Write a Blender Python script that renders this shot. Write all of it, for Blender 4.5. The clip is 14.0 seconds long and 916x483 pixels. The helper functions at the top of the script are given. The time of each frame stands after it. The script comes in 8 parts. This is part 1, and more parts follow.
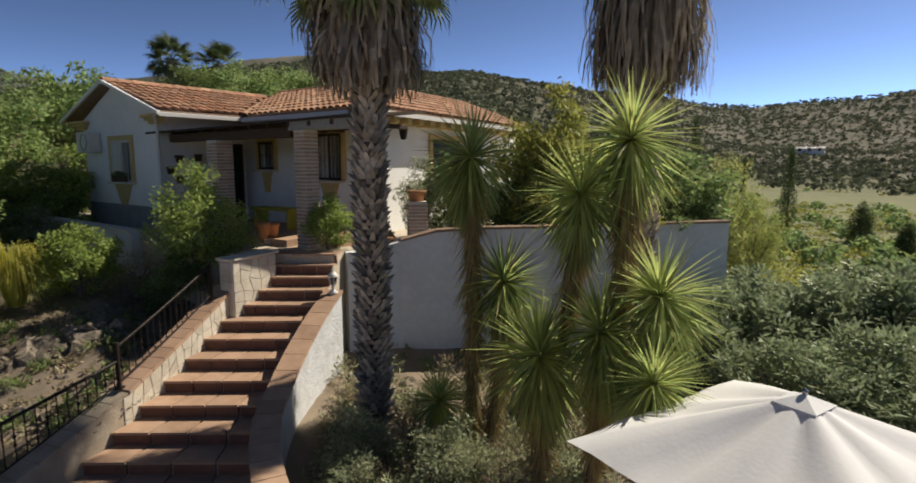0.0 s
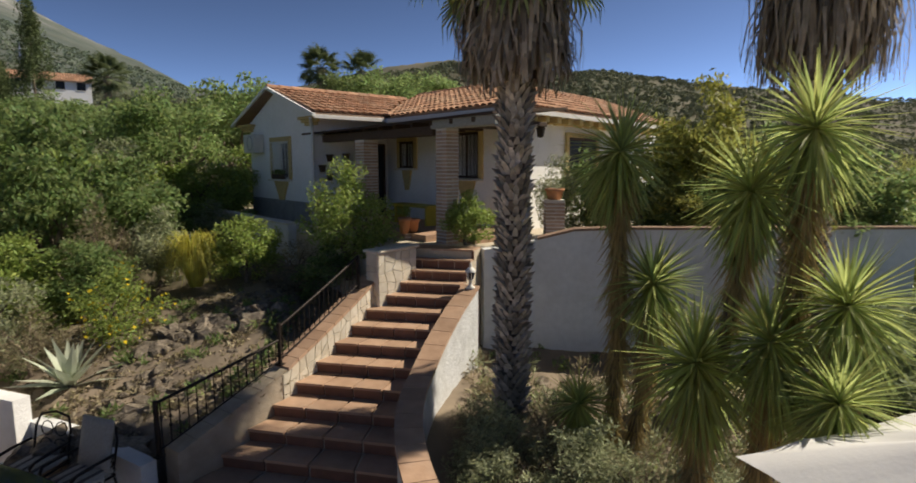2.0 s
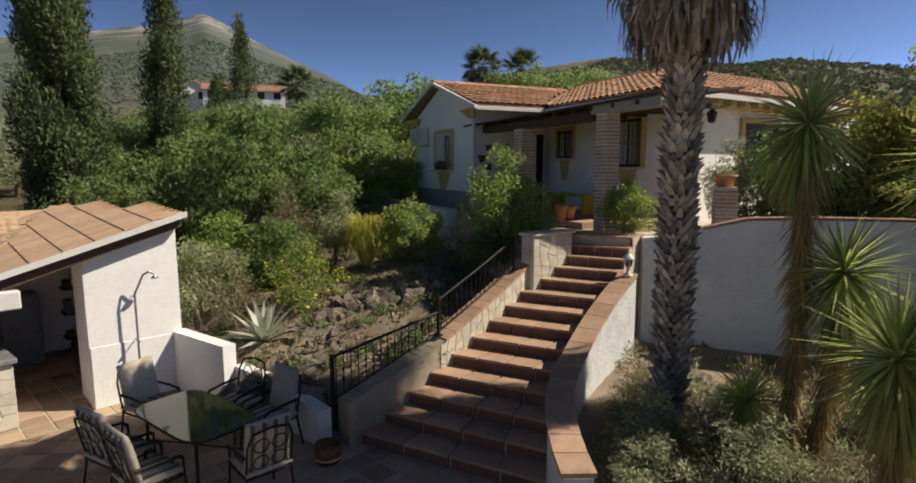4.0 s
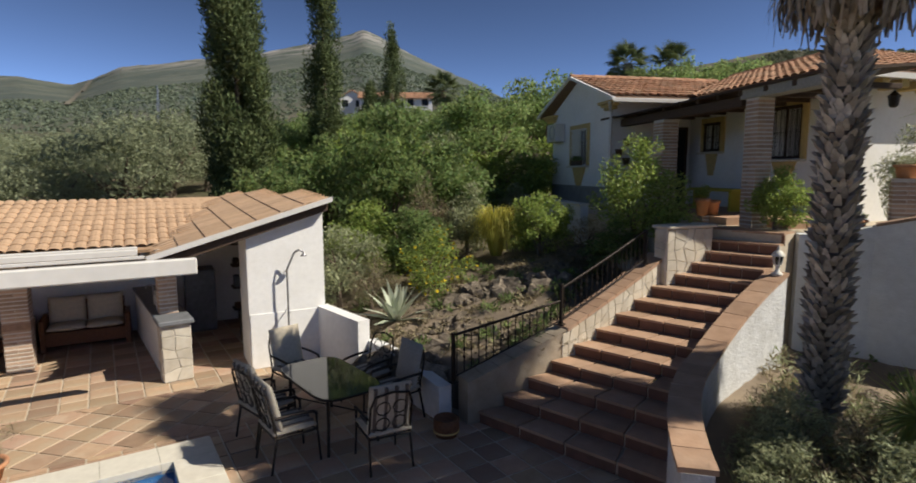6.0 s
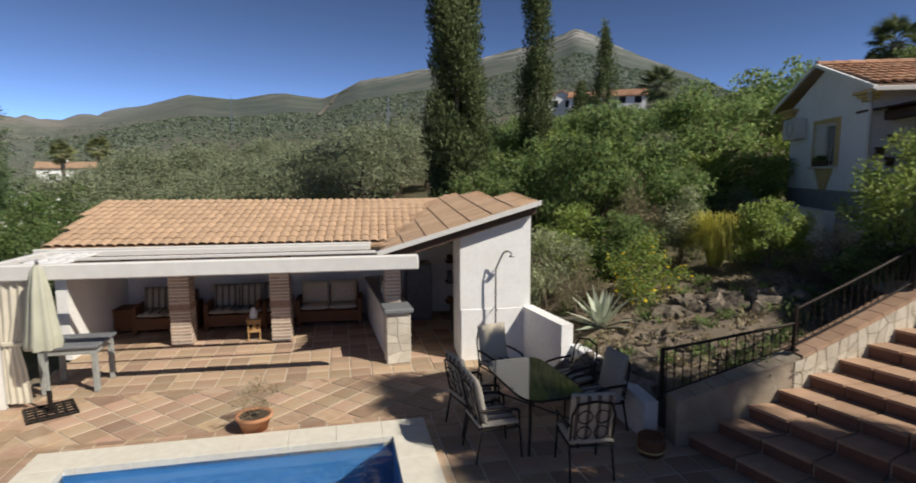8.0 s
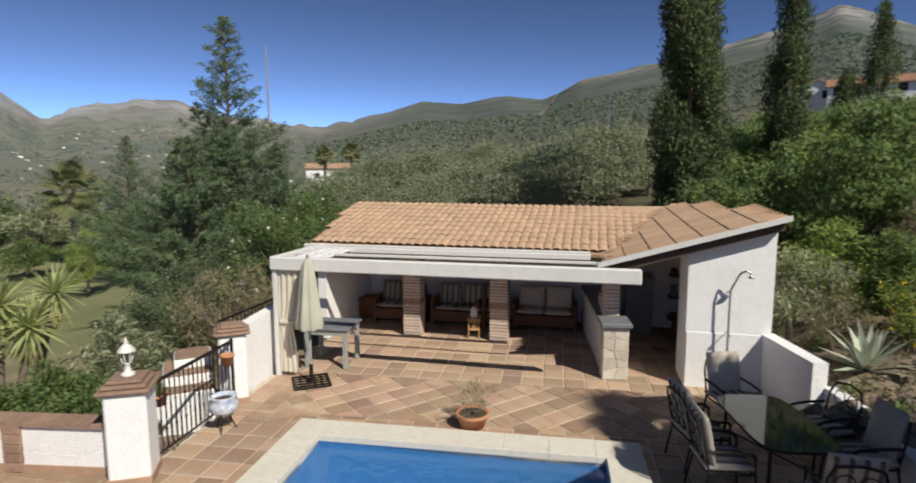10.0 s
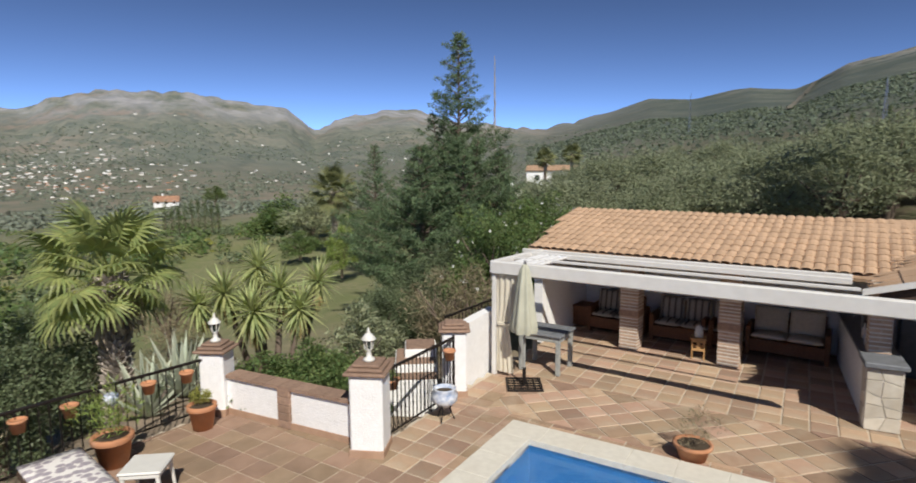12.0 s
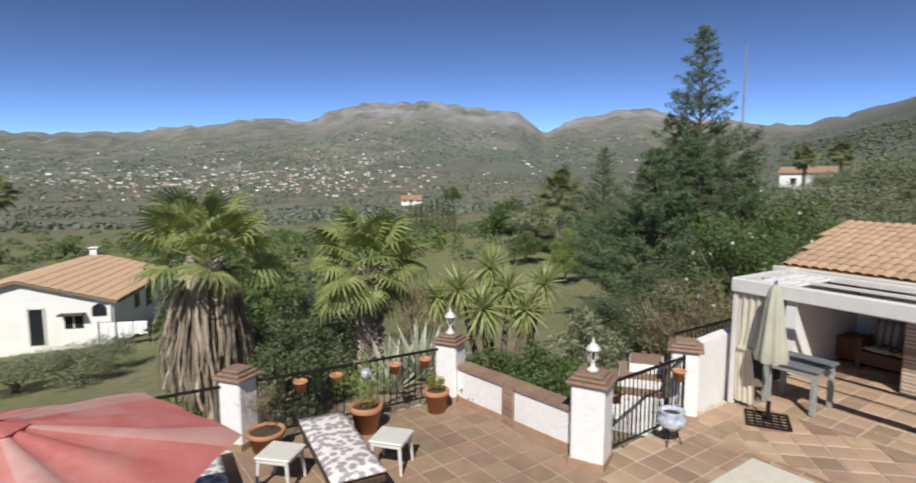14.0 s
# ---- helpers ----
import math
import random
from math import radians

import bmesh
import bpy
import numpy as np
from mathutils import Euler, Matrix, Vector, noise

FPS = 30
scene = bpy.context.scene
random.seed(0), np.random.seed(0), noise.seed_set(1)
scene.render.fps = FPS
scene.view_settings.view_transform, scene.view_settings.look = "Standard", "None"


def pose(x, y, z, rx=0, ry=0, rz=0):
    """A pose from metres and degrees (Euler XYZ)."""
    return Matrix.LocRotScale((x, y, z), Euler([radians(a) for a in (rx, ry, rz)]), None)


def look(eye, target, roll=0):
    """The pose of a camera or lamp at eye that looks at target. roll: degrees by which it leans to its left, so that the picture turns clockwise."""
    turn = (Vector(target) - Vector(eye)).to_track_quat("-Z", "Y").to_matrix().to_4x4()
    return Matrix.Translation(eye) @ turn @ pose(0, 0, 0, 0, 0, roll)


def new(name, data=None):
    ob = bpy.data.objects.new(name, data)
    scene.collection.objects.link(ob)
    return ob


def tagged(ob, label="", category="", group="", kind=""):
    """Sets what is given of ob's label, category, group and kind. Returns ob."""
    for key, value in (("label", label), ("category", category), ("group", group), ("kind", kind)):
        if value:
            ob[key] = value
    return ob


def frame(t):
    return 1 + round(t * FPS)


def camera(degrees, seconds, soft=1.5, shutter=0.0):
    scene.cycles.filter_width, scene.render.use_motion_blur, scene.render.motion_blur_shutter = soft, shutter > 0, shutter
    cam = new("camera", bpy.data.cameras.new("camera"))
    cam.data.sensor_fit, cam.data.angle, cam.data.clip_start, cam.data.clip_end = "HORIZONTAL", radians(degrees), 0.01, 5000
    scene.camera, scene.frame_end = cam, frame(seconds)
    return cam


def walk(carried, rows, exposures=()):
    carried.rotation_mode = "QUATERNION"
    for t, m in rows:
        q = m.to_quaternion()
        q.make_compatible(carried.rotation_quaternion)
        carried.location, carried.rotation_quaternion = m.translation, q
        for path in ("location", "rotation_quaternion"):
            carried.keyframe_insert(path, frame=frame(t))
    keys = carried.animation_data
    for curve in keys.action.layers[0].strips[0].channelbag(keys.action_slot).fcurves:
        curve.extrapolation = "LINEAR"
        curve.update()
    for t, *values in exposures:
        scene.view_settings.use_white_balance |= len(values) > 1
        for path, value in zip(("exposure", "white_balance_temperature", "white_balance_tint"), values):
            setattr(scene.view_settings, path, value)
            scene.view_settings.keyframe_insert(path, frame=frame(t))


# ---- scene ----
cam = camera(78.2, 14.0, 1.7, 0.4)
PATH = [
    (0, look((-0.011, 0.188, 4.093), (-0.026, 2.169, 3.816), 0.0)),
    (0.5, look((-0.037, 0.187, 4.104), (-0.172, 2.163, 3.827), 0.1)),
    (1, look((-0.082, 0.216, 4.103), (-0.327, 2.182, 3.826), -0.0)),
    (1.5, look((-0.174, 0.223, 4.1), (-0.522, 2.173, 3.82), -0.1)),
    (2, look((-0.271, 0.216, 4.0), (-0.717, 2.147, 3.731), -0.0)),
    (2.5, look((-0.337, 0.197, 3.872), (-0.915, 2.094, 3.609), 0.0)),
    (3, look((-0.366, 0.145, 3.78), (-1.088, 1.993, 3.522), 0.1)),
    (3.2, look((-0.353, 0.109, 3.776), (-1.129, 1.934, 3.517), -0.0)),
    (5.3, look((-0.061, 0.066, 3.517), (-1.256, 1.649, 3.261), -0.0)),
    (5.5, look((-0.036, 0.077, 3.491), (-1.275, 1.627, 3.24), 0.0)),
    (6, look((-0.034, 0.133, 3.449), (-1.384, 1.588, 3.201), -0.1)),
    (6.5, look((-0.011, 0.143, 3.452), (-1.473, 1.485, 3.202), -0.1)),
    (7, look((-0.024, 0.141, 3.445), (-1.601, 1.347, 3.198), -0.2)),
    (7.5, look((0.0, 0.081, 3.482), (-1.686, 1.128, 3.235), -0.2)),
    (8, look((-0.039, 0.063, 3.521), (-1.815, 0.949, 3.275), -0.3)),
    (8.2, look((-0.11, 0.086, 3.505), (-1.92, 0.901, 3.26), -0.3)),
    (10.3, look((-0.168, -0.041, 3.694), (-2.152, 0.009, 3.452), -0.2)),
    (10.5, look((-0.188, -0.032, 3.693), (-2.173, -0.066, 3.453), -0.3)),
    (11, look((-0.17, -0.034, 3.723), (-2.143, -0.262, 3.485), -0.3)),
    (11.5, look((-0.16, -0.04, 3.762), (-2.103, -0.452, 3.523), -0.3)),
    (12, look((-0.173, -0.056, 3.802), (-2.073, -0.635, 3.565), -0.3)),
    (12.5, look((-0.174, -0.032, 3.842), (-2.019, -0.768, 3.605), -0.3)),
    (13, look((-0.163, -0.074, 3.849), (-1.938, -0.966, 3.616), -0.1)),
    (13.5, look((-0.141, -0.113, 3.879), (-1.815, -1.182, 3.646), -0.1)),
    (14, look((-0.102, -0.106, 3.893), (-1.634, -1.371, 3.665), -0.1)),
]
# exposure and white balance drift a little along the turn
walk(cam, PATH, [(0.0, 0.75, 7500, 9), (3.0, 0.76, 7800, 9), (6.0, 0.74, 7300, 9), (10.5, 0.6, 6950, 9), (14.0, 0.6, 6700, 9)])

# ---- world, sun, exposure ----
SUN_AZ, SUN_EL = 58.0, 44.0
world = bpy.data.worlds.new("world")
scene.world = world
world.use_nodes = True
wn = world.node_tree.nodes
sky = wn.new("ShaderNodeTexSky")
sky.sky_type = "NISHITA"
sky.sun_disc = False
sky.sun_elevation = radians(SUN_EL)
sky.sun_rotation = radians(SUN_AZ)
sky.altitude = 900
sky.air_density, sky.dust_density, sky.ozone_density = 0.36, 0.25, 8.0
wn["Background"].inputs["Strength"].default_value = 0.047
deepen = wn.new("ShaderNodeGamma")          # clear mountain air: a deeper blue overhead than at the horizon
deepen.inputs["Gamma"].default_value = 1.6
milky = wn.new("ShaderNodeHueSaturation")
milky.inputs["Saturation"].default_value = 0.77
milky.inputs["Hue"].default_value = 0.491
world.node_tree.links.new(sky.outputs["Color"], milky.inputs["Color"])
world.node_tree.links.new(milky.outputs["Color"], deepen.inputs["Color"])
world.node_tree.links.new(deepen.outputs["Color"], wn["Background"].inputs["Color"])
sun = new("sun", bpy.data.lights.new("sun", "SUN"))
sun.data.energy, sun.data.angle, sun.data.color = 3.2, radians(0.53), (1.0, 0.965, 0.905)
_d = Vector((math.sin(radians(SUN_AZ)) * math.cos(radians(SUN_EL)), math.cos(radians(SUN_AZ)) * math.cos(radians(SUN_EL)), math.sin(radians(SUN_EL))))
sun.matrix_world = look(_d * 60, (0, 0, 0))


# ---- materials ----
def mat(name, c1, c2=None, scale=8.0, rough=0.8, bump=0.0, bscale=None, metal=0.0, island=0.0, objrand=0.0, stain=None, stain_scale=0.7,
        stain_amt=0.5, transl=0.0, spec=0.3, hue=0.0, coords="Object"):
    """A mottled surface: two colours by noise at grain scale, stains at large scale, variation from piece to piece, fine relief."""
    m = bpy.data.materials.new(name)
    m.use_nodes = True
    nt = m.node_tree
    N, L = nt.nodes, nt.links
    p = N["Principled BSDF"]
    tc = N.new("ShaderNodeTexCoord")
    src = tc.outputs[coords]
    c2 = c2 or tuple(x * 0.75 for x in c1)
    nz = N.new("ShaderNodeTexNoise")
    nz.inputs["Scale"].default_value, nz.inputs["Detail"].default_value = scale, 6
    L.new(src, nz.inputs["Vector"])
    mix = N.new("ShaderNodeMix")
    mix.data_type = "RGBA"
    mix.inputs["A"].default_value, mix.inputs["B"].default_value = (*c1, 1), (*c2, 1)
    ramp = N.new("ShaderNodeMapRange")
    ramp.inputs["From Min"].default_value, ramp.inputs["From Max"].default_value = 0.3, 0.7
    L.new(nz.outputs["Fac"], ramp.inputs["Value"])
    L.new(ramp.outputs["Result"], mix.inputs["Factor"])
    col = mix.outputs["Result"]
    if stain:
        n2 = N.new("ShaderNodeTexNoise")
        n2.inputs["Scale"].default_value, n2.inputs["Detail"].default_value = stain_scale, 7
        n2.inputs["Roughness"].default_value = 0.65
        L.new(src, n2.inputs["Vector"])
        r2 = N.new("ShaderNodeMapRange")
        r2.inputs["From Min"].default_value, r2.inputs["From Max"].default_value, r2.inputs["To Max"].default_value = 0.48, 0.72, stain_amt
        L.new(n2.outputs["Fac"], r2.inputs["Value"])
        ms = N.new("ShaderNodeMix")
        ms.data_type = "RGBA"
        ms.inputs["B"].default_value = (*stain, 1)
        L.new(r2.outputs["Result"], ms.inputs["Factor"])
        L.new(col, ms.inputs["A"])
        col = ms.outputs["Result"]
    if island or objrand:
        hs = N.new("ShaderNodeHueSaturation")
        if objrand:
            o = N.new("ShaderNodeObjectInfo").outputs["Random"]
        else:
            o = N.new("ShaderNodeNewGeometry").outputs["Random Per Island"]
        amt = objrand or island
        mr = N.new("ShaderNodeMapRange")
        mr.inputs["To Min"].default_value, mr.inputs["To Max"].default_value = 1 - amt, 1 + amt
        L.new(o, mr.inputs["Value"])
        L.new(mr.outputs["Result"], hs.inputs["Value"])
        if hue:
            mul = N.new("ShaderNodeMath")
            mul.operation = "MULTIPLY"
            mul.inputs[1].default_value = 7.31
            fr = N.new("ShaderNodeMath")
            fr.operation = "FRACT"
            L.new(o, mul.inputs[0])
            L.new(mul.outputs[0], fr.inputs[0])
            mh = N.new("ShaderNodeMapRange")
            mh.inputs["To Min"].default_value, mh.inputs["To Max"].default_value = 0.5 - hue, 0.5 + hue
            L.new(fr.outputs[0], mh.inputs["Value"])
            L.new(mh.outputs["Result"], hs.inputs["Hue"])
        L.new(col, hs.inputs["Color"])
        col = hs.outputs["Color"]
    L.new(col, p.inputs["Base Color"])
    p.inputs["Roughness"].default_value = rough
    p.inputs["Metallic"].default_value = metal
    p.inputs["Specular IOR Level"].default_value = spec
    if bump:
        nb = N.new("ShaderNodeTexNoise")
        nb.inputs["Scale"].default_value, nb.inputs["Detail"].default_value = bscale or scale * 3, 5
        L.new(src, nb.inputs["Vector"])
        bp = N.new("ShaderNodeBump")
        bp.inputs["Strength"].default_value, bp.inputs["Distance"].default_value = bump, 0.02
        L.new(nb.outputs["Fac"], bp.inputs["Height"])
        L.new(bp.outputs["Normal"], p.inputs["Normal"])
    if transl:
        tr = N.new("ShaderNodeBsdfTranslucent")
        L.new(col, tr.inputs["Color"])
        ad = N.new("ShaderNodeMixShader")
        ad.inputs["Fac"].default_value = transl
        L.new(p.outputs["BSDF"], ad.inputs[1])
        L.new(tr.outputs["BSDF"], ad.inputs[2])
        L.new(ad.outputs["Shader"], N["Material Output"].inputs["Surface"])
    return m


STUCCO = mat("white_stucco", (0.86, 0.86, 0.85), (0.8, 0.8, 0.79), 14, 0.9, 0.25, 40, stain=(0.66, 0.64, 0.6), stain_scale=0.9, stain_amt=0.4)
STUCCO_OLD = mat("weathered_white_stucco", (0.74, 0.75, 0.76), (0.66, 0.67, 0.68), 9, 0.92, 0.4, 30, stain=(0.47, 0.46, 0.44), stain_scale=0.8, stain_amt=0.6)
STUCCO_ROUGH = mat("rough_white_render", (0.84, 0.84, 0.84), (0.78, 0.78, 0.78), 10, 0.9, 0.4, 30, stain=(0.6, 0.58, 0.55), stain_amt=0.3)
# real grime, plus an overall greyer tone standing in for shade on the parapet
STUCCO_GRIMY_SHADED = mat("grimy_shaded_render", (0.66, 0.67, 0.68), (0.52, 0.53, 0.54), 14, 0.92, 0.8, 26, stain=(0.36, 0.36, 0.35), stain_scale=1.6, stain_amt=0.6)
VILLAGE_WHITE = mat("far_whitewash", (0.82, 0.8, 0.77), (0.68, 0.65, 0.6), .02, 0.9, island=0.25)
YELLOW = mat("ochre_trim_paint", (0.6, 0.45, 0.2), (0.5, 0.37, 0.17), 12, 0.85)
GREY_BASE = mat("grey_plinth_paint", (0.33, 0.33, 0.32), (0.25, 0.25, 0.25), 6, 0.9, 0.3)
DECK = mat("terracotta_floor_tile", (0.435, 0.297, 0.207), (0.355, 0.24, 0.165), 5, 0.75, 0.25, 18, objrand=0.26, hue=0.012, stain=(0.5, 0.42, 0.32), stain_scale=1.5, stain_amt=0.7)
DECK_FAR = mat("terracotta_floor_tile_field", (0.435, 0.297, 0.207), (0.355, 0.24, 0.165), 5, 0.75, 0.25, 18, island=0.26, hue=0.012, stain=(0.5, 0.42, 0.32), stain_scale=1.5, stain_amt=0.7)
DECK_SOUTH = mat("brown_terrace_tile", (0.34, 0.235, 0.165), (0.28, 0.19, 0.13), 4, 0.8, 0.25, 18, island=0.14, hue=0.012, stain=(0.2, 0.15, 0.11), stain_scale=.9, stain_amt=0.5)
GROUT = mat("sandy_grout", (0.56, 0.48, 0.38), (0.48, 0.415, 0.33), 20, 0.95, 0.3)
TREAD = mat("terracotta_stair_tile", (0.45, 0.295, 0.205), (0.37, 0.235, 0.16), 6, 0.7, 0.25, 20, objrand=0.14, stain=(0.43, 0.33, 0.26), stain_scale=2, stain_amt=0.4)
RISER = mat("dark_terracotta_riser", (0.22, 0.105, 0.07), (0.16, 0.08, 0.055), 7, 0.7, 0.2, objrand=0.12)
ROOF_TAN = mat("pale_clay_roof_tile", (0.55, 0.375, 0.25), (0.47, 0.315, 0.205), 9, 0.85, 0.2, objrand=0.1, stain=(0.48, 0.36, 0.27), stain_scale=3, stain_amt=0.3)
ROOF_RED = mat("weathered_red_roof_tile", (0.49, 0.27, 0.165), (0.38, 0.205, 0.13), 5, 0.85, 0.2, island=0.25, stain=(0.54, 0.42, 0.3), stain_scale=1.5, stain_amt=0.6)
BRICK = mat("buff_red_brick", (0.5, 0.375, 0.285), (0.4, 0.28, 0.21), 14, 0.9, 0.4, objrand=0.22)
BRICK_CAP = mat("brown_brick_cap", (0.33, 0.22, 0.16), (0.24, 0.16, 0.12), 14, 0.9, 0.4, objrand=0.15)
MORTAR = mat("pale_mortar", (0.66, 0.61, 0.54), (0.56, 0.52, 0.46), 25, 0.95, 0.3)
STONE = mat("pale_stone_cladding", (0.62, 0.58, 0.5), (0.5, 0.45, 0.37), 6, 0.85, 0.35, 20, objrand=0.14, stain=(0.5, 0.4, 0.27), stain_scale=2, stain_amt=0.4)
ROCK = mat("brown_garden_rock", (0.2, 0.165, 0.128), (0.1, 0.084, 0.066), 5, 0.95, 0.9, 9, objrand=0.35, stain=(0.4, 0.34, 0.27), stain_scale=3, stain_amt=.6)
COPING = mat("cream_pool_coping", (0.68, 0.65, 0.57), (0.6, 0.57, 0.5), 10, 0.8, 0.2, 40, stain=(0.58, 0.53, 0.45), stain_scale=1.2, stain_amt=0.4)
POOL = mat("blue_pool_tile", (0.04, 0.165, 0.37), (0.032, 0.135, 0.31), 6, 0.4, objrand=0.1)
WOOD_DARK = mat("dark_stained_wood", (0.1, 0.065, 0.045), (0.06, 0.04, 0.03), 20, 0.75, 0.3)
WOOD_PLANK = mat("brown_ceiling_boards", (0.33, 0.22, 0.14), (0.25, 0.165, 0.1), 12, 0.7, 0.2)
WOOD_RED = mat("red_brown_wood", (0.2, 0.085, 0.04), (0.13, 0.055, 0.03), 20, 0.6, 0.2)
WOOD_GREY = mat("grey_weathered_wood", (0.36, 0.37, 0.35), (0.27, 0.28, 0.27), 20, 0.8, 0.3)
WHITE_METAL = mat("white_painted_beam", (0.7, 0.69, 0.67), (0.64, 0.63, 0.61), 6, 0.5, 0.05, stain=(0.62, 0.6, 0.54), stain_amt=0.4)
IRON = mat("black_iron", (0.022, 0.021, 0.02), (0.04, 0.03, 0.026), 30, 0.5, 0.1, metal=0.6)
STEEL = mat("grey_steel", (0.4, 0.4, 0.42), None, 30, 0.35, metal=0.9)
CANVAS_WHITE = mat("white_canvas", (0.82, 0.82, 0.82), (0.78, 0.78, 0.79), 5, 0.9, 0.1, 30, transl=0.15, stain=(0.68, 0.67, 0.65), stain_amt=0.4)
CANVAS_RED = mat("faded_red_canvas", (0.64, 0.18, 0.17), (0.7, 0.28, 0.26), 3, 0.9, 0.1, 30, transl=0.3, stain=(0.72, 0.42, 0.4), stain_scale=1.6, stain_amt=0.8)
CANVAS_PINK = mat("sun_bleached_canvas", (0.72, 0.42, 0.4), (0.68, 0.33, 0.31), 3, 0.9, 0.1, 30, transl=0.3, stain=(0.78, 0.6, 0.57), stain_scale=1.6, stain_amt=0.8)
CANVAS_SAGE = mat("pale_sage_canvas", (0.55, 0.55, 0.44), (0.47, 0.47, 0.38), 5, 0.9, 0.1, 30, transl=0.1)
CANVAS_CREAM = mat("cream_curtain", (0.68, 0.63, 0.52), (0.6, 0.55, 0.45), 5, 0.9, 0.1, transl=0.1)
CUSHION = mat("grey_cushion_fabric", (0.4, 0.37, 0.32), (0.33, 0.3, 0.26), 30, 0.95, 0.2)
STRIPE_DARK = mat("dark_cushion_stripe", (0.13, 0.11, 0.1), None, 30, 0.95)
CREAM_FABRIC = mat("cream_cushion", (0.6, 0.53, 0.42), (0.5, 0.44, 0.35), 20, 0.95, 0.2)
PLASTIC = mat("white_plastic", (0.7, 0.69, 0.65), (0.64, 0.63, 0.59), 8, 0.45, 0.03)
POT = mat("terracotta_pot", (0.52, 0.24, 0.12), (0.42, 0.2, 0.11), 8, 0.8, 0.2, objrand=0.1, stain=(0.55, 0.4, 0.3), stain_scale=3, stain_amt=0.4)
SOIL = mat("potting_soil", (0.06, 0.045, 0.032), (0.1, 0.075, 0.05), 20, 1.0, 0.6)
GLASS_DARK = mat("dark_window_glass", (0.015, 0.018, 0.022), (0.03, 0.035, 0.04), 3, 0.35, spec=0.15)
SLATE = mat("grey_slate_top", (0.2, 0.21, 0.23), (0.14, 0.15, 0.16), 10, 0.5, 0.2)
GLASS_TABLE = mat("dark_glass_table_top", (0.02, 0.03, 0.028), (0.03, 0.04, 0.038), 3, 0.06, spec=0.8)
BARK = mat("grey_bark", (0.2, 0.155, 0.12), (0.13, 0.1, 0.08), 15, 0.95, 0.6)
PALM_BARK = mat("palm_leaf_bases", (0.54, 0.48, 0.42), (0.29, 0.25, 0.21), 9, 0.95, 0.6, island=0.55)
SKIRT = mat("dry_palm_skirt", (0.43, 0.36, 0.28), (0.26, 0.21, 0.165), 6, 0.95, island=0.55, transl=0.2)
DRY_LEAF = mat("dry_yucca_leaf", (0.46, 0.35, 0.16), (0.34, 0.25, 0.12), 6, 0.9, island=0.3, transl=0.25)


def leafmat(name, c1, c2, isl=0.35, tr=0.35, rough=0.5, hue=0.02):
    return mat(name, c1, c2, 1.3, rough, island=isl, transl=tr, spec=0.3, hue=hue)


YUCCA = leafmat("yucca_leaf", (0.52, 0.56, 0.2), (0.33, 0.42, 0.165), 0.35, 0.6, 0.55)
FAN = leafmat("fan_palm_leaf", (0.43, 0.48, 0.19), (0.29, 0.355, 0.14), 0.3, 0.5, 0.45)
LEAF_BRIGHT = leafmat("bright_green_leaf", (0.33, 0.42, 0.12), (0.23, 0.31, 0.085), tr=0.45)
LEAF_MID = leafmat("mid_green_leaf", (0.24, 0.33, 0.125), (0.165, 0.235, 0.09), 0.45, tr=0.58, hue=0.03)
LEAF_TREE = leafmat("garden_tree_leaf", (0.31, 0.41, 0.16), (0.22, 0.305, 0.115), 0.4, tr=0.6, hue=0.03)
LEAF_DARK = leafmat("dark_green_leaf", (0.2, 0.26, 0.095), (0.13, 0.18, 0.07), tr=0.48)
LEAF_OLIVE = leafmat("olive_leaf", (0.35, 0.39, 0.25), (0.28, 0.315, 0.2), 0.12, 0.45, 0.9)
LEAF_CYPRESS = leafmat("cypress_leaf", (0.14, 0.18, 0.075), (0.085, 0.12, 0.05), 0.4, 0.25, 0.7)
LINEN = mat("white_cotton", (0.84, 0.84, 0.86), (0.8, 0.8, 0.82), 20, 0.95, 0.1)
LEAF_SPRUCE = leafmat("conifer_needles", (0.165, 0.235, 0.12), (0.11, 0.165, 0.085), 0.4, 0.3, 0.6)
LEAF_YELLOW = leafmat("yellow_green_leaf", (0.42, 0.42, 0.11), (0.28, 0.3, 0.08), tr=0.45)
LEAF_GREY = leafmat("grey_green_leaf", (0.4, 0.43, 0.26), (0.28, 0.31, 0.19), tr=0.4)
LEAF_HILL = leafmat("hillside_scrub_leaf", (0.155, 0.17, 0.105), (0.11, 0.125, 0.075), 0.25, 0.2, 0.95)
LEAF_OLEANDER = leafmat("oleander_leaf", (0.36, 0.42, 0.25), (0.24, 0.3, 0.17), 0.3, 0.35, 0.4)
LEAF_BAMBOO = leafmat("bamboo_leaf", (0.46, 0.48, 0.17), (0.32, 0.37, 0.12), 0.3, 0.5)
LEAF_PALM_DARK = leafmat("dark_palm_leaf", (0.14, 0.18, 0.08), (0.09, 0.12, 0.055), 0.3, 0.35)
LEAF_EVERGREEN = leafmat("grey_dark_evergreen_leaf", (0.2, 0.245, 0.135), (0.13, 0.17, 0.09), 0.3, 0.35)
LEAF_PALM_FAR = leafmat("olive_palm_leaf", (0.26, 0.28, 0.13), (0.18, 0.2, 0.09), 0.3, 0.4)
# valley trees: leaf colour lightened and greyed to carry distance haze
LEAF_VALLEY = leafmat("hazed_valley_leaf", (0.24, 0.27, 0.205), (0.18, 0.21, 0.16), 0.2, 0.2, 0.95)
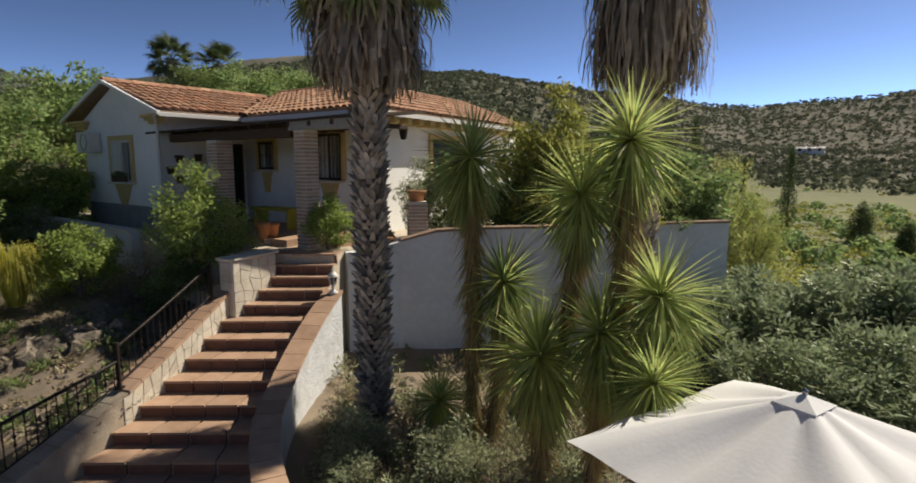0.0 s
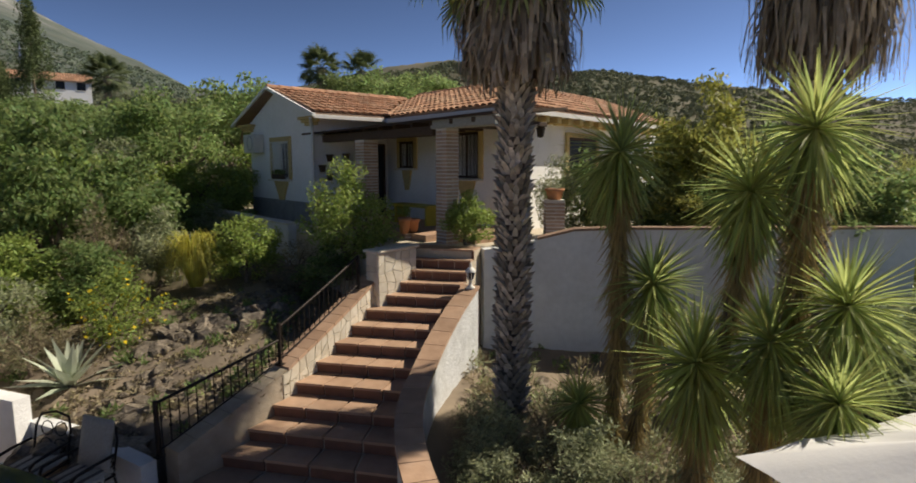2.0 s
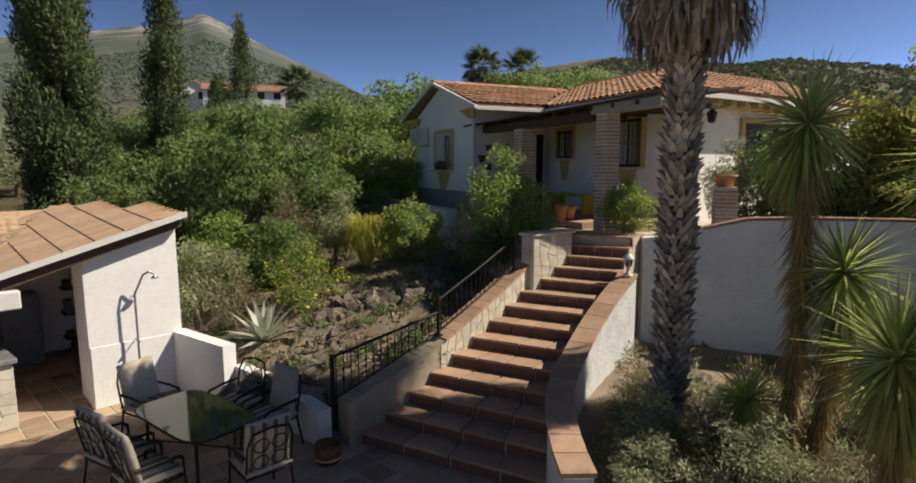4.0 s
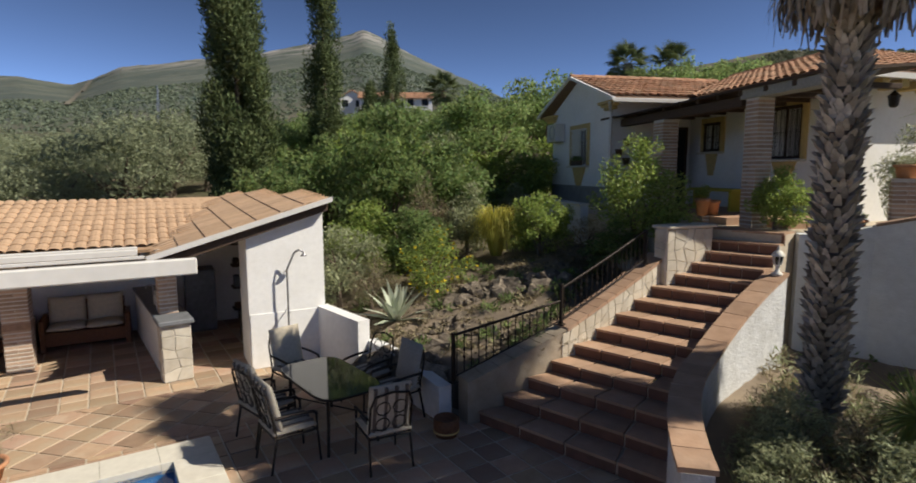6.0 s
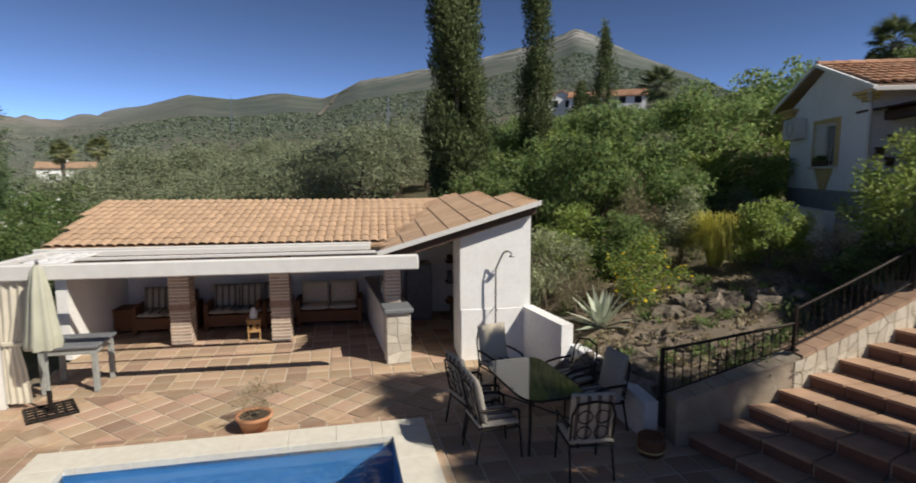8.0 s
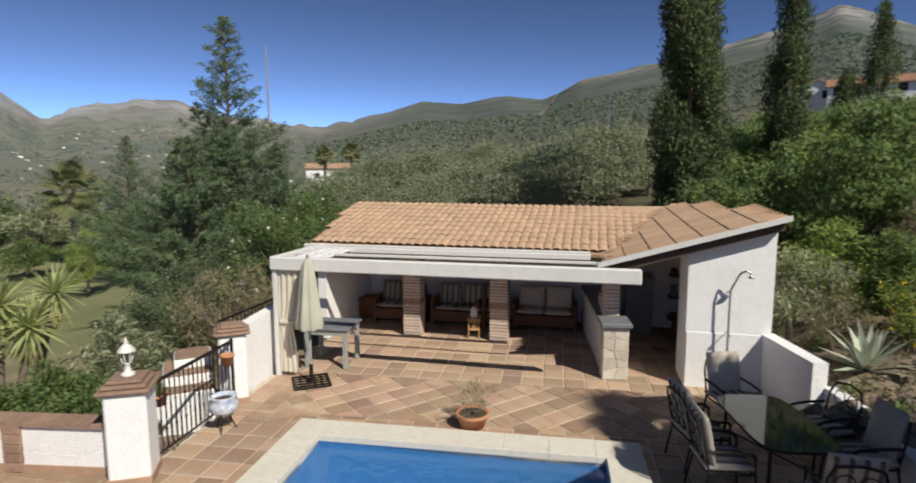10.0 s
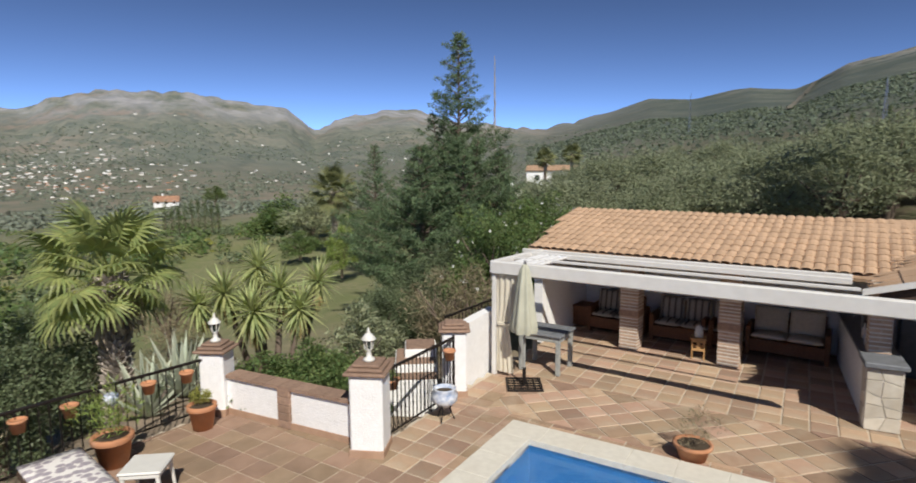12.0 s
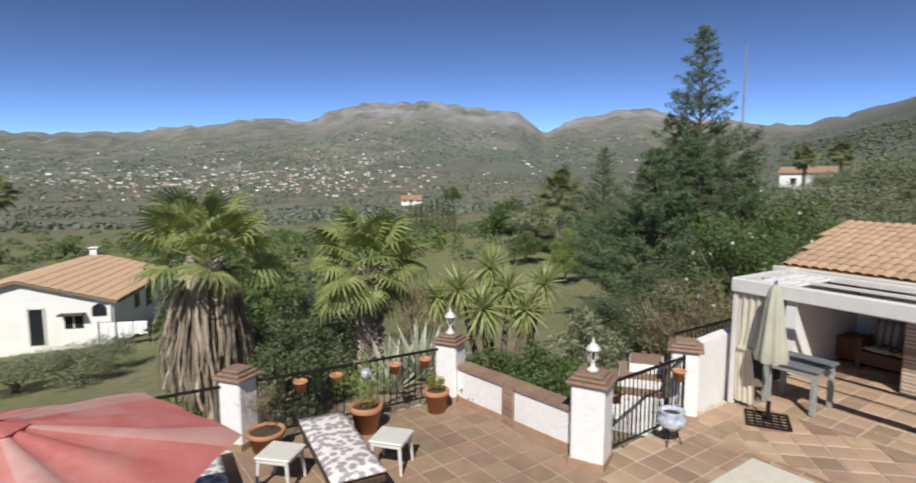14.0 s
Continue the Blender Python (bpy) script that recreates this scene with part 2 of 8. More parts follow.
LEAF_AGAVE = leafmat("pale_agave_leaf", (0.55, 0.58, 0.46), (0.42, 0.47, 0.36), 0.2, 0.2)
LEAF_DRYSHRUB = leafmat("dry_shrub_twig", (0.34, 0.29, 0.18), (0.24, 0.2, 0.13), tr=0.3)
PALE_BARK = mat("pale_grey_bark", (0.42, 0.38, 0.34), (0.32, 0.29, 0.26), 12, 0.95, 0.3)
YUCCA_PALE = leafmat("pale_yucca_leaf", (0.5, 0.54, 0.25), (0.36, 0.42, 0.18), 0.3, 0.4, 0.45)
CLEARED = mat("pale_cleared_earth", (0.2, 0.18, 0.14), (0.14, 0.13, 0.1), .05, 0.95)
LEAF_FOREST = leafmat("mountain_forest_leaf", (0.17, 0.205, 0.14), (0.13, 0.16, 0.11), 0.25, 0.2, 0.95)
WHITE_FLOWER = mat("white_flower", (0.8, 0.8, 0.76), None, 5, 0.7, transl=0.2)
# tree shade on the lower stair wall is put into this mottled brown
RENDER_BROWN = mat("shade_browned_render", (0.4, 0.34, 0.27), (0.3, 0.25, 0.19), 5, 0.92, 0.35, 30, stain=(0.22, 0.18, 0.14), stain_scale=1.1, stain_amt=0.6)
FLOWER = mat("yellow_flower", (0.75, 0.55, 0.03), None, 5, 0.7, transl=0.2)


# ---- mesh helpers ----
class Geo:
    """Vertices and faces of one mesh."""

    def __init__(self):
        self.v, self.f, self.s = [], [], []

    def add(self, verts, faces, m=None, smooth=False):
        o = len(self.v)
        self.v += [tuple(m @ Vector(p)) if m else tuple(p) for p in verts]
        self.f += [tuple(o + i for i in f) for f in faces]
        self.s += [smooth] * len(faces)
        return self

    def box(self, x0, y0, z0, x1, y1, z1, c=0.0, m=None):
        """A box, with chamfered edges of width c."""
        lo, hi = (x0, y0, z0), (x1, y1, z1)
        if c <= 0:
            vs = [(x, y, z) for z in (z0, z1) for y in (y0, y1) for x in (x0, x1)]
            return self.add(vs, [(0, 2, 3, 1), (4, 5, 7, 6), (0, 1, 5, 4), (2, 6, 7, 3), (0, 4, 6, 2), (1, 3, 7, 5)], m)
        vs, idx = [], {}
        for sx in (0, 1):
            for sy in (0, 1):
                for sz in (0, 1):
                    s = (sx, sy, sz)
                    for k in range(3):
                        p = [(hi[i] - c if s[i] else lo[i] + c) for i in range(3)]
                        p[k] = hi[k] if s[k] else lo[k]
                        idx[(s, k)] = len(vs)
                        vs.append(p)
        fs = []
        for k in range(3):
            a, b = [i for i in range(3) if i != k]
            for e in (0, 1):
                def cor(i, j):
                    s = [0, 0, 0]
                    s[k], s[a], s[b] = e, i, j
                    return tuple(s)
                fs.append([idx[(cor(i, j), k)] for i, j in ((0, 0), (1, 0), (1, 1), (0, 1))])
        for k in range(3):
            a, b = [i for i in range(3) if i != k]
            for i in (0, 1):
                for j in (0, 1):
                    s0, s1 = [0, 0, 0], [0, 0, 0]
                    s0[a] = s1[a] = i
                    s0[b] = s1[b] = j
                    s1[k] = 1
                    s0, s1 = tuple(s0), tuple(s1)
                    fs.append([idx[(s0, a)], idx[(s1, a)], idx[(s1, b)], idx[(s0, b)]])
        for sx in (0, 1):
            for sy in (0, 1):
                for sz in (0, 1):
                    fs.append([idx[((sx, sy, sz), k)] for k in range(3)])
        return self.add(vs, fs, m)

    def cyl(self, p0, p1, r0, r1=None, n=10, caps=True, smooth=True):
        p0, p1 = Vector(p0), Vector(p1)
        r1 = r0 if r1 is None else r1
        q = (p1 - p0).to_track_quat("Z", "Y")
        vs = []
        for p, r in ((p0, r0), (p1, r1)):
            vs += [p + q @ Vector((r * math.cos(2 * math.pi * i / n), r * math.sin(2 * math.pi * i / n), 0)) for i in range(n)]
        self.add(vs, [(i, (i + 1) % n, n + (i + 1) % n, n + i) for i in range(n)], None, smooth)
        if caps:
            self.add(vs[:n][::-1], [tuple(range(n))])
            self.add(vs[n:], [tuple(range(n))])
        return self

    def tube(self, pts, r, n=8):
        for a, b in zip(pts[:-1], pts[1:]):
            self.cyl(a, b, r, r, n)
        return self

    def lathe(self, prof, n=20, m=None, smooth=True):
        """A body of revolution about z from (radius, height) pairs."""
        vs = [(r * math.cos(2 * math.pi * i / n), r * math.sin(2 * math.pi * i / n), z) for r, z in prof for i in range(n)]
        fs = [(k * n + i, k * n + (i + 1) % n, (k + 1) * n + (i + 1) % n, (k + 1) * n + i) for k in range(len(prof) - 1) for i in range(n)]
        return self.add(vs, fs, m, smooth)

    def prism(self, poly, z0, z1):
        """An upright prism over a polygon; z0 and z1 may be lists of heights."""
        n = len(poly)
        a = z0 if isinstance(z0, (list, tuple)) else [z0] * n
        b = z1 if isinstance(z1, (list, tuple)) else [z1] * n
        vs = [(p[0], p[1], a[i]) for i, p in enumerate(poly)] + [(p[0], p[1], b[i]) for i, p in enumerate(poly)]
        fs = [tuple(range(n))[::-1], tuple(range(n, 2 * n))] + [(i, (i + 1) % n, n + (i + 1) % n, n + i) for i in range(n)]
        return self.add(vs, fs)

    def data(self, name, material):
        me = bpy.data.meshes.new(name)
        me.from_pydata(self.v, [], self.f)
        me.polygons.foreach_set("use_smooth", self.s)
        me.materials.append(material)
        bm = bmesh.new()
        bm.from_mesh(me)
        bmesh.ops.recalc_face_normals(bm, faces=bm.faces)
        bm.to_mesh(me)
        bm.free()
        return me


def part(name, geo, material, parent, label="", m=None):
    """One mesh object under a thing or a part; geo may be finished mesh data."""
    ob = new(name, geo.data(name, material) if isinstance(geo, Geo) else geo)
    if m is not None:
        ob.matrix_basis = m
    ob.parent = parent
    return tagged(ob, label)


def thing(name, label, category, m=None, group="", kind=""):
    ob = new(name)
    ob.empty_display_size = 0.2
    if m is not None:
        ob.matrix_basis = m
    return tagged(ob, label, category, group, kind)


def solid(name, geo, material, label, category, kind="", m=None, group=""):
    ob = new(name, geo.data(name, material))
    if m is not None:
        ob.matrix_basis = m
    return tagged(ob, label, category, group, kind)


def raw(name, verts, faces, material):
    """Mesh data from arrays, with no clean-up: for foliage and terrain."""
    me = bpy.data.meshes.new(name)
    me.from_pydata([tuple(v) for v in verts], [], faces)
    me.materials.append(material)
    return me


def basis(x, y, z, ux, uy):
    """A frame at a point whose x axis runs along (ux, uy)."""
    return pose(x, y, z, 0, 0, math.degrees(math.atan2(uy, ux)))


def polar(az, r, z=0.0):
    return Vector((-math.sin(radians(az)) * r, math.cos(radians(az)) * r, z))


def leaf_cloud(name, material, clumps, n, size, aspect=0.42, seed=1, droop=0.0, shell=0.45, upright=0.0):
    """Many small leaves spread over clumps (x, y, z, rx, ry, rz)."""
    rng = np.random.default_rng(seed)
    c = np.array(clumps, float)
    vol = (c[:, 3] * c[:, 4] * c[:, 5]) ** (2 / 3)
    k = rng.choice(len(c), n, p=vol / vol.sum())
    d = rng.normal(size=(n, 3))
    d /= np.linalg.norm(d, axis=1)[:, None]
    rad = rng.random(n) ** shell
    p = c[k, :3] + d * c[k, 3:6] * rad[:, None]
    ax = d + rng.normal(size=(n, 3)) * 0.9
    ax[:, 2] += upright - droop
    ax /= np.linalg.norm(ax, axis=1)[:, None]
    r = rng.normal(size=(n, 3))
    sd = np.cross(ax, r)
    sd /= np.linalg.norm(sd, axis=1)[:, None]
    s = size * (0.6 + 0.8 * rng.random(n))[:, None]
    nr = np.cross(ax, sd)
    q0, q2 = p - ax * s * 0.5, p + ax * s * 0.5 - nr * s * 0.12
    q1, q3 = p + sd * s * aspect * 0.5 + nr * s * 0.06, p - sd * s * aspect * 0.5 + nr * s * 0.06
    v = np.stack([q0, q1, q2, q3], 1).reshape(-1, 3)
    me = bpy.data.meshes.new(name)
    me.vertices.add(4 * n)
    me.vertices.foreach_set("co", v.astype(np.float32).ravel())
    me.loops.add(4 * n)
    me.loops.foreach_set("vertex_index", np.arange(4 * n, dtype=np.int32))
    me.polygons.add(n)
    me.polygons.foreach_set("loop_start", np.arange(0, 4 * n, 4, dtype=np.int32))
    me.update(calc_edges=True)
    me.materials.append(material)
    return me


# ---- ground: one sheet to the horizon ----
NEAR_R = (0, 5, 8, 11, 14, 18, 25, 35)
NEAR_Z = {
    -180: (-.25, -.25, -.25, -.4, -.6, -.8, -1.2, -2.0),
    -60: (-.25, -.25, -.3, -.6, -.8, -1.0, -1.2, -1.4),
    -27: (-.25, -.25, .05, .05, .1, .0, -.6, -1.0),
    12: (-.25, -.25, .35, .5, 1.4, 2.2, 2.4, 3.4),
    33: (-.25, -.25, .85, 1.55, 1.75, 2.0, 2.7, 4.0),
    50: (-.25, -.25, .3, .85, 1.35, 1.8, 2.4, 3.4),
    66: (-.25, -.25, -.25, -.25, .2, .9, 1.8, 3.0),
    95: (-.25, -.25, -.25, -.25, -.4, -.2, .3, .7),
    112: (-.25, -.25, -.25, -.6, -1.0, -1.4, -1.8, -2.3),
    134: (-.25, -.25, -.25, -.05, -.7, -1.9, -2.6, -3.6),
    145: (-.25, -.25, -.3, -1.0, -1.6, -2.2, -3.2, -4.4),
    180: (-.25, -.25, -.25, -.4, -1.5, -2.6, -3.8, -4.8),
}
SKYLINE = ((-180, 3), (-60, 6.0), (-38, 5.7), (-32, 5.2), (-27, 4.9), (-22, 5.5), (-12, 7.0), (-4, 8.4), (-.5, 8.9), (3, 8.6), (8, 9.4), (14, 10.2), (20, 9.5),
           (24, 8.6), (28, 7.4), (34, 6.4), (38, 6.9), (41.8, 8.9), (44, 9.7), (48.8, 11.9), (50.6, 12.9), (51.9, 13.4), (53, 12.9), (54.7, 12.5), (57.9, 11.7), (62, 10.9), (66, 10.1), (73, 8.8), (76.6, 7.1), (80, 7.5), (84.4, 6.8),
           (88.4, 6.9), (92.6, 5.8), (98.4, 4.4), (103, 4.8), (107.7, 5.3), (111.3, 6.5), (118.8, 5.5), (120.8, 4.2), (123.4, 6.4), (128.5, 6.9),
           (133, 7.4), (138.8, 7.2), (142.2, 6.2), (144.3, 5.3), (148.6, 5.7), (160, 3.9), (167.8, 3.6), (180, 3))
FAR_EDGE = ((-180, 900), (-45, 500), (10, 380), (28, 700), (42, 2200), (60, 2600), (90, 3400), (120, 3900), (180, 3600))
EL_60 = ((-180, -3), (-40, -4.8), (-27, -4.4), (0, 1.5), (35, 2.0), (50, 1.2), (66, .4), (90, -1.2), (105, -4.5), (128, -6.0), (150, -7.5), (180, -7))
EL_300 = ((-180, -1), (-40, 1.0), (-27, 1.5), (0, 8.0), (20, 8.0), (35, 5.5), (50, 5.0), (66, 3.4), (90, 1.5), (105, -1.5), (128, -2.0), (150, -2.4), (180, -2))
EYE_Z = 3.8


def lerp(tab, a):
    return float(np.interp(a, [t[0] for t in tab], [t[1] for t in tab]))


def ground_z(az, r):
    az = (az + 180) % 360 - 180
    keys = sorted(NEAR_Z)
    zr = [np.interp(min(r, 35), NEAR_R, NEAR_Z[k]) for k in keys]
    near = float(np.interp(az, keys, zr))
    if r <= 35:
        return near
    re, es = lerp(FAR_EDGE, az), lerp(SKYLINE, az)
    e35 = math.degrees(math.atan2(near - EYE_Z, 35))
    lr = math.log(r)
    rm = min(300, re * 0.6)
    el = float(np.interp(lr, [math.log(35), math.log(60), math.log(rm), math.log(re)], [e35, lerp(EL_60, az), lerp(EL_300, az), es]))
    p = polar(az, r)
    amp = min(1.0, (r - 35) / 200)
    rough = noise.fractal(Vector((p.x, p.y, 0)) * (9.0 / re), 0.9, 2.1, 6) * 0.5
    el += amp * rough * (0.55 if r < re * 0.97 else 0.25)
    if az > 95 and r > 500:
        el += 0.3 * min(1, (r - 500) / 900) * noise.fractal(Vector((az * 0.9, lr * 4, 2)), 0.8, 2.1, 5)
    z = EYE_Z + r * math.tan(radians(el))
    if r > re:
        z -= (r - re) * 0.6
    return z


def ground_xy(x, y):
    return ground_z(math.degrees(math.atan2(-x, y)), math.hypot(x, y))


def build_ground():
    azs = list(np.arange(-180, -64, 4.0)) + list(np.arange(-64, 180, 0.5))
    rs = [0.5, 2.5, 4.5] + list(np.arange(5, 14, .2)) + list(np.geomspace(14, 35, 30)) + list(np.geomspace(36.5, 4300, 110))
    vs, fs = [], []
    n = len(azs)
    for r in rs:
        for a in azs:
            p = polar(a, r, ground_z(a, r))
            if r < 17 and covered(p.x, p.y) and (a < 100 or all(covered(p.x + i, p.y + j) for i in (-.35, .35) for j in (-.35, .35))):
                p.z = -2.0
            elif 5.2 < r < 40:
                p.z += 0.07 * noise.fractal(Vector((p.x, p.y, 0)) * 1.4, 0.8, 2.0, 4)
            vs.append(p)
    for k in range(len(rs) - 1):
        for i in range(n):
            j = (i + 1) % n
            fs.append((k * n + i, k * n + j, (k + 1) * n + j, (k + 1) * n + i))
    c = len(vs)
    vs.append((0, 0, -.25))
    fs += [(c, (i + 1) % n, i) for i in range(n)]
    ob = new("ground", raw("ground", vs, fs, ground_material()))
    ob.data.polygons.foreach_set("use_smooth", [True] * len(ob.data.polygons))
    tagged(ob, "stony garden soil rising to scrub hills and bare mountains", "ground", kind="structure")


def ground_material():
    m = mat("garden_soil_and_scrub", (0.29, 0.23, 0.17), (0.18, 0.145, 0.11), 1.5, 0.95, 0.6, 6)
    nt = m.node_tree
    N, L = nt.nodes, nt.links
    p = N["Principled BSDF"]
    near = p.inputs["Base Color"].links[0].from_socket
    geo = N.new("ShaderNodeNewGeometry")
    sep = N.new("ShaderNodeSeparateXYZ")
    L.new(geo.outputs["Position"], sep.inputs[0])

    # ravines of the southern range run down towards the valley floor
    turn = N.new("ShaderNodeMapping")
    turn.inputs["Rotation"].default_value = (0, 0, radians(45))
    L.new(geo.outputs["Position"], turn.inputs["Vector"])
    long = N.new("ShaderNodeMapping")
    long.inputs["Scale"].default_value = (1, 0.16, 1)
    L.new(turn.outputs["Vector"], long.inputs["Vector"])

    def noise_fac(scale, a, b, detail=8, rough=0.6, ravine=False):
        t = N.new("ShaderNodeTexNoise")
        t.inputs["Scale"].default_value, t.inputs["Detail"].default_value, t.inputs["Roughness"].default_value = scale, detail, rough
        L.new(long.outputs["Vector"] if ravine else geo.outputs["Position"], t.inputs["Vector"])
        r = N.new("ShaderNodeMapRange")
        r.inputs["From Min"].default_value, r.inputs["From Max"].default_value = a, b
        L.new(t.outputs["Fac"], r.inputs["Value"])
        return r.outputs["Result"]

    def mixc(fac, a, b):
        x = N.new("ShaderNodeMix")
        x.data_type = "RGBA"
        L.new(fac, x.inputs["Factor"])
        for s, c in (("A", a), ("B", b)):
            if isinstance(c, tuple):
                x.inputs[s].default_value = (*c, 1)
            else:
                L.new(c, x.inputs[s])
        return x.outputs["Result"]

    def dist_fac(a, b):
        ln = N.new("ShaderNodeVectorMath")
        ln.operation = "LENGTH"
        L.new(geo.outputs["Position"], ln.inputs[0])
        r = N.new("ShaderNodeMapRange")
        r.inputs["From Min"].default_value, r.inputs["From Max"].default_value = a, b
        L.new(ln.outputs["Value"], r.inputs["Value"])
        return r.outputs["Result"]

    grass = mixc(noise_fac(0.25, .35, .65), (0.16, 0.18, 0.075), (0.25, 0.225, 0.13))
    grass = mixc(noise_fac(2.2, .4, .7), grass, (0.14, 0.17, 0.07))
    col = mixc(dist_fac(12, 24), near, grass)
    litter = mixc(noise_fac(0.8, .4, .65), (0.12, 0.095, 0.065), (0.075, 0.08, 0.04))

    def axis_fac(axis, a, b):
        r = N.new("ShaderNodeMapRange")
        r.inputs["From Min"].default_value, r.inputs["From Max"].default_value = a, b
        L.new(sep.outputs[axis], r.inputs["Value"])
        return r.outputs["Result"]

    def times(a, b):
        k = N.new("ShaderNodeMath")
        k.operation = "MULTIPLY"
        L.new(a, k.inputs[0])
        L.new(b, k.inputs[1])
        return k.outputs[0]
    col = mixc(times(times(axis_fac("X", 4, -2), axis_fac("Y", 0, 7)), dist_fac(11, 15)), col, litter)
    scrub = mixc(noise_fac(0.045, .42, .58, 10, .7), (0.08, 0.085, 0.05), (0.13, 0.115, 0.075))
    scrub = mixc(noise_fac(0.3, .5, .6, 4), scrub, (0.06, 0.068, 0.04))
    scrub = mixc(noise_fac(0.012, .5, .66), scrub, (0.15, 0.13, 0.09))
    scrub = mixc(axis_fac("X", 20, 90), scrub, mixc(noise_fac(0.05, .4, .6, 10, .7), (0.085, 0.09, 0.06), (0.15, 0.13, 0.095)))
    slope = mixc(noise_fac(0.05, .42, .58, 10, .7), (0.13, 0.145, 0.1), (0.21, 0.185, 0.14))
    scrub = mixc(axis_fac("Y", 60, -40), scrub, slope)
    col = mixc(dist_fac(90, 180), col, scrub)

    def height_fac(a, b):
        r = N.new("ShaderNodeMapRange")
        r.inputs["From Min"].default_value, r.inputs["From Max"].default_value = a, b
        L.new(sep.outputs["Z"], r.inputs["Value"])
        return r.outputs["Result"]

    # wooded northern flanks; terraced valley and limestone range to the south; distance haze is mixed into these greyed
    # colours
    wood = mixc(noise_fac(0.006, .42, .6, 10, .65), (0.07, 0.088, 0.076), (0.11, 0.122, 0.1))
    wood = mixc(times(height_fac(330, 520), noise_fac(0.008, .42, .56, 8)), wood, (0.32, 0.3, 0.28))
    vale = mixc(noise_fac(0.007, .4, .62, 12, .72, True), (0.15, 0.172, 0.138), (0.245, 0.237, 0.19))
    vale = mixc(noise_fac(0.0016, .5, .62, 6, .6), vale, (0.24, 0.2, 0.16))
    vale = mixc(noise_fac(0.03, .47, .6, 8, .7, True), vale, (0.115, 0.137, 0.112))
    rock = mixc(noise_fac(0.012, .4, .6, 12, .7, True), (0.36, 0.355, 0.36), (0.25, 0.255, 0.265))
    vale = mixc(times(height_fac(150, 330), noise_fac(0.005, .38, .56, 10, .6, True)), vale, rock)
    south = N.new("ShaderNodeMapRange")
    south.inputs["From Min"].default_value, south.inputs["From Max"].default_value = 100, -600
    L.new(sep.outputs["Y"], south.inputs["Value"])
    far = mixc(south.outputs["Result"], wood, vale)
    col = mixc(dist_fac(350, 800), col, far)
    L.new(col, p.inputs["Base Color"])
    relief = N.new("ShaderNodeTexNoise")
    relief.inputs["Scale"].default_value, relief.inputs["Detail"].default_value, relief.inputs["Roughness"].default_value = 0.006, 9, 0.55
    L.new(geo.outputs["Position"], relief.inputs["Vector"])
    hills = N.new("ShaderNodeBump")
    hills.inputs["Distance"].default_value = 20
    L.new(dist_fac(200, 900), hills.inputs["Strength"])
    L.new(relief.outputs["Fac"], hills.inputs["Height"])
    L.new(p.inputs["Normal"].links[0].from_socket, hills.inputs["Normal"])
    L.new(hills.outputs["Normal"], p.inputs["Normal"])
    return m



# ---- roof tiles ----
def tile_mesh(w, l, h=0.055, seg=5, lip=0.028):
    """A half-round clay tile, running along y, with a closed front edge."""
    g = Geo()
    vs = []
    for y, k, dz in ((0, 1.0, lip), (l, 0.86, 0.0)):
        for r in (1.0, 0.84):
            for i in range(seg + 1):
                a = math.pi * i / seg
                vs.append((-math.cos(a) * w / 2 * k * r, y, math.sin(a) * h * r + dz))
    n = seg + 1
    fs = [(i, i + 1, 2 * n + i + 1, 2 * n + i) for i in range(seg)] + [(i, n + i, n + i + 1, i + 1) for i in range(seg)]
    g.add(vs, fs, None, False)
    return g


def tile_field(e0, e1, r0, r1, col=0.2, course=0.36):
    """Places of tiles on the plane between eave e0-e1 and ridge r0-r1; the ridge may be shorter."""
    e0, e1, r0, r1 = (Vector(p) for p in (e0, e1, r0, r1))
    ex = (e1 - e0).normalized()
    nrm = ex.cross((r0 + r1) / 2 - (e0 + e1) / 2).normalized()
    if nrm.z < 0:
        nrm = -nrm
    up = nrm.cross(ex).normalized()
    if up.z < 0:
        up = -up
    x0, x1 = 0.0, (e1 - e0).length
    rx0, rx1 = (r0 - e0).dot(ex), (r1 - e0).dot(ex)
    h = max((r0 - e0).dot(up), (r1 - e0).dot(up))
    rows = max(1, round(h / course))
    out = []
    for k in range(rows):
        v = h * k / rows
        t = (v + h / rows * 0.4) / h
        a, b = x0 + (rx0 - x0) * t, x1 + (rx1 - x1) * t
        n = int(math.floor((b - a) / col + 0.3))
        i0 = math.ceil(a / col - 0.3)
        for i in range(i0, i0 + n):
            x = (i + 0.5) * col
            o = e0 + ex * x + up * v + nrm * 0.01
            m = Matrix((ex, up, nrm)).transposed().to_4x4()
            m.translation = o
            out.append(m)
    return out, h / rows


def joined_tiles(fields, w=0.19, col=0.2, course=0.36, h=0.055, seg=4):
    g = Geo()
    for e0, e1, r0, r1 in fields:
        ms, l = tile_field(e0, e1, r0, r1, col, course)
        t = tile_mesh(w, l * 1.06, h, seg)
        for m in ms:
            j = m @ pose(random.uniform(-.006, .006), random.uniform(-.01, .01), random.uniform(0, .008), 0, 0, random.uniform(-1.2, 1.2))
            g.add(t.v, t.f, j)
    return g


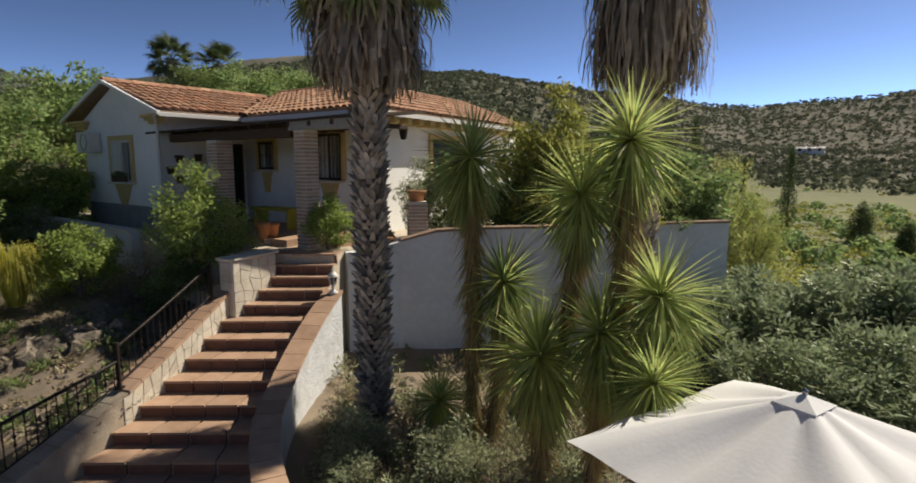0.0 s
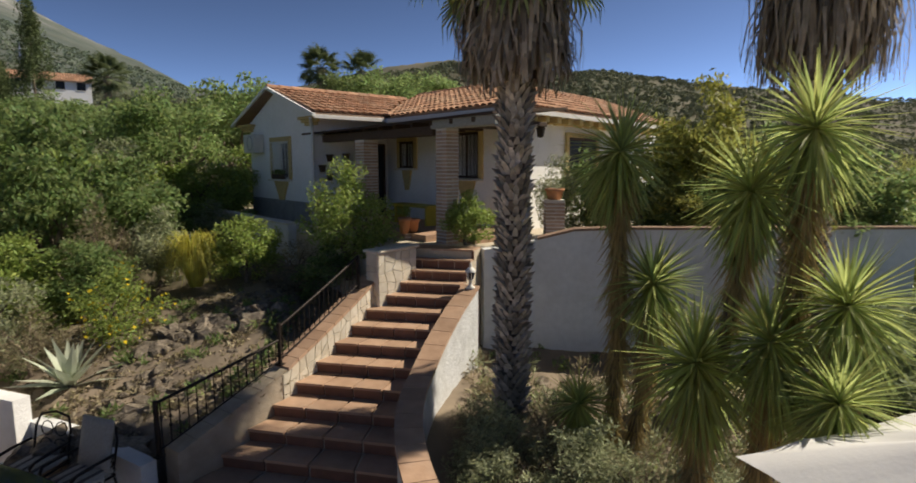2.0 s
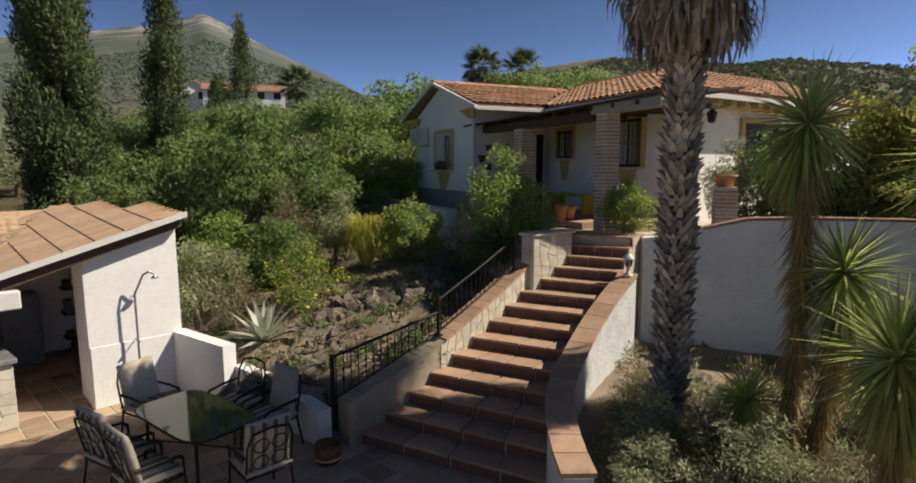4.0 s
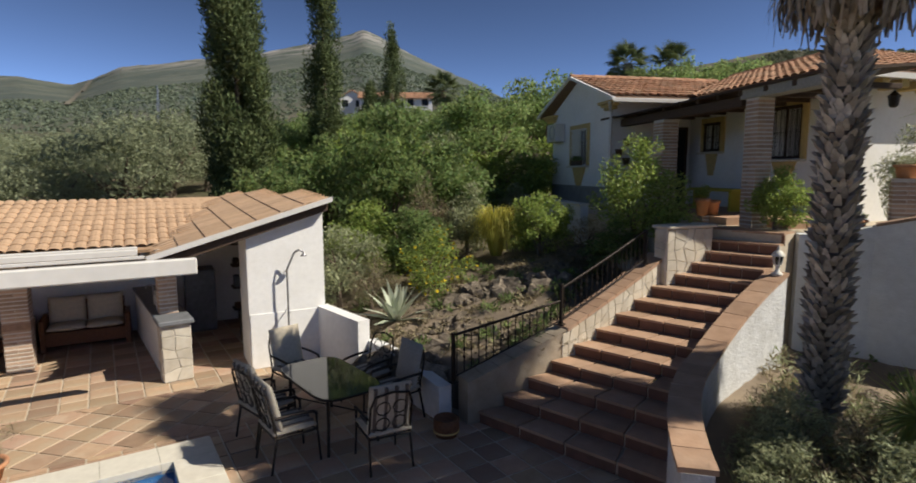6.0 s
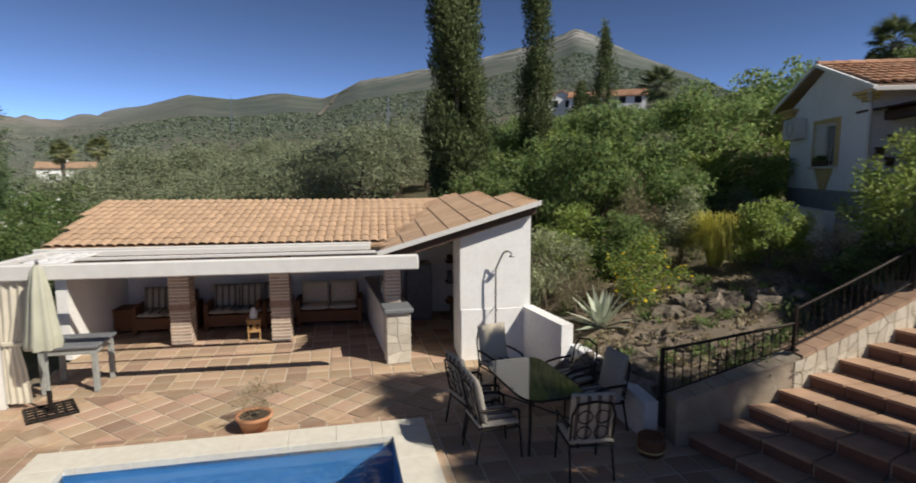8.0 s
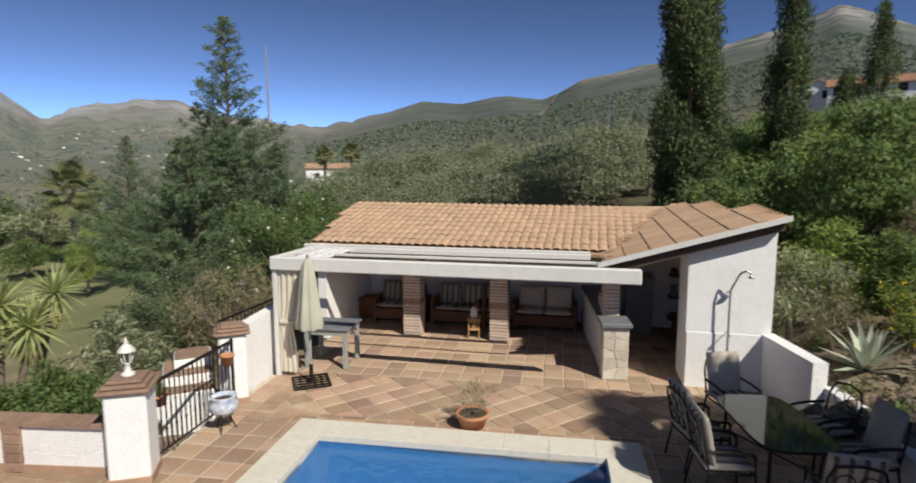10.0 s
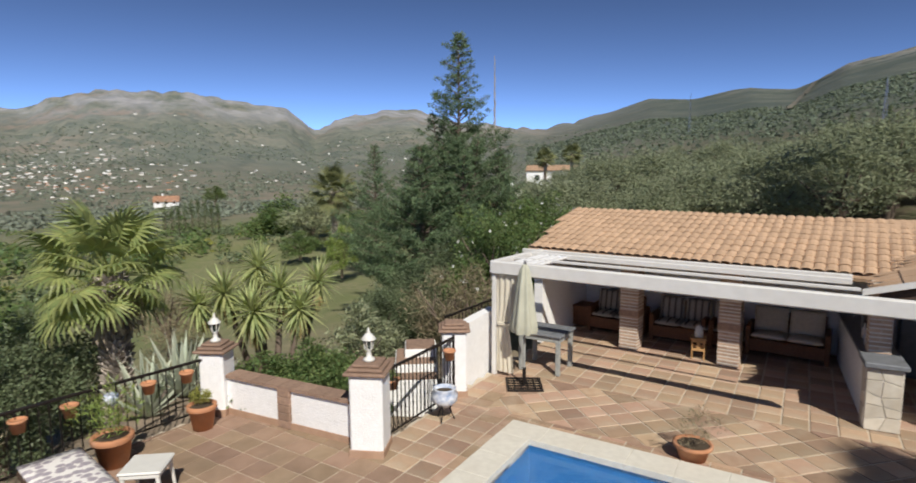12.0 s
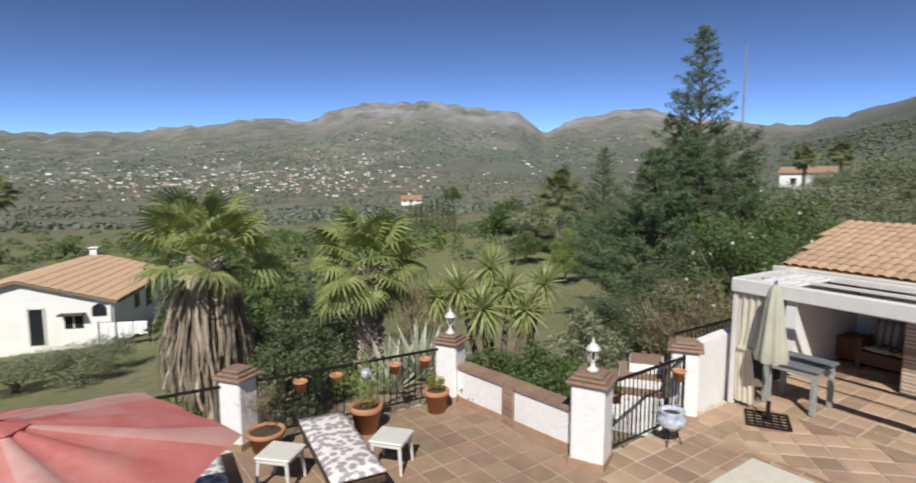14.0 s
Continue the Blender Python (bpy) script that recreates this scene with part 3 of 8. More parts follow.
def slab(g, pts, t=0.08):
    """A plate of thickness t under the polygon pts."""
    n = len(pts)
    vs = [tuple(p) for p in pts] + [(p[0], p[1], p[2] - t) for p in pts]
    g.add(vs, [tuple(range(n)), tuple(range(2 * n - 1, n - 1, -1))] + [(i, n + i, n + (i + 1) % n, (i + 1) % n) for i in range(n)])


# ---- brick column ----
def brick_courses(parent, x, y, w, d, z0, z1, brick_h=0.05, gap=0.02, material=None):
    """A square column of brick courses round a mortar core."""
    core = Geo().box(x - w / 2 + .007, y - d / 2 + .007, z0, x + w / 2 - .007, y + d / 2 - .007, z1)
    part("mortar_core", core, MORTAR, parent)
    n = int((z1 - z0) / (brick_h + gap))
    kinds = (Geo().box(-w / 2, -d / 4 + .004, 0, w / 2, d / 4 - .004, brick_h, .006).data("brick", BRICK),
             Geo().box(-w / 4 + .004, -d / 2, 0, w / 4 - .004, d / 2, brick_h, .006).data("brick", BRICK))
    for k in range(n):
        for s in (-1, 1):
            dx, dy = (0, s * d / 4) if k % 2 == 0 else (s * w / 4, 0)
            part("brick", kinds[k % 2], None, parent, "", pose(x + dx + random.uniform(-.003, .003), y + dy + random.uniform(-.003, .003), z0 + k * (brick_h + gap)))


def brick_column(label, m, w, d, z1, name="brick_column", z0=0.0):
    t = thing(name, label, "column", m)
    brick_courses(t, 0, 0, w, d, z0, z1)
    return t


# ---- pool deck ----
S = basis(-10.37, -2.44, 0, .31, .951)       # shed frame: x along its front, y to its back
PM = basis(-8.38, -1.68, 0, .25, .968)      # pool frame: x along the far edge, y away from the camera
POOL_L, POOL_W, COP = 4.88, 4.6, 0.48

DECK_POLY = [(S @ Vector(p)).to_2d() for p in ((-.3, 5.3, 0), (7.4, 5.3, 0), (7.1, 1.2, 0), (8.6, 1.2, 0))]
DECK_POLY += [Vector(p) for p in ((-7.4, 6.1), (-5.1, 5.9), (-4.8, 6.1), (-2.4, 6.4), (-1.8, 5.4), (-1.0, 4.4), (4.2, 4.2), (4.2, -9.2), (-4.1, -7.5), (-7.5, -6.35), (-6.95, -3.4), (-9.2, -2.9))]


def inside(poly, x, y):
    c = False
    for a, b in zip(poly, poly[1:] + poly[:1]):
        if (a[1] > y) != (b[1] > y) and x < (b[0] - a[0]) * (y - a[1]) / (b[1] - a[1]) + a[0]:
            c = not c
    return c


def in_pool(x, y, grow=0.0):
    p = PM.inverted() @ Vector((x, y, 0))
    return -grow < p.x < POOL_L + grow and -POOL_W - grow < p.y < grow


def covered(x, y):
    """Whether the deck or the stairs lie over a place."""
    if inside(DECK_POLY, x, y):
        return True
    foot = [nose_left(k) for k in range(0, 14, 3)] + [nose_right(k) for k in range(13, -1, -3)]
    return inside(foot, x, y)


def cut_by(poly, n, d):
    """The part of a convex polygon where n . p > d."""
    out = []
    for a, b in zip(poly, poly[1:] + poly[:1]):
        fa, fb = a.dot(n) - d, b.dot(n) - d
        if fa > 0:
            out.append(a)
        if (fa > 0) != (fb > 0):
            out.append(a.lerp(b, fa / (fa - fb)))
    return out


def area(poly):
    return abs(sum(a.x * b.y - b.x * a.y for a, b in zip(poly, poly[1:] + poly[:1]))) / 2


def build_deck():
    # base slab round the pool's hole, as a fan of strips
    deck = thing("pool_deck", "sunlit terracotta tiled pool terrace with sandy joints", "terrace", kind="structure")
    g = Geo()
    step = 0.1
    xs = np.arange(-16.6, 4.4, step)
    for i, x in enumerate(xs):
        ys = [y for y in np.arange(-9.4, 8.2, step) if inside(DECK_POLY, x + step / 2, y + step / 2) and not in_pool(x + step / 2, y + step / 2, -.3)]
        k = 0
        while k < len(ys):
            j = k
            while j + 1 < len(ys) and ys[j + 1] - ys[j] < step * 1.5:
                j += 1
            g.box(x, ys[k], -.3, x + step, ys[j] + step, -.012)
            k = j + 1
    part("grout_bed", g, GROUT, deck)
    near, rest, south = [], Geo(), Geo()
    size = 0.37
    base = math.degrees(math.atan2(.967, .255))
    tile = Geo().box(-size / 2 + .012, -size / 2 + .012, -.02, size / 2 - .012, size / 2 - .012, 0.0, .006)
    data = tile.data("floor_tile", DECK)
    joint = Geo().box(-size / 2 + .006, -size / 2 + .006, -.02, size / 2 - .006, size / 2 - .006, -.004, .004)
    ex, ey, o = PM.to_3x3().col[0].to_2d(), PM.to_3x3().col[1].to_2d(), PM.translation.to_2d()
    X, Y = (lambda v: (ex, o.dot(ex) + v)), (lambda v: (ey, o.dot(ey) + v))
    nX, nY = (lambda v: (-ex, -o.dot(ex) - v)), (lambda v: (-ey, -o.dot(ey) - v))
    # the diagonal band along the pool, and the straight fields round it and round the pool
    fields = {True: [(Y(.25), nY(1.95), X(-.6))],
              False: [(Y(1.95),), (nX(-.6), Y(.25), nY(1.95)), (nY(.25), Y(.005)), (nY(.005), nX(-.005)), (nY(.005), X(POOL_L + .005)), (nY(-POOL_W - .005), X(-.005), nX(POOL_L + .005))]}
    edges = []          # low wall and fences of the lower terrace
    for a, b in (((-7.42, -6.2), (-7.02, -3.6)), ((-4.1, -7.45), (-7.5, -6.3)), ((4.2, -9.2), (-4.1, -7.45))):
        a, b = Vector(a), Vector(b)
        n = Vector((b.y - a.y, a.x - b.x)).normalized()
        edges.append((n, a.dot(n)))
    for diag in (True, False):
        rot = pose(0, 0, 0, 0, 0, base + (45 if diag else 0))
        for i in range(-60, 60):
            for j in range(-60, 60):
                c = rot @ Vector((i * size, j * size, 0)) + Vector((-6, 0, 0))
                low = c.y < -3.1 + .25 * (c.x + 7)
                if c.x > 3.95 or not (inside(DECK_POLY, c.x, c.y) or c.y < -3.6 and any(inside(DECK_POLY, c.x + u, c.y + v) for u in (-.26, .26) for v in (-.26, .26))):
                    continue
                l = PM.inverted() @ Vector((c.x, c.y, 0))
                for field in fields[diag]:
                    h = size / 2 - (.006 if low else .012)
                    whole = [(c + rot @ Vector((u * h, v * h, 0))).to_2d() for u, v in ((-1, -1), (1, -1), (1, 1), (-1, 1))]
                    piece = whole
                    for n, d in field + (tuple(edges) if c.y < -3.6 else ()):
                        piece = cut_by(piece, n, d + .004) if piece else piece
                    if len(piece) < 3 or area(piece) < .004:
                        continue
                    if area(piece) < .999 * area(whole):
                        (south if low else rest).prism(piece, -.02, -.004 if low else -.001)
                        continue
                    m = pose(c.x, c.y, random.uniform(-.003, .002)) @ rot @ pose(0, 0, 0, random.uniform(-.3, .3), random.uniform(-.3, .3), random.uniform(-.8, .8))
                    if low:
                        south.add(joint.v, joint.f, m)
                    else:
                        near.append((abs(l.y - .5) + abs(l.x - 2) * .3, m))
    near.sort(key=lambda e: e[0])
    for k, (_, m) in enumerate(near):
        if k < 300:
            part("floor_tile", data, None, deck, "", m)
        else:
            rest.add(tile.v, tile.f, m)
    tagged(part("floor_tile_field", rest, DECK_FAR, deck), kind="stuff")
    tagged(part("south_tile_field", south, DECK_SOUTH, deck, "stained brown tiles of the lower terrace"), kind="stuff")


def build_pool():
    pool = thing("swimming_pool", "rectangular blue tiled swimming pool with a cream stone edge", "pool", PM)
    x0, x1, y0, y1 = COP, POOL_L - COP, -POOL_W + COP, -COP
    # edge stones
    for side in range(4):
        if side % 2 == 0:
            y = (0, -POOL_W + COP)[side // 2]
            ks = 8
            for k in range(ks):
                g = Geo().box(POOL_L * k / ks + .001, y - COP, -.1, POOL_L * (k + 1) / ks - .001, y, .035, .004)
                part("edge_stone", g, COPING, pool)
        else:
            x = (0, POOL_L - COP)[side // 2]
            ks = 6
            for k in range(ks):
                a = -POOL_W + COP + (POOL_W - 2 * COP) * k / ks
                g = Geo().box(x, a + .001, -.1, x + COP, a + (POOL_W - 2 * COP) / ks - .001, .035, .004)
                part("edge_stone", g, COPING, pool)
    g = Geo()
    z = -1.4
    g.add([(x0, y0, z), (x1, y0, z), (x1, y1, z), (x0, y1, z), (x0, y0, -.05), (x1, y0, -.05), (x1, y1, -.05), (x0, y1, -.05)],
          [(0, 1, 2, 3), (0, 4, 5, 1), (1, 5, 6, 2), (2, 6, 7, 3), (3, 7, 4, 0)])
    part("basin", g, POOL, pool, "blue mosaic pool basin")
    water = bpy.data.materials.new("pool_water")
    water.use_nodes = True
    N, L = water.node_tree.nodes, water.node_tree.links
    p = N["Principled BSDF"]
    p.inputs["Base Color"].default_value = (0.75, 0.92, 1, 1)
    p.inputs["Roughness"].default_value = 0.02
    p.inputs["IOR"].default_value = 1.33
    p.inputs["Transmission Weight"].default_value = 1.0
    nz = N.new("ShaderNodeTexNoise")
    nz.inputs["Scale"].default_value = 2.2
    bp = N.new("ShaderNodeBump")
    bp.inputs["Strength"].default_value, bp.inputs["Distance"].default_value = 0.25, 0.05
    L.new(N.new("ShaderNodeTexCoord").outputs["Object"], nz.inputs["Vector"])
    L.new(nz.outputs["Fac"], bp.inputs["Height"])
    L.new(bp.outputs["Normal"], p.inputs["Normal"])
    w = Geo().add([(x0, y0, -.1), (x1, y0, -.1), (x1, y1, -.1), (x0, y1, -.1)], [(0, 1, 2, 3)])
    wo = part("water", w, water, pool, "clear still pool water")
    wo.visible_shadow = False


# ---- stairs ----
RISE, STEPS, TOP = 0.175, 14, 2.45


def nose_left(k):
    """The left end of a step's nosing; steps are counted from the top."""
    return Vector((-.0031 * k * k - .0666 * k - 3.493, .00129 * k ** 3 - .03284 * k * k - .142 * k + 10.307))


def nose_right(k):
    return Vector((.001 * k ** 3 - .0114 * k * k - .0075 * k - 2.304, .00132 * k ** 3 - .0343 * k * k - .124 * k + 10.285))


def build_stairs():
    st = thing("garden_staircase", "curving terracotta tiled garden staircase, fourteen steps, dark risers", "stairs", kind="structure")
    for k in range(STEPS):
        z = TOP - RISE * k
        a0, b0 = nose_left(k), nose_right(k)
        a1, b1 = nose_left(k - 1), nose_right(k - 1)
        if k == 0:
            a1, b1 = a0 + Vector((.05, .4)), b0 + Vector((.05, .4))
        core = Geo().prism([a0 + (a1 - a0) * .12, b0 + (b1 - b0) * .12, b1 + (b1 - b0) * .3, a1 + (a1 - a0) * .3], -.25, z - .03)
        part("step_core", core, GROUT, st)
        n = 4
        for i in range(n):
            u0, u1 = i / n + .006, (i + 1) / n - .006
            poly = [a0.lerp(b0, u0), a0.lerp(b0, u1), a1.lerp(b1, u1) + (b1 - b0) * .1, a1.lerp(b1, u0) + (a1 - a0) * .1]
            part("tread_tile", Geo().prism(poly, z - .035, z + random.uniform(-.003, .003)), TREAD, st)
            f0, f1 = .06, .13
            pr = [a0.lerp(b0, u0).lerp(a1.lerp(b1, u0), f0), a0.lerp(b0, u1).lerp(a1.lerp(b1, u1), f0),
                  a0.lerp(b0, u1).lerp(a1.lerp(b1, u1), f1), a0.lerp(b0, u0).lerp(a1.lerp(b1, u0), f1)]
            part("riser_tile", Geo().prism(pr, z - RISE + .002, z - .036), RISER, st)


def wall_run(line, thick, z0s, z1s, side=1):
    """A wall along a polyline, with base and top heights at each point; side: which side of the line it lies on."""
    g = Geo()
    offs = []
    for i, p in enumerate(line):
        a = Vector(line[max(0, i - 1)])
        b = Vector(line[min(len(line) - 1, i + 1)])
        d = (b - a).normalized()
        offs.append(Vector(p) + Vector((-d.y, d.x)) * thick * side)
    for i in range(len(line) - 1):
        poly = [Vector(line[i]), Vector(line[i + 1]), offs[i + 1], offs[i]]
        g.prism(poly, [z0s[i], z0s[i + 1], z0s[i + 1], z0s[i]], [z1s[i], z1s[i + 1], z1s[i + 1], z1s[i]])
    return g, offs


def cap_tiles(parent, line, thick, tops, count, side=1, over=.03, name="cap_tile", material=None, h=.05):
    """Coping tiles along a wall's top."""
    g, offs = wall_run(line, thick, tops, tops, side)
    segs = [(Vector(line[i + 1]) - Vector(line[i])).length for i in range(len(line) - 1)]
    tot = sum(segs)

    def at(s):
        for i, l in enumerate(segs):
            if s <= l or i == len(segs) - 1:
                t = s / l
                return Vector(line[i]).lerp(Vector(line[i + 1]), t), offs[i].lerp(offs[i + 1], t), tops[i] + (tops[i + 1] - tops[i]) * t
            s -= l
    for k in range(count):
        p, q, z = at(tot * k / count + .005)
        p2, q2, z2 = at(tot * (k + 1) / count - .005)
        n = (q - p).normalized() * over
        poly = [p - n, p2 - n, q2 + n, q + n]
        part(name, Geo().prism(poly, [z, z2, z2, z], [z + h, z2 + h, z2 + h, z + h]), material, parent)


def clad(parent, place, nx, nz, seed, gap=.06, proud=.012):
    """Irregular stone cladding: stones on a shaken grid; place(u, v) gives a point of the face and its outward side."""
    rng = random.Random(seed)
    pt = {(i, j): ((i + (rng.uniform(-.32, .32) if 0 < i < nx else 0)) / nx, (j + (rng.uniform(-.3, .3) if 0 < j < nz else 0)) / nz) for i in range(nx + 1) for j in range(nz + 1)}
    for i in range(nx):
        for j in range(nz):
            c = [pt[(i, j)], pt[(i + 1, j)], pt[(i + 1, j + 1)], pt[(i, j + 1)]]
            mu, mv = sum(q[0] for q in c) / 4, sum(q[1] for q in c) / 4
            base, top = [], []
            for u, v in c:
                for s, l in ((1 - gap, base), (1 - gap * 1.6, top)):
                    p, n = place(mu + (u - mu) * s, mv + (v - mv) * s)
                    l.append(p + n * (.001 if l is base else proud * rng.uniform(.7, 1.2)))
            part("stone", Geo().add(base + top, [(3, 2, 1, 0), (4, 5, 6, 7), (0, 1, 5, 4), (1, 2, 6, 5), (2, 3, 7, 6), (3, 0, 4, 7)]), STONE, parent)


def side_top(k):
    """Height of the low wall under the railing: it follows the steps, then levels off towards the foot."""
    return TOP - RISE * k + .27 if k < 9.3 else 1.093 - .128 * (k - 9.3)


def build_stair_walls():
    # right-hand parapet: bows outwards at the foot, where its top levels off
    w = thing("stair_parapet", "curved rough white parapet with a terracotta tile top beside the stairs", "parapet", kind="structure")
    line, tops = [], []
    for y in np.linspace(9.75, 4.7, 15):
        line.append(Vector((-2.58 + (.043 if y > 7.5 else .112) * (y - 7.5) ** 2, y)))
        tops.append(1.07 + (.325 if y > 7.3 else .06) * (y - 7.3))
    g, _ = wall_run(line, .27, [-.3] * len(line), tops, 1)
    part("body", g, STUCCO_GRIMY_SHADED, w)
    cap_tiles(w, line, .27, tops, 15, 1, .03, "cap_tile", TREAD)
    # left-hand stone-clad wall under the railing
    w = thing("stair_side_wall", "low stone-clad side wall with a terracotta coping under the railing", "wall", kind="structure")
    ks = (4.0, 5.5, 7, 8.2, 9.3, 10.7, 12.2, 13.4)
    line = [nose_left(k) for k in ks]
    tops = [side_top(k) for k in ks]
    g, _ = wall_run(line, .3, [-.3] * len(ks), tops, -1)
    part("body", g, RENDER_BROWN, w)

    def side(u, v):
        k = 4.2 + 5.3 * u
        p, d = nose_left(k), (nose_left(k + .4) - nose_left(k - .4)).normalized()
        return Vector((p.x, p.y, side_top(k) - .01 - .5 * (1 - v))), Vector((-d.y, d.x, 0))
    clad(w, side, 15, 3, 11)
    cap_tiles(w, line[:5], .3, tops[:5], 11, -1, .03, "cap_tile", TREAD)
    cap_tiles(w, line[4:], .3, tops[4:], 7, -1, .015, "cap_stone", RENDER_BROWN, .03)
    # stone block with a slab at the head of the wall
    b = thing("stone_pier", "pale stone-clad pier with a flat slab beside the top steps", "pier", basis(-3.74, 9.14, 0, .407, .914))
    part("body", Geo().box(0, 0, 0, 1.0, .28, 2.5, .01), MORTAR, b)
    clad(b, lambda u, v: (Vector((.01 + .98 * u, 0, 1.45 + 1.04 * v)), Vector((0, -1, 0))), 5, 6, 12)
    clad(b, lambda u, v: (Vector((0, .275 - .27 * u, 1.45 + 1.04 * v)), Vector((-1, 0, 0))), 1, 6, 13)
    part("slab", Geo().box(-.05, -.05, 2.505, 1.05, .32, 2.555, .015), STONE, b)


def build_railing():
    r = thing("stair_railing", "black wrought-iron stair railing with slim balusters on the side wall", "railing")
    top, mid, low = 4.75, 9.1, 13.55

    def base(k):
        q = nose_left(k) + Vector((-.15, -.05))
        return Vector((q.x, q.y, side_top(k) + .04))

    def rail_z(k):
        return TOP - RISE * k + .86 if k < mid else 1.53 - .063 * (k - mid)
    for k, z in ((top, rail_z(top)), (mid, rail_z(mid - .01) + .06), (low, rail_z(low) + .03)):
        b = base(k)
        part("post", Geo().box(b.x - .024, b.y - .024, b.z, b.x + .024, b.y + .024, z, .004), IRON, r)
        part("post_foot", Geo().box(b.x - .05, b.y - .05, b.z - .01, b.x + .05, b.y + .05, b.z + .012, .003), IRON, r)
    for k0, k1, nb in ((top, mid - .01, 17), (mid + .01, low, 15)):
        kk = np.linspace(k0, k1, 9)
        hand, foot = Geo(), Geo()
        hand.tube([(*base(k).to_2d(), rail_z(k)) for k in kk], .021, 8)
        foot.tube([(*base(k).to_2d(), base(k).z + .07) for k in kk], .011, 6)
        part("handrail", hand, IRON, r)
        part("bottom_rail", foot, IRON, r)
        for i in range(nb):
            k = k0 + (k1 - k0) * (i + .5) / nb
            b = base(k)
            h = rail_z(k) - b.z
            g = Geo().cyl((b.x, b.y, b.z + .06), (b.x, b.y, b.z + h), .0085, n=6)
            if i % 3 == 1:
                for zc in (.45, .62):
                    g.lathe([(.008, zc * h - .03), (.022, zc * h), (.008, zc * h + .03)], 6, pose(b.x, b.y, b.z))
            part("baluster", g, IRON, r)


# ---- white terrace wall and upper terrace ----
P0, HF, HN = Vector((-1.95, 12.2)), Vector((-.8107, .5855)), Vector((-.5855, -.8107))
HM = basis(P0.x, P0.y, 0, HF.x, HF.y)      # house frame: x along the front, y towards the garden


def hw(x, y):
    return P0 + HF * x + HN * y


def build_terrace():
    line = [Vector(p) for p in ((-2.15, 10.55), (-1.75, 10.75), (-1.2, 10.95), (-.5, 11.05), (.4, 11.15), (2.2, 11.4), (4.0, 11.75), (5.62, 12.05))]
    tops = [2.42, 2.45, 2.58, 2.76, 2.8, 2.81, 2.83, 2.84]
    w = thing("terrace_wall", "tall weathered white retaining wall with a thin stone top", "wall", kind="structure")
    g, offs = wall_run(line, .25, [-.3] * 8, tops, 1)
    g.prism([line[-1], line[-1] + Vector((1.5, 4.5)), line[-1] + Vector((1.25, 4.55)), offs[-1]], -.5, 2.84)
    part("body", g, STUCCO_OLD, w)
    cap_tiles(w, line[2:], .25, tops[2:], 20, 1, .03, "cap_stone", BRICK_CAP, .045)
    top = [offs[0], *offs[1:], line[-1] + Vector((1.3, 4.5)), Vector((8, 26)), Vector((-6, 27)), hw(14, -6), hw(14, 3.0), hw(4.2, 2.95), Vector((-3.9, 9.9)), Vector((-3.42, 10.3)), Vector((-2.35, 10.3))]
    t = Geo().prism(top, -.3, 2.44)
    solid("upper_terrace", t, GROUT, "sunlit paved upper terrace in front of the house", "terrace", "structure")
    rw = thing("front_garden_wall", "low white garden wall with a grey coping before the house", "wall", kind="structure")
    l2 = [hw(4.0, 2.95), hw(7, 3.0), hw(10, 3.05), hw(14, 3.1)]
    g, _ = wall_run(l2, .2, [.8] * 4, [2.62, 2.64, 2.66, 2.68], 1)
    part("body", g, STUCCO_OLD, rw)
    cap_tiles(rw, l2, .2, [2.62, 2.64, 2.66, 2.68], 12, 1, .04, "cap_stone", COPING, .05)
    s = thing("porch_step", "broad terracotta step at the end of the porch", "step", kind="structure")
    for i in range(2):
        for j in range(4):
            part("step_tile", Geo().box(.003, .003, 2.3, .397, .377, FL, .012), TREAD, s, "", HM @ pose(-.25 + .4 * i, -.33 + .38 * j, 0))



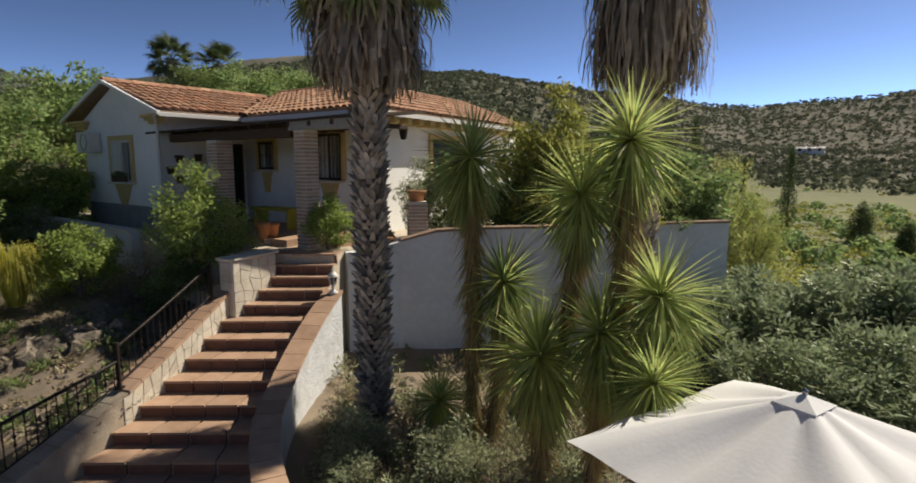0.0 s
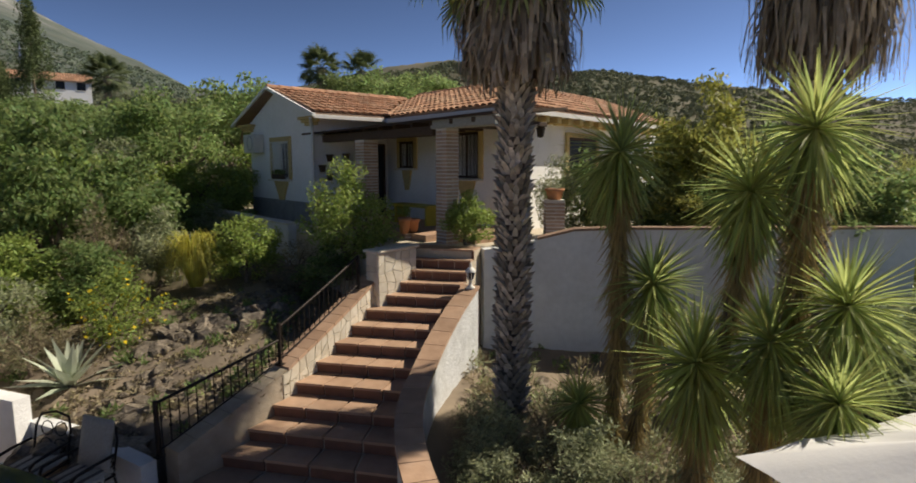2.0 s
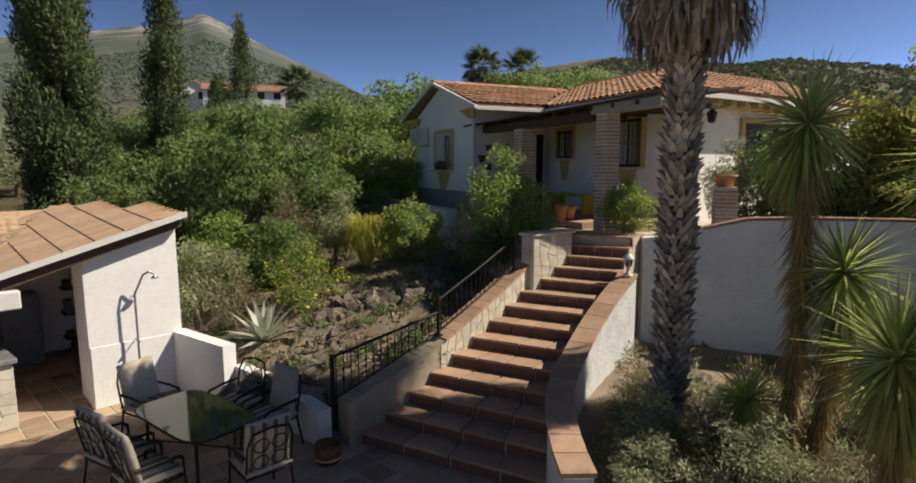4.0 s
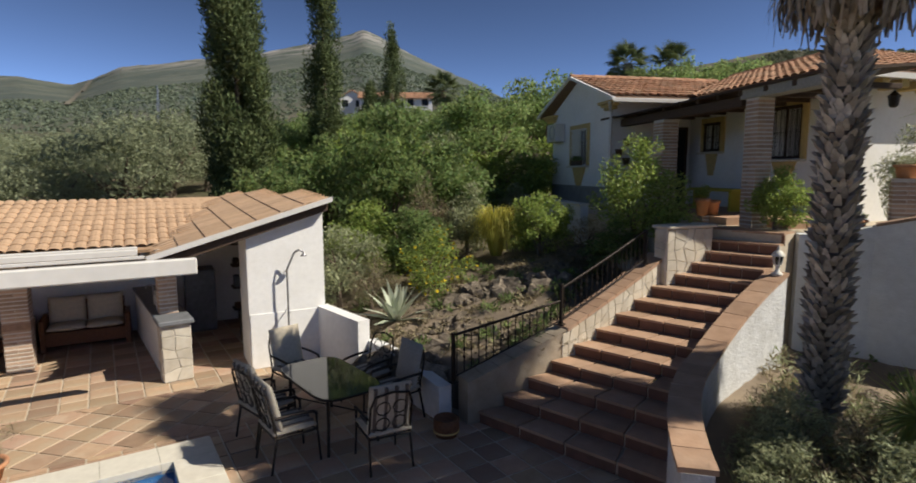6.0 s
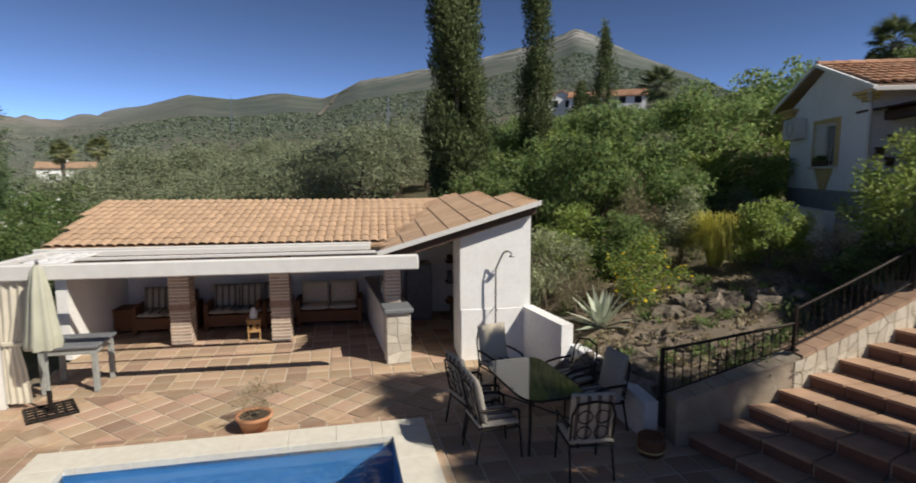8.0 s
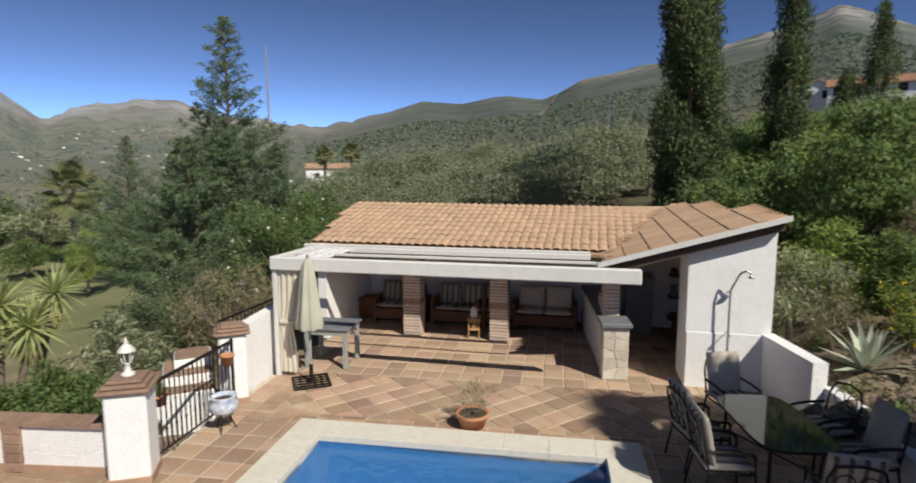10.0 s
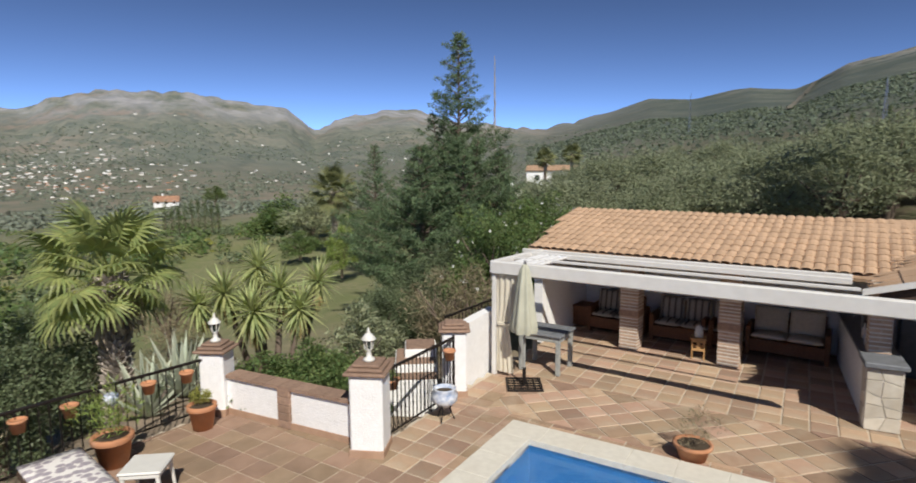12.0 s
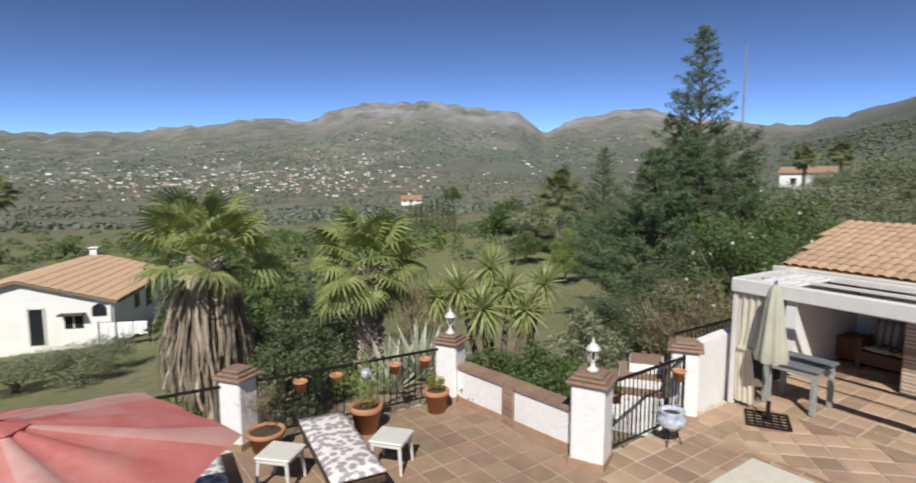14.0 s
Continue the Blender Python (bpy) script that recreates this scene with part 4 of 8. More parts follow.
# ---- house ----
def framed_window(name, m, w, h, label, bars=0, sill=True, trim=True, frame_mat=None, bar_mat=None):
    """A dark window in a painted surround, in the local x-z plane with y outwards."""
    t = thing(name, label, "window", m, kind="structure")
    part("pane", Geo().box(-w / 2, -.02, 0, w / 2, 0.0, h), GLASS_DARK, t)
    fr = Geo()
    for a in (-w / 2, w / 2 - .05, -.025):
        fr.box(a, -.02, 0, a + .05, .03, h, .005)
    fr.box(-w / 2, -.02, h - .05, w / 2, .031, h, .005).box(-w / 2, -.02, 0, w / 2, .031, .05, .005)
    part("window_frame", fr, frame_mat or WOOD_DARK, t)
    if trim:
        tr = Geo().box(-w / 2 - .14, -.02, -.02, -w / 2, .045, h + .14, .008).box(w / 2, -.02, -.02, w / 2 + .14, .045, h + .14, .008)
        tr.box(-w / 2, -.02, h, w / 2, .045, h + .14, .008)
        part("surround", tr, YELLOW, t, "ochre painted surround")
    if sill:
        sl = Geo().box(-w / 2 - .14, -.02, -.07, w / 2 + .14, .14, -.02, .01)
        part("window_sill", sl, COPING, t)
        vs = [(-w / 2 + .1, -.01, -.07), (w / 2 - .1, -.01, -.07), (w * .12, -.01, -.6), (-w * .12, -.01, -.6)]
        ap = Geo().add(vs + [(x, .05, z) for x, y, z in vs], [(0, 1, 2, 3), (7, 6, 5, 4), (0, 4, 5, 1), (1, 5, 6, 2), (2, 6, 7, 3), (3, 7, 4, 0)])
        part("apron", ap, YELLOW, t, "tapered ochre apron under the sill")
    for i in range(bars):
        x = -w / 2 + w * (i + .5) / bars
        part("bar", Geo().cyl((x, .09, -.02), (x, .09, h), .008, n=6), bar_mat or IRON, t)
    if bars:
        part("grille_frame", Geo().tube([(-w / 2, .0, 0), (-w / 2, .09, 0), (w / 2, .09, 0), (w / 2, 0, 0)], .01, 6).tube([(-w / 2, .0, h), (-w / 2, .09, h), (w / 2, .09, h), (w / 2, 0, h)], .01, 6)
             .tube([(-w / 2, .09, h / 2), (w / 2, .09, h / 2)], .008, 6), bar_mat or IRON, t)
    return t


EV, FL = 5.25, 2.58
SK = .136
WX = 5.05       # side wall of the wing


def build_house():
    h = thing("house", "single-storey white villa with weathered red clay tile roof", "house", HM)
    # walls: wing with a gable, main block with a skewed far side
    g = Geo()
    g.prism([(WX, 1.9), (9.2, 1.9), (9.2, -9), (WX, -9)], FL - .3, EV)
    g.add([(WX, 1.9, EV), (9.2, 1.9, EV), (7.25, 1.9, 6.04), (WX, 1.7, EV), (9.2, 1.7, EV), (7.25, 1.7, 6.04)], [(0, 1, 2), (5, 4, 3), (0, 2, 5, 3), (1, 4, 5, 2), (0, 3, 4, 1)])
    part("wing_wall", g, STUCCO, h, "white rendered gable wing")
    part("main_wall", Geo().prism([(.6, -.35), (WX, -.35), (WX, -9), (.6 + SK * 8.65, -9)], FL - .3, EV), STUCCO, h)
    part("plinth", Geo().prism([(WX - .01, 1.915), (9.215, 1.915), (9.215, 1.7), (WX - .01, 1.7)], FL - .3, 3.02), GREY_BASE, h, "grey painted plinth")
    # roofs
    rz, ry = 6.3, -3.2
    RX, RY2 = 3.2, -9.0
    wr, we0, we1 = 7.25, 4.5, 9.95
    wrz = 6.12
    deck = Geo()
    slab(deck, [(0, 0, EV), (we0, 0, EV), (5.0, 0, EV), (7.6, ry, rz), (RX, ry, rz)], .06)
    slab(deck, [(0, 0, EV), (RX, ry, rz), (RX + SK * 6, RY2, rz), (SK * 9, RY2, EV)], .06)
    slab(deck, [(we0, 2.15, EV + .02), (wr, 2.15, wrz), (wr, -4, wrz), (we0, -4, EV + .02)], .06)
    slab(deck, [(we1, 2.15, EV), (wr, 2.15, wrz - .01), (wr, -9, wrz - .01), (we1, -9, EV)], .06)
    part("roof_deck", deck, BRICK_CAP, h)
    tiles = joined_tiles([((0, 0, EV), (5.0, 0, EV), (RX, ry, rz), (7.3, ry, rz)),
                          ((SK * 9, RY2, EV), (0, 0, EV), (RX + SK * 6, RY2, rz), (RX, ry, rz)),
                          ((we0, 2.15, EV + .02), (we0, -.1, EV + .02), (wr, 2.15, wrz), (wr, -2.6, wrz)),
                          ((we1, -9, EV), (we1, 2.15, EV), (wr, -9, wrz), (wr, 2.15, wrz))], .2, .215, .37)
    tagged(part("roof_tiles", tiles, ROOF_RED, h, "weathered red clay roof tiles"), kind="stuff")
    rg = Geo()

    def ridge(a, b, n):
        a, b = Vector(a), Vector(b)
        for i in range(n):
            p, q = a.lerp(b, i / n), a.lerp(b, (i + 1.08) / n)
            rg.cyl(p, q, .1, .085, 8, False, False)
    ridge((0, 0, EV + .02), (RX, ry, rz + .02), 12)
    ridge((RX, ry, rz + .02), (7.3, ry, rz + .02), 11)
    ridge((wr, 2.15, wrz + .02), (wr, -2.6, wrz + .02), 13)
    ridge((we0, 0, EV + .03), (wr, -2.9, wrz + .05), 9)
    part("ridge_tiles", rg, ROOF_RED, h)
    ed = Geo().box(-.02, .0, EV - .14, we0, .05, EV - .03, .01)
    ed.box(we0 - .04, 0, EV - .12, we0 + .02, 2.15, EV - .02, .01)
    part("gutter", ed, WHITE_METAL, h, "white painted gutter")
    part("side_gutter", Geo().prism([(-.05, .0), (.02, .02), (.02 + SK * 9, -9), (-.05 + SK * 9, -9)], EV - .13, EV - .03), WHITE_METAL, h)
    part("verge", Geo().add([(we0 - .05, 2.12, EV - .08), (we0 - .05, 2.2, EV - .08), (wr, 2.2, wrz - .03), (wr, 2.12, wrz - .03),
                             (we0 - .05, 2.12, EV), (we0 - .05, 2.2, EV), (wr, 2.2, wrz + .05), (wr, 2.12, wrz + .05)],
                            [(0, 1, 2, 3), (4, 7, 6, 5), (0, 4, 5, 1), (2, 6, 7, 3), (1, 5, 6, 2), (0, 3, 7, 4)]), STUCCO, h)
    part("verge", Geo().add([(we1 + .05, 2.12, EV - .08), (we1 + .05, 2.2, EV - .08), (wr, 2.2, wrz - .03), (wr, 2.12, wrz - .03),
                             (we1 + .05, 2.12, EV), (we1 + .05, 2.2, EV), (wr, 2.2, wrz + .05), (wr, 2.12, wrz + .05)],
                            [(0, 1, 2, 3), (4, 7, 6, 5), (0, 4, 5, 1), (2, 6, 7, 3), (1, 5, 6, 2), (0, 3, 7, 4)]), STUCCO, h)
    for x in (5.05, 9.25):
        br = Geo()
        for k in range(3):
            br.box(x - .3 - .09 * k, 1.9, EV - .25 + .075 * k, x + .3 + .09 * k, 1.99 + .05 * k, EV - .18 + .075 * k, .008)
        part("corbel", br, YELLOW, h, "stepped ochre corbel under the eave")
    for i in range(16):
        y = -.55 - i * .52
        x = .6 + SK * (-y - .35)
        part("eave_bracket", Geo().box(x - .5, y - .09, EV - .27, x, y + .09, EV - .12, .012), YELLOW, h, "ochre eave bracket")
    part("downpipe", Geo().tube([(4.75, 2.12, EV - .1), (4.98, 1.96, EV - .3), (4.98, 1.96, FL)], .04, 8), WHITE_METAL, h)
    # openings
    w1 = framed_window("window_1", HM @ pose(7.02, 1.9, 3.62), 1.08, 1.02, "white-framed window with ochre surround and a barred grille in the gable", 6, True, True, PLASTIC, PLASTIC)
    part("shutter", Geo().box(.06, .0, .05, .48, .022, .97, .006), PLASTIC, w1, "white half-closed shutter")
    part("flower_box", Geo().box(-.42, .03, -.015, .42, .13, .13, .01), WOOD_DARK, w1, "dark flower box on the sill")
    part("flowers", leaf_cloud("flowers", LEAF_DARK, [(x, .09, .17, .12, .07, .09) for x in (-.3, -.1, .1, .28)], 260, .07, seed=8), None, w1, "dark green leaves in the flower box")
    framed_window("window_2", HM @ pose(4.08, -.35, 3.93), .62, .68, "small dark window with ochre surround under the porch", 4)
    framed_window("window_3", HM @ pose(1.68, -.35, 3.7), .84, 1.05, "dark barred window with ochre lintel under the porch", 6)
    r = HM @ pose(.6 + SK * 3.65, -4.0, 0) @ pose(0, 0, 0, 0, 0, 90 + math.degrees(math.atan(SK)))
    framed_window("window_4", r @ pose(0, .03, 3.55), 1.5, 1.15, "dark glazed window with ochre surround in the side wall", 1, False, True)
    d = thing("door_1", "open dark entrance door under the porch", "door", HM @ pose(WX, -.2, FL, 0, 0, 90), kind="structure")
    # flat dark sheet stands in for the unlit room behind the open door
    part("dark_doorway_panel", Geo().box(0, -.02, 0, .62, .008, 1.94), GLASS_DARK, d)
    part("door_frame", Geo().box(-.06, -.02, 0, 0, .05, 2.0, .006).box(.62, -.02, 0, .68, .05, 2.0, .006).box(0, -.02, 1.94, .62, .05, 2.0, .006), WOOD_DARK, d)
    part("door_leaf", Geo().box(.57, .01, .01, .615, .5, 1.92, .006), WOOD_DARK, d)
    # side wall lantern
    for nm, m in (("wall_lantern", HM @ pose(.6 + SK * 1.3, -1.65, 4.72) @ pose(0, 0, 0, 0, 0, 98)),):
        t = thing(nm, "black iron wall lantern on the white side wall", "lamp", m)
        part("bracket", Geo().tube([(0, 0, .3), (0, .16, .36), (0, .22, .26)], .012, 6), IRON, t)
        part("lantern_body", Geo().lathe([(.03, 0), (.075, .03), (.1, .2), (.12, .215), (.04, .29), (.012, .33)], 6, pose(0, .22, -.08), False), IRON, t)
    t = thing("air_conditioner", "white wall-mounted air conditioner unit on the gable", "air conditioner", HM @ pose(8.55, 1.92, 4.35))
    part("casing", Geo().box(-.4, 0, 0, .4, .3, .55, .02), PLASTIC, t)
    part("fan_grille", Geo().lathe([(.2, .0), (.22, .015), (.2, .02)], 18, pose(-.1, .3, .28, -90)), STEEL, t)
    # porch
    p = thing("porch_roof", "dark timber porch roof with rough beams along the house front", "porch", HM)
    slab_g = Geo()
    slab(slab_g, [(-1.3, 1.75, 4.93), (5.65, 1.75, 4.83), (5.65, 1.92, 4.82), (5.0, 1.92, 4.83), (5.0, -.3, 5.05), (-1.3, -.3, 5.12)], .05)
    part("boarding", slab_g, WOOD_DARK, p)
    part("front_beam", Geo().box(.5, 1.45, 4.58, 5.45, 1.65, 4.77, .015), WOOD_DARK, p)
    part("front_beam", Geo().box(-1.3, 1.4, 4.7, .5, 1.7, 4.88, .015), WOOD_GREY, p, "grey weathered beam end")
    for i in range(10):
        x = -.8 + i * .62
        part("rafter", Geo().box(x, -.3, 4.77, x + .09, 1.72, 4.86, .01, None), WOOD_DARK, p)
    brick_column("buff brick porch column", HM @ pose(.22, 1.5, 0), .33, .33, 4.7, z0=2.44)
    brick_column("buff brick porch column in shade", HM @ pose(3.18, 1.5, 0), .4, .4, 4.58, z0=2.44)
    part_floor = Geo().prism([hw(.6, 1.75), hw(4.9, 1.75), hw(4.9, -.35), hw(.6, -.35)], 2.3, FL)
    solid("porch_floor", part_floor, TREAD, "terracotta porch floor in shade", "floor", "structure")


# ---- pool house ----
def build_pool_house():
    ph = thing("pool_house", "open-fronted white pool house with pale clay tile roof", "pool house", S)
    # walls
    part("back_wall", Geo().box(-.15, 4.9, 0, 8.25, 5.1, 2.6), STUCCO, ph)
    sw = Geo().add([(-.35, 2.3, 0), (-.15, 2.3, 0), (-.15, 5.1, 0), (-.35, 5.1, 0), (-.35, 2.3, 2.13), (-.15, 2.3, 2.13), (-.15, 5.1, 2.6), (-.35, 5.1, 2.6)],
                   [(3, 2, 1, 0), (4, 5, 6, 7), (0, 1, 5, 4), (1, 2, 6, 5), (2, 3, 7, 6), (3, 0, 4, 7)])
    part("side_wall", sw, STUCCO, ph)
    g = Geo().add([(7.12, 1.05, 0), (8.45, 1.05, 0), (8.45, 1.3, 0), (7.12, 1.3, 0), (7.12, 1.05, 2.38), (8.45, 1.05, 2.9), (8.45, 1.3, 2.9), (7.12, 1.3, 2.38)],
                  [(3, 2, 1, 0), (4, 5, 6, 7), (0, 1, 5, 4), (2, 3, 7, 6), (0, 4, 7, 3), (1, 2, 6, 5)])
    part("front_wall", g, STUCCO, ph, "bright white rendered shower wall")
    part("return_wall", Geo().box(7.12, 1.3, 0, 7.32, 1.95, 2.4), STUCCO, ph)
    part("end_wall", Geo().box(8.25, 1.3, 0, 8.45, 5.1, 2.6), STUCCO, ph)
    part("render_line", Geo().box(7.13, 1.035, .0, 8.44, 1.05, .98, .006), STUCCO, ph)
    # main roof: low pitch, rising to the back
    e0, e1, r0, r1 = (-.3, 1.9, 2.2), (6.1, 1.9, 2.16), (-.78, 5.25, 2.77), (7.36, 5.25, 2.87)
    rd = Geo()
    slab(rd, [e0, e1, r1, r0], .04)
    part("roof_deck", rd, ROOF_TAN, ph)
    cl = Geo()
    slab(cl, [(p[0], p[1], p[2] - .045) for p in (e0, e1, r1, r0)], .04)
    part("boarding", cl, WOOD_PLANK, ph, "brown timber boarding under the roof")
    p1, p2, p3 = (5.72, .78, 2.15), (8.5, .8, 3.0), (7.36, 5.25, 2.95)
    rd = Geo()
    slab(rd, [p1, p2, p3], .07)
    part("side_roof_deck", rd, ROOF_TAN, ph)
    rd = Geo()
    slab(rd, [p2, (8.6, 5.25, 2.55), p3], .07)
    part("rear_roof_deck", rd, ROOF_TAN, ph)
    ms, l = tile_field(e0, e1, r0, r1, .175, .36)
    data = tile_mesh(.195, l * 1.07, .042, 5, .013).data("roof_tile", ROOF_TAN)
    for m in ms:
        part("roof_tile", data, None, ph, "", m @ pose(random.uniform(-.004, .004), random.uniform(-.008, .008), random.uniform(.004, .012), 0, 0, random.uniform(-.8, .8)))
    # side roof: courses climb along the front, each row runs to the back
    v = (Vector(p2) - Vector(p1))
    nrm = v.cross(Vector(p3) - Vector(p1)).normalized()
    ex = v.normalized()
    ey = nrm.cross(ex)
    if nrm.z < 0:
        nrm, ey = -nrm, -ey
    R = Matrix((ey, ex, nrm)).transposed().to_4x4()
    L1 = v.length
    q3 = Vector(p3) - Vector(p1)
    w3, h3 = q3.dot(ex), q3.dot(ey)
    def back(x):
        """How far back the roof runs from the verge at x."""
        return h3 * x / w3 if x < w3 else h3 * (L1 - x) / (L1 - w3)
    ncol = 7
    step = L1 / ncol
    for k in range(ncol):
        a, b = k * step, min(L1, (k + 1) * step)
        for i in range(24):
            y0, y1 = i * .2, (i + 1) * .2 - .004
            ya, yb = min(y1, max(y0, back(a + .02))), min(y1, max(y0, back(b - .01)))
            if max(ya, yb) - y0 < .02:
                continue
            j = random.uniform(0, .004)
            vs = [(a - .03, y0, .026 + j), (a - .03, ya, .026 + j), (b, yb, .012), (b, y0, .012),
                  (a + .5 * step, y0, .03 + j), (a - .03, y0, .014), (a - .03, ya, .014), (b, yb, -.01), (b, y0, -.01)]
            g = Geo().add([R @ Vector((q[1], q[0], q[2])) + Vector(p1) for q in vs], [(0, 1, 2, 3), (5, 8, 7, 6), (0, 5, 6, 1), (1, 6, 7, 2), (2, 7, 8, 3), (3, 8, 5, 0)])
            part("roof_tile", g, ROOF_TAN, ph)
    # white verge board and gutter
    a, b = Vector(p1), Vector(p2)
    ve = Geo()
    for o, hgt in ((-.06, .1),):
        vs = [a + Vector((-.1, o, -.08)), b + Vector((.06, o, -.08)), b + Vector((.06, o + .06, -.08)), a + Vector((-.1, o + .06, -.08))]
        vs += [p + Vector((0, 0, .085)) for p in vs]
        ve.add(vs, [(3, 2, 1, 0), (4, 5, 6, 7), (0, 1, 5, 4), (2, 3, 7, 6), (0, 4, 7, 3), (1, 2, 6, 5)])
    part("verge_board", ve, WHITE_METAL, ph)
    vs = [a + Vector((.1, .06, -.2)), b + Vector((0, .06, -.24)), b + Vector((0, .2, -.24)), a + Vector((.1, .2, -.2))]
    vs += [p + Vector((0, 0, .14)) for p in vs]
    part("verge_beam", Geo().add(vs, [(3, 2, 1, 0), (4, 5, 6, 7), (0, 1, 5, 4), (2, 3, 7, 6), (0, 4, 7, 3), (1, 2, 6, 5)]), WOOD_DARK, ph)
    part("eave_gutter", Geo().box(-.4, 1.8, 2.1, 5.5, 1.9, 2.19, .01), WHITE_METAL, ph, "white eave gutter")
    part("eave_beam", Geo().box(-.35, 2.78, 2.0, 5.9, 2.98, 2.2, .01), WOOD_DARK, ph)
    for x in (1.62, 3.6):
        brick_column("buff brick pool house column with a dark tile band", S @ pose(x, 3.08, 0), .4, .4, 2.05)
    # floor-level ledge and bar
    bm_ = S @ pose(5.98, 1.1, 0, 0, 0, 6.8)
    bar = thing("bar_counter", "white bar counter with a stone-clad end and grey slate top", "counter", bm_)
    part("body", Geo().box(-.2, .02, 0, .2, 3.6, .94, .01), STUCCO, bar)
    part("end_face", Geo().box(-.225, 0, 0, .225, .3, .955, .012), MORTAR, bar)
    part("top", Geo().box(-.27, -.08, .96, .27, .52, 1.04, .015), SLATE, bar, "grey slate counter top")
    part("worktop", Geo().box(-.24, .525, .945, .3, 3.62, 1.0, .01), SLATE, bar)
    clad(bar, lambda u, v: (Vector((-.225 + .45 * u, 0, .955 * v)), Vector((0, -1, 0))), 2, 5, 21)
    clad(bar, lambda u, v: (Vector((-.225, .3 - .3 * u, .955 * v)), Vector((-1, 0, 0))), 1, 5, 22)
    brick_column("buff brick column standing on the bar", bm_ @ pose(0, .72, 0), .3, .3, 2.12, z0=1.0)
    # dark tile bands round the columns
    for x in (1.62, 3.6):
        t = thing("tile_band", "dark tile band round the brick column", "tile band", S @ pose(x, 3.08, .74))
        for a in range(4):
            part("band_tile", Geo().box(-.2, -.208, 0, .2, -.2, .12, .003), BRICK_CAP, t, "", pose(0, 0, 0, 0, 0, 90 * a))


def build_pergola():
    p = thing("pergola", "white steel pergola with a canvas-covered front beam", "pergola", S)
    part("front_beam", Geo().box(-.06, -.1, 1.96, 6.27, .02, 2.2, .02), WHITE_METAL, p, "wide white front beam")
    part("rear_beam", Geo().box(-.0, 1.35, 2.1, 5.5, 1.45, 2.2, .01), WHITE_METAL, p)
    part("side_beam", Geo().box(-.06, .02, 2.05, .05, 2.3, 2.2, .012), WHITE_METAL, p)
    part("post", Geo().box(-.04, -.05, 0, .04, .03, 2.0, .006), WHITE_METAL, p)
    for i in range(5):
        part("awning_fold", Geo().box(.25 + i * .13, .02, 2.12 + .01 * (i % 2), .33 + i * .13, 1.35, 2.17 + .01 * (i % 2), .015), CANVAS_WHITE, p)
    part("awning_rail", Geo().box(.0, .62, 2.14, 5.6, .66, 2.19, .006), WHITE_METAL, p)
    c = Geo()
    n = 26
    vs = []
    for z, w, tuck in ((1.98, 1.0, 0), (1.35, .9, 0), (1.0, .55, 0), (.6, .7, 0), (.08, .8, 0)):
        for i in range(n):
            t = i / (n - 1)
            vs.append((.06 + .46 * t * w, -.02 + .022 * math.sin(t * 24) * w, z))
    c.add(vs, [(k * n + i, k * n + i + 1, (k + 1) * n + i + 1, (k + 1) * n + i) for k in range(4) for i in range(n - 1)], None, True)
    t = thing("curtain", "cream outdoor curtain tied back at the pergola post", "curtain", S)
    part("cloth", c, CANVAS_CREAM, t)
    part("tie", Geo().box(.08, -.06, .98, .36, .07, 1.04, .01), CANVAS_CREAM, t)


# ---- boundary: pedestals, walls, gate, fence ----
def lantern(m):
    t = thing("pedestal_lantern", "white painted metal garden lantern on a brick-capped pedestal", "lamp", m, "pedestal lanterns")
    part("base", Geo().lathe([(.0, 0), (.085, 0), (.08, .03), (.035, .06), (.03, .14), (.05, .16), (.0, .165)], 12), PLASTIC, t)
    part("glass", Geo().lathe([(.045, .165), (.07, .3)], 6, None, False), GLASS_TABLE, t, "grey lantern glass")
    cg = Geo()
    for i in range(6):
        a = i * math.pi / 3
        cg.cyl((.05 * math.cos(a), .05 * math.sin(a), .165), (.074 * math.cos(a), .074 * math.sin(a), .3), .008, n=5)
    part("cage", cg, PLASTIC, t)
    part("roof", Geo().lathe([(.1, .295), (.1, .31), (.05, .37), (.02, .39), (.025, .41), (.006, .46), (0, .47)], 12), PLASTIC, t)
    return t


def pedestal(x, y, rot, w, h, label):
    t = thing("gate_pier", label, "pier", pose(x, y, 0, 0, 0, rot), "boundary piers")
    part("body", Geo().box(-w / 2, -w / 2, -.25, w / 2, w / 2, h, .025), STUCCO_ROUGH, t)
    part("skirting", Geo().box(-w / 2 - .015, -w / 2 - .015, -.02, w / 2 + .015, w / 2 + .015, .1, .006), TREAD, t, "terracotta tile skirting")
    for k in range(3):
        r = w / 2 + .06 - .05 * k + .0
        part("cap_brick", Geo().box(-r, -r, h + .048 * k, r, r, h + .048 * k + .044, .012), BRICK_CAP, t)
    return t


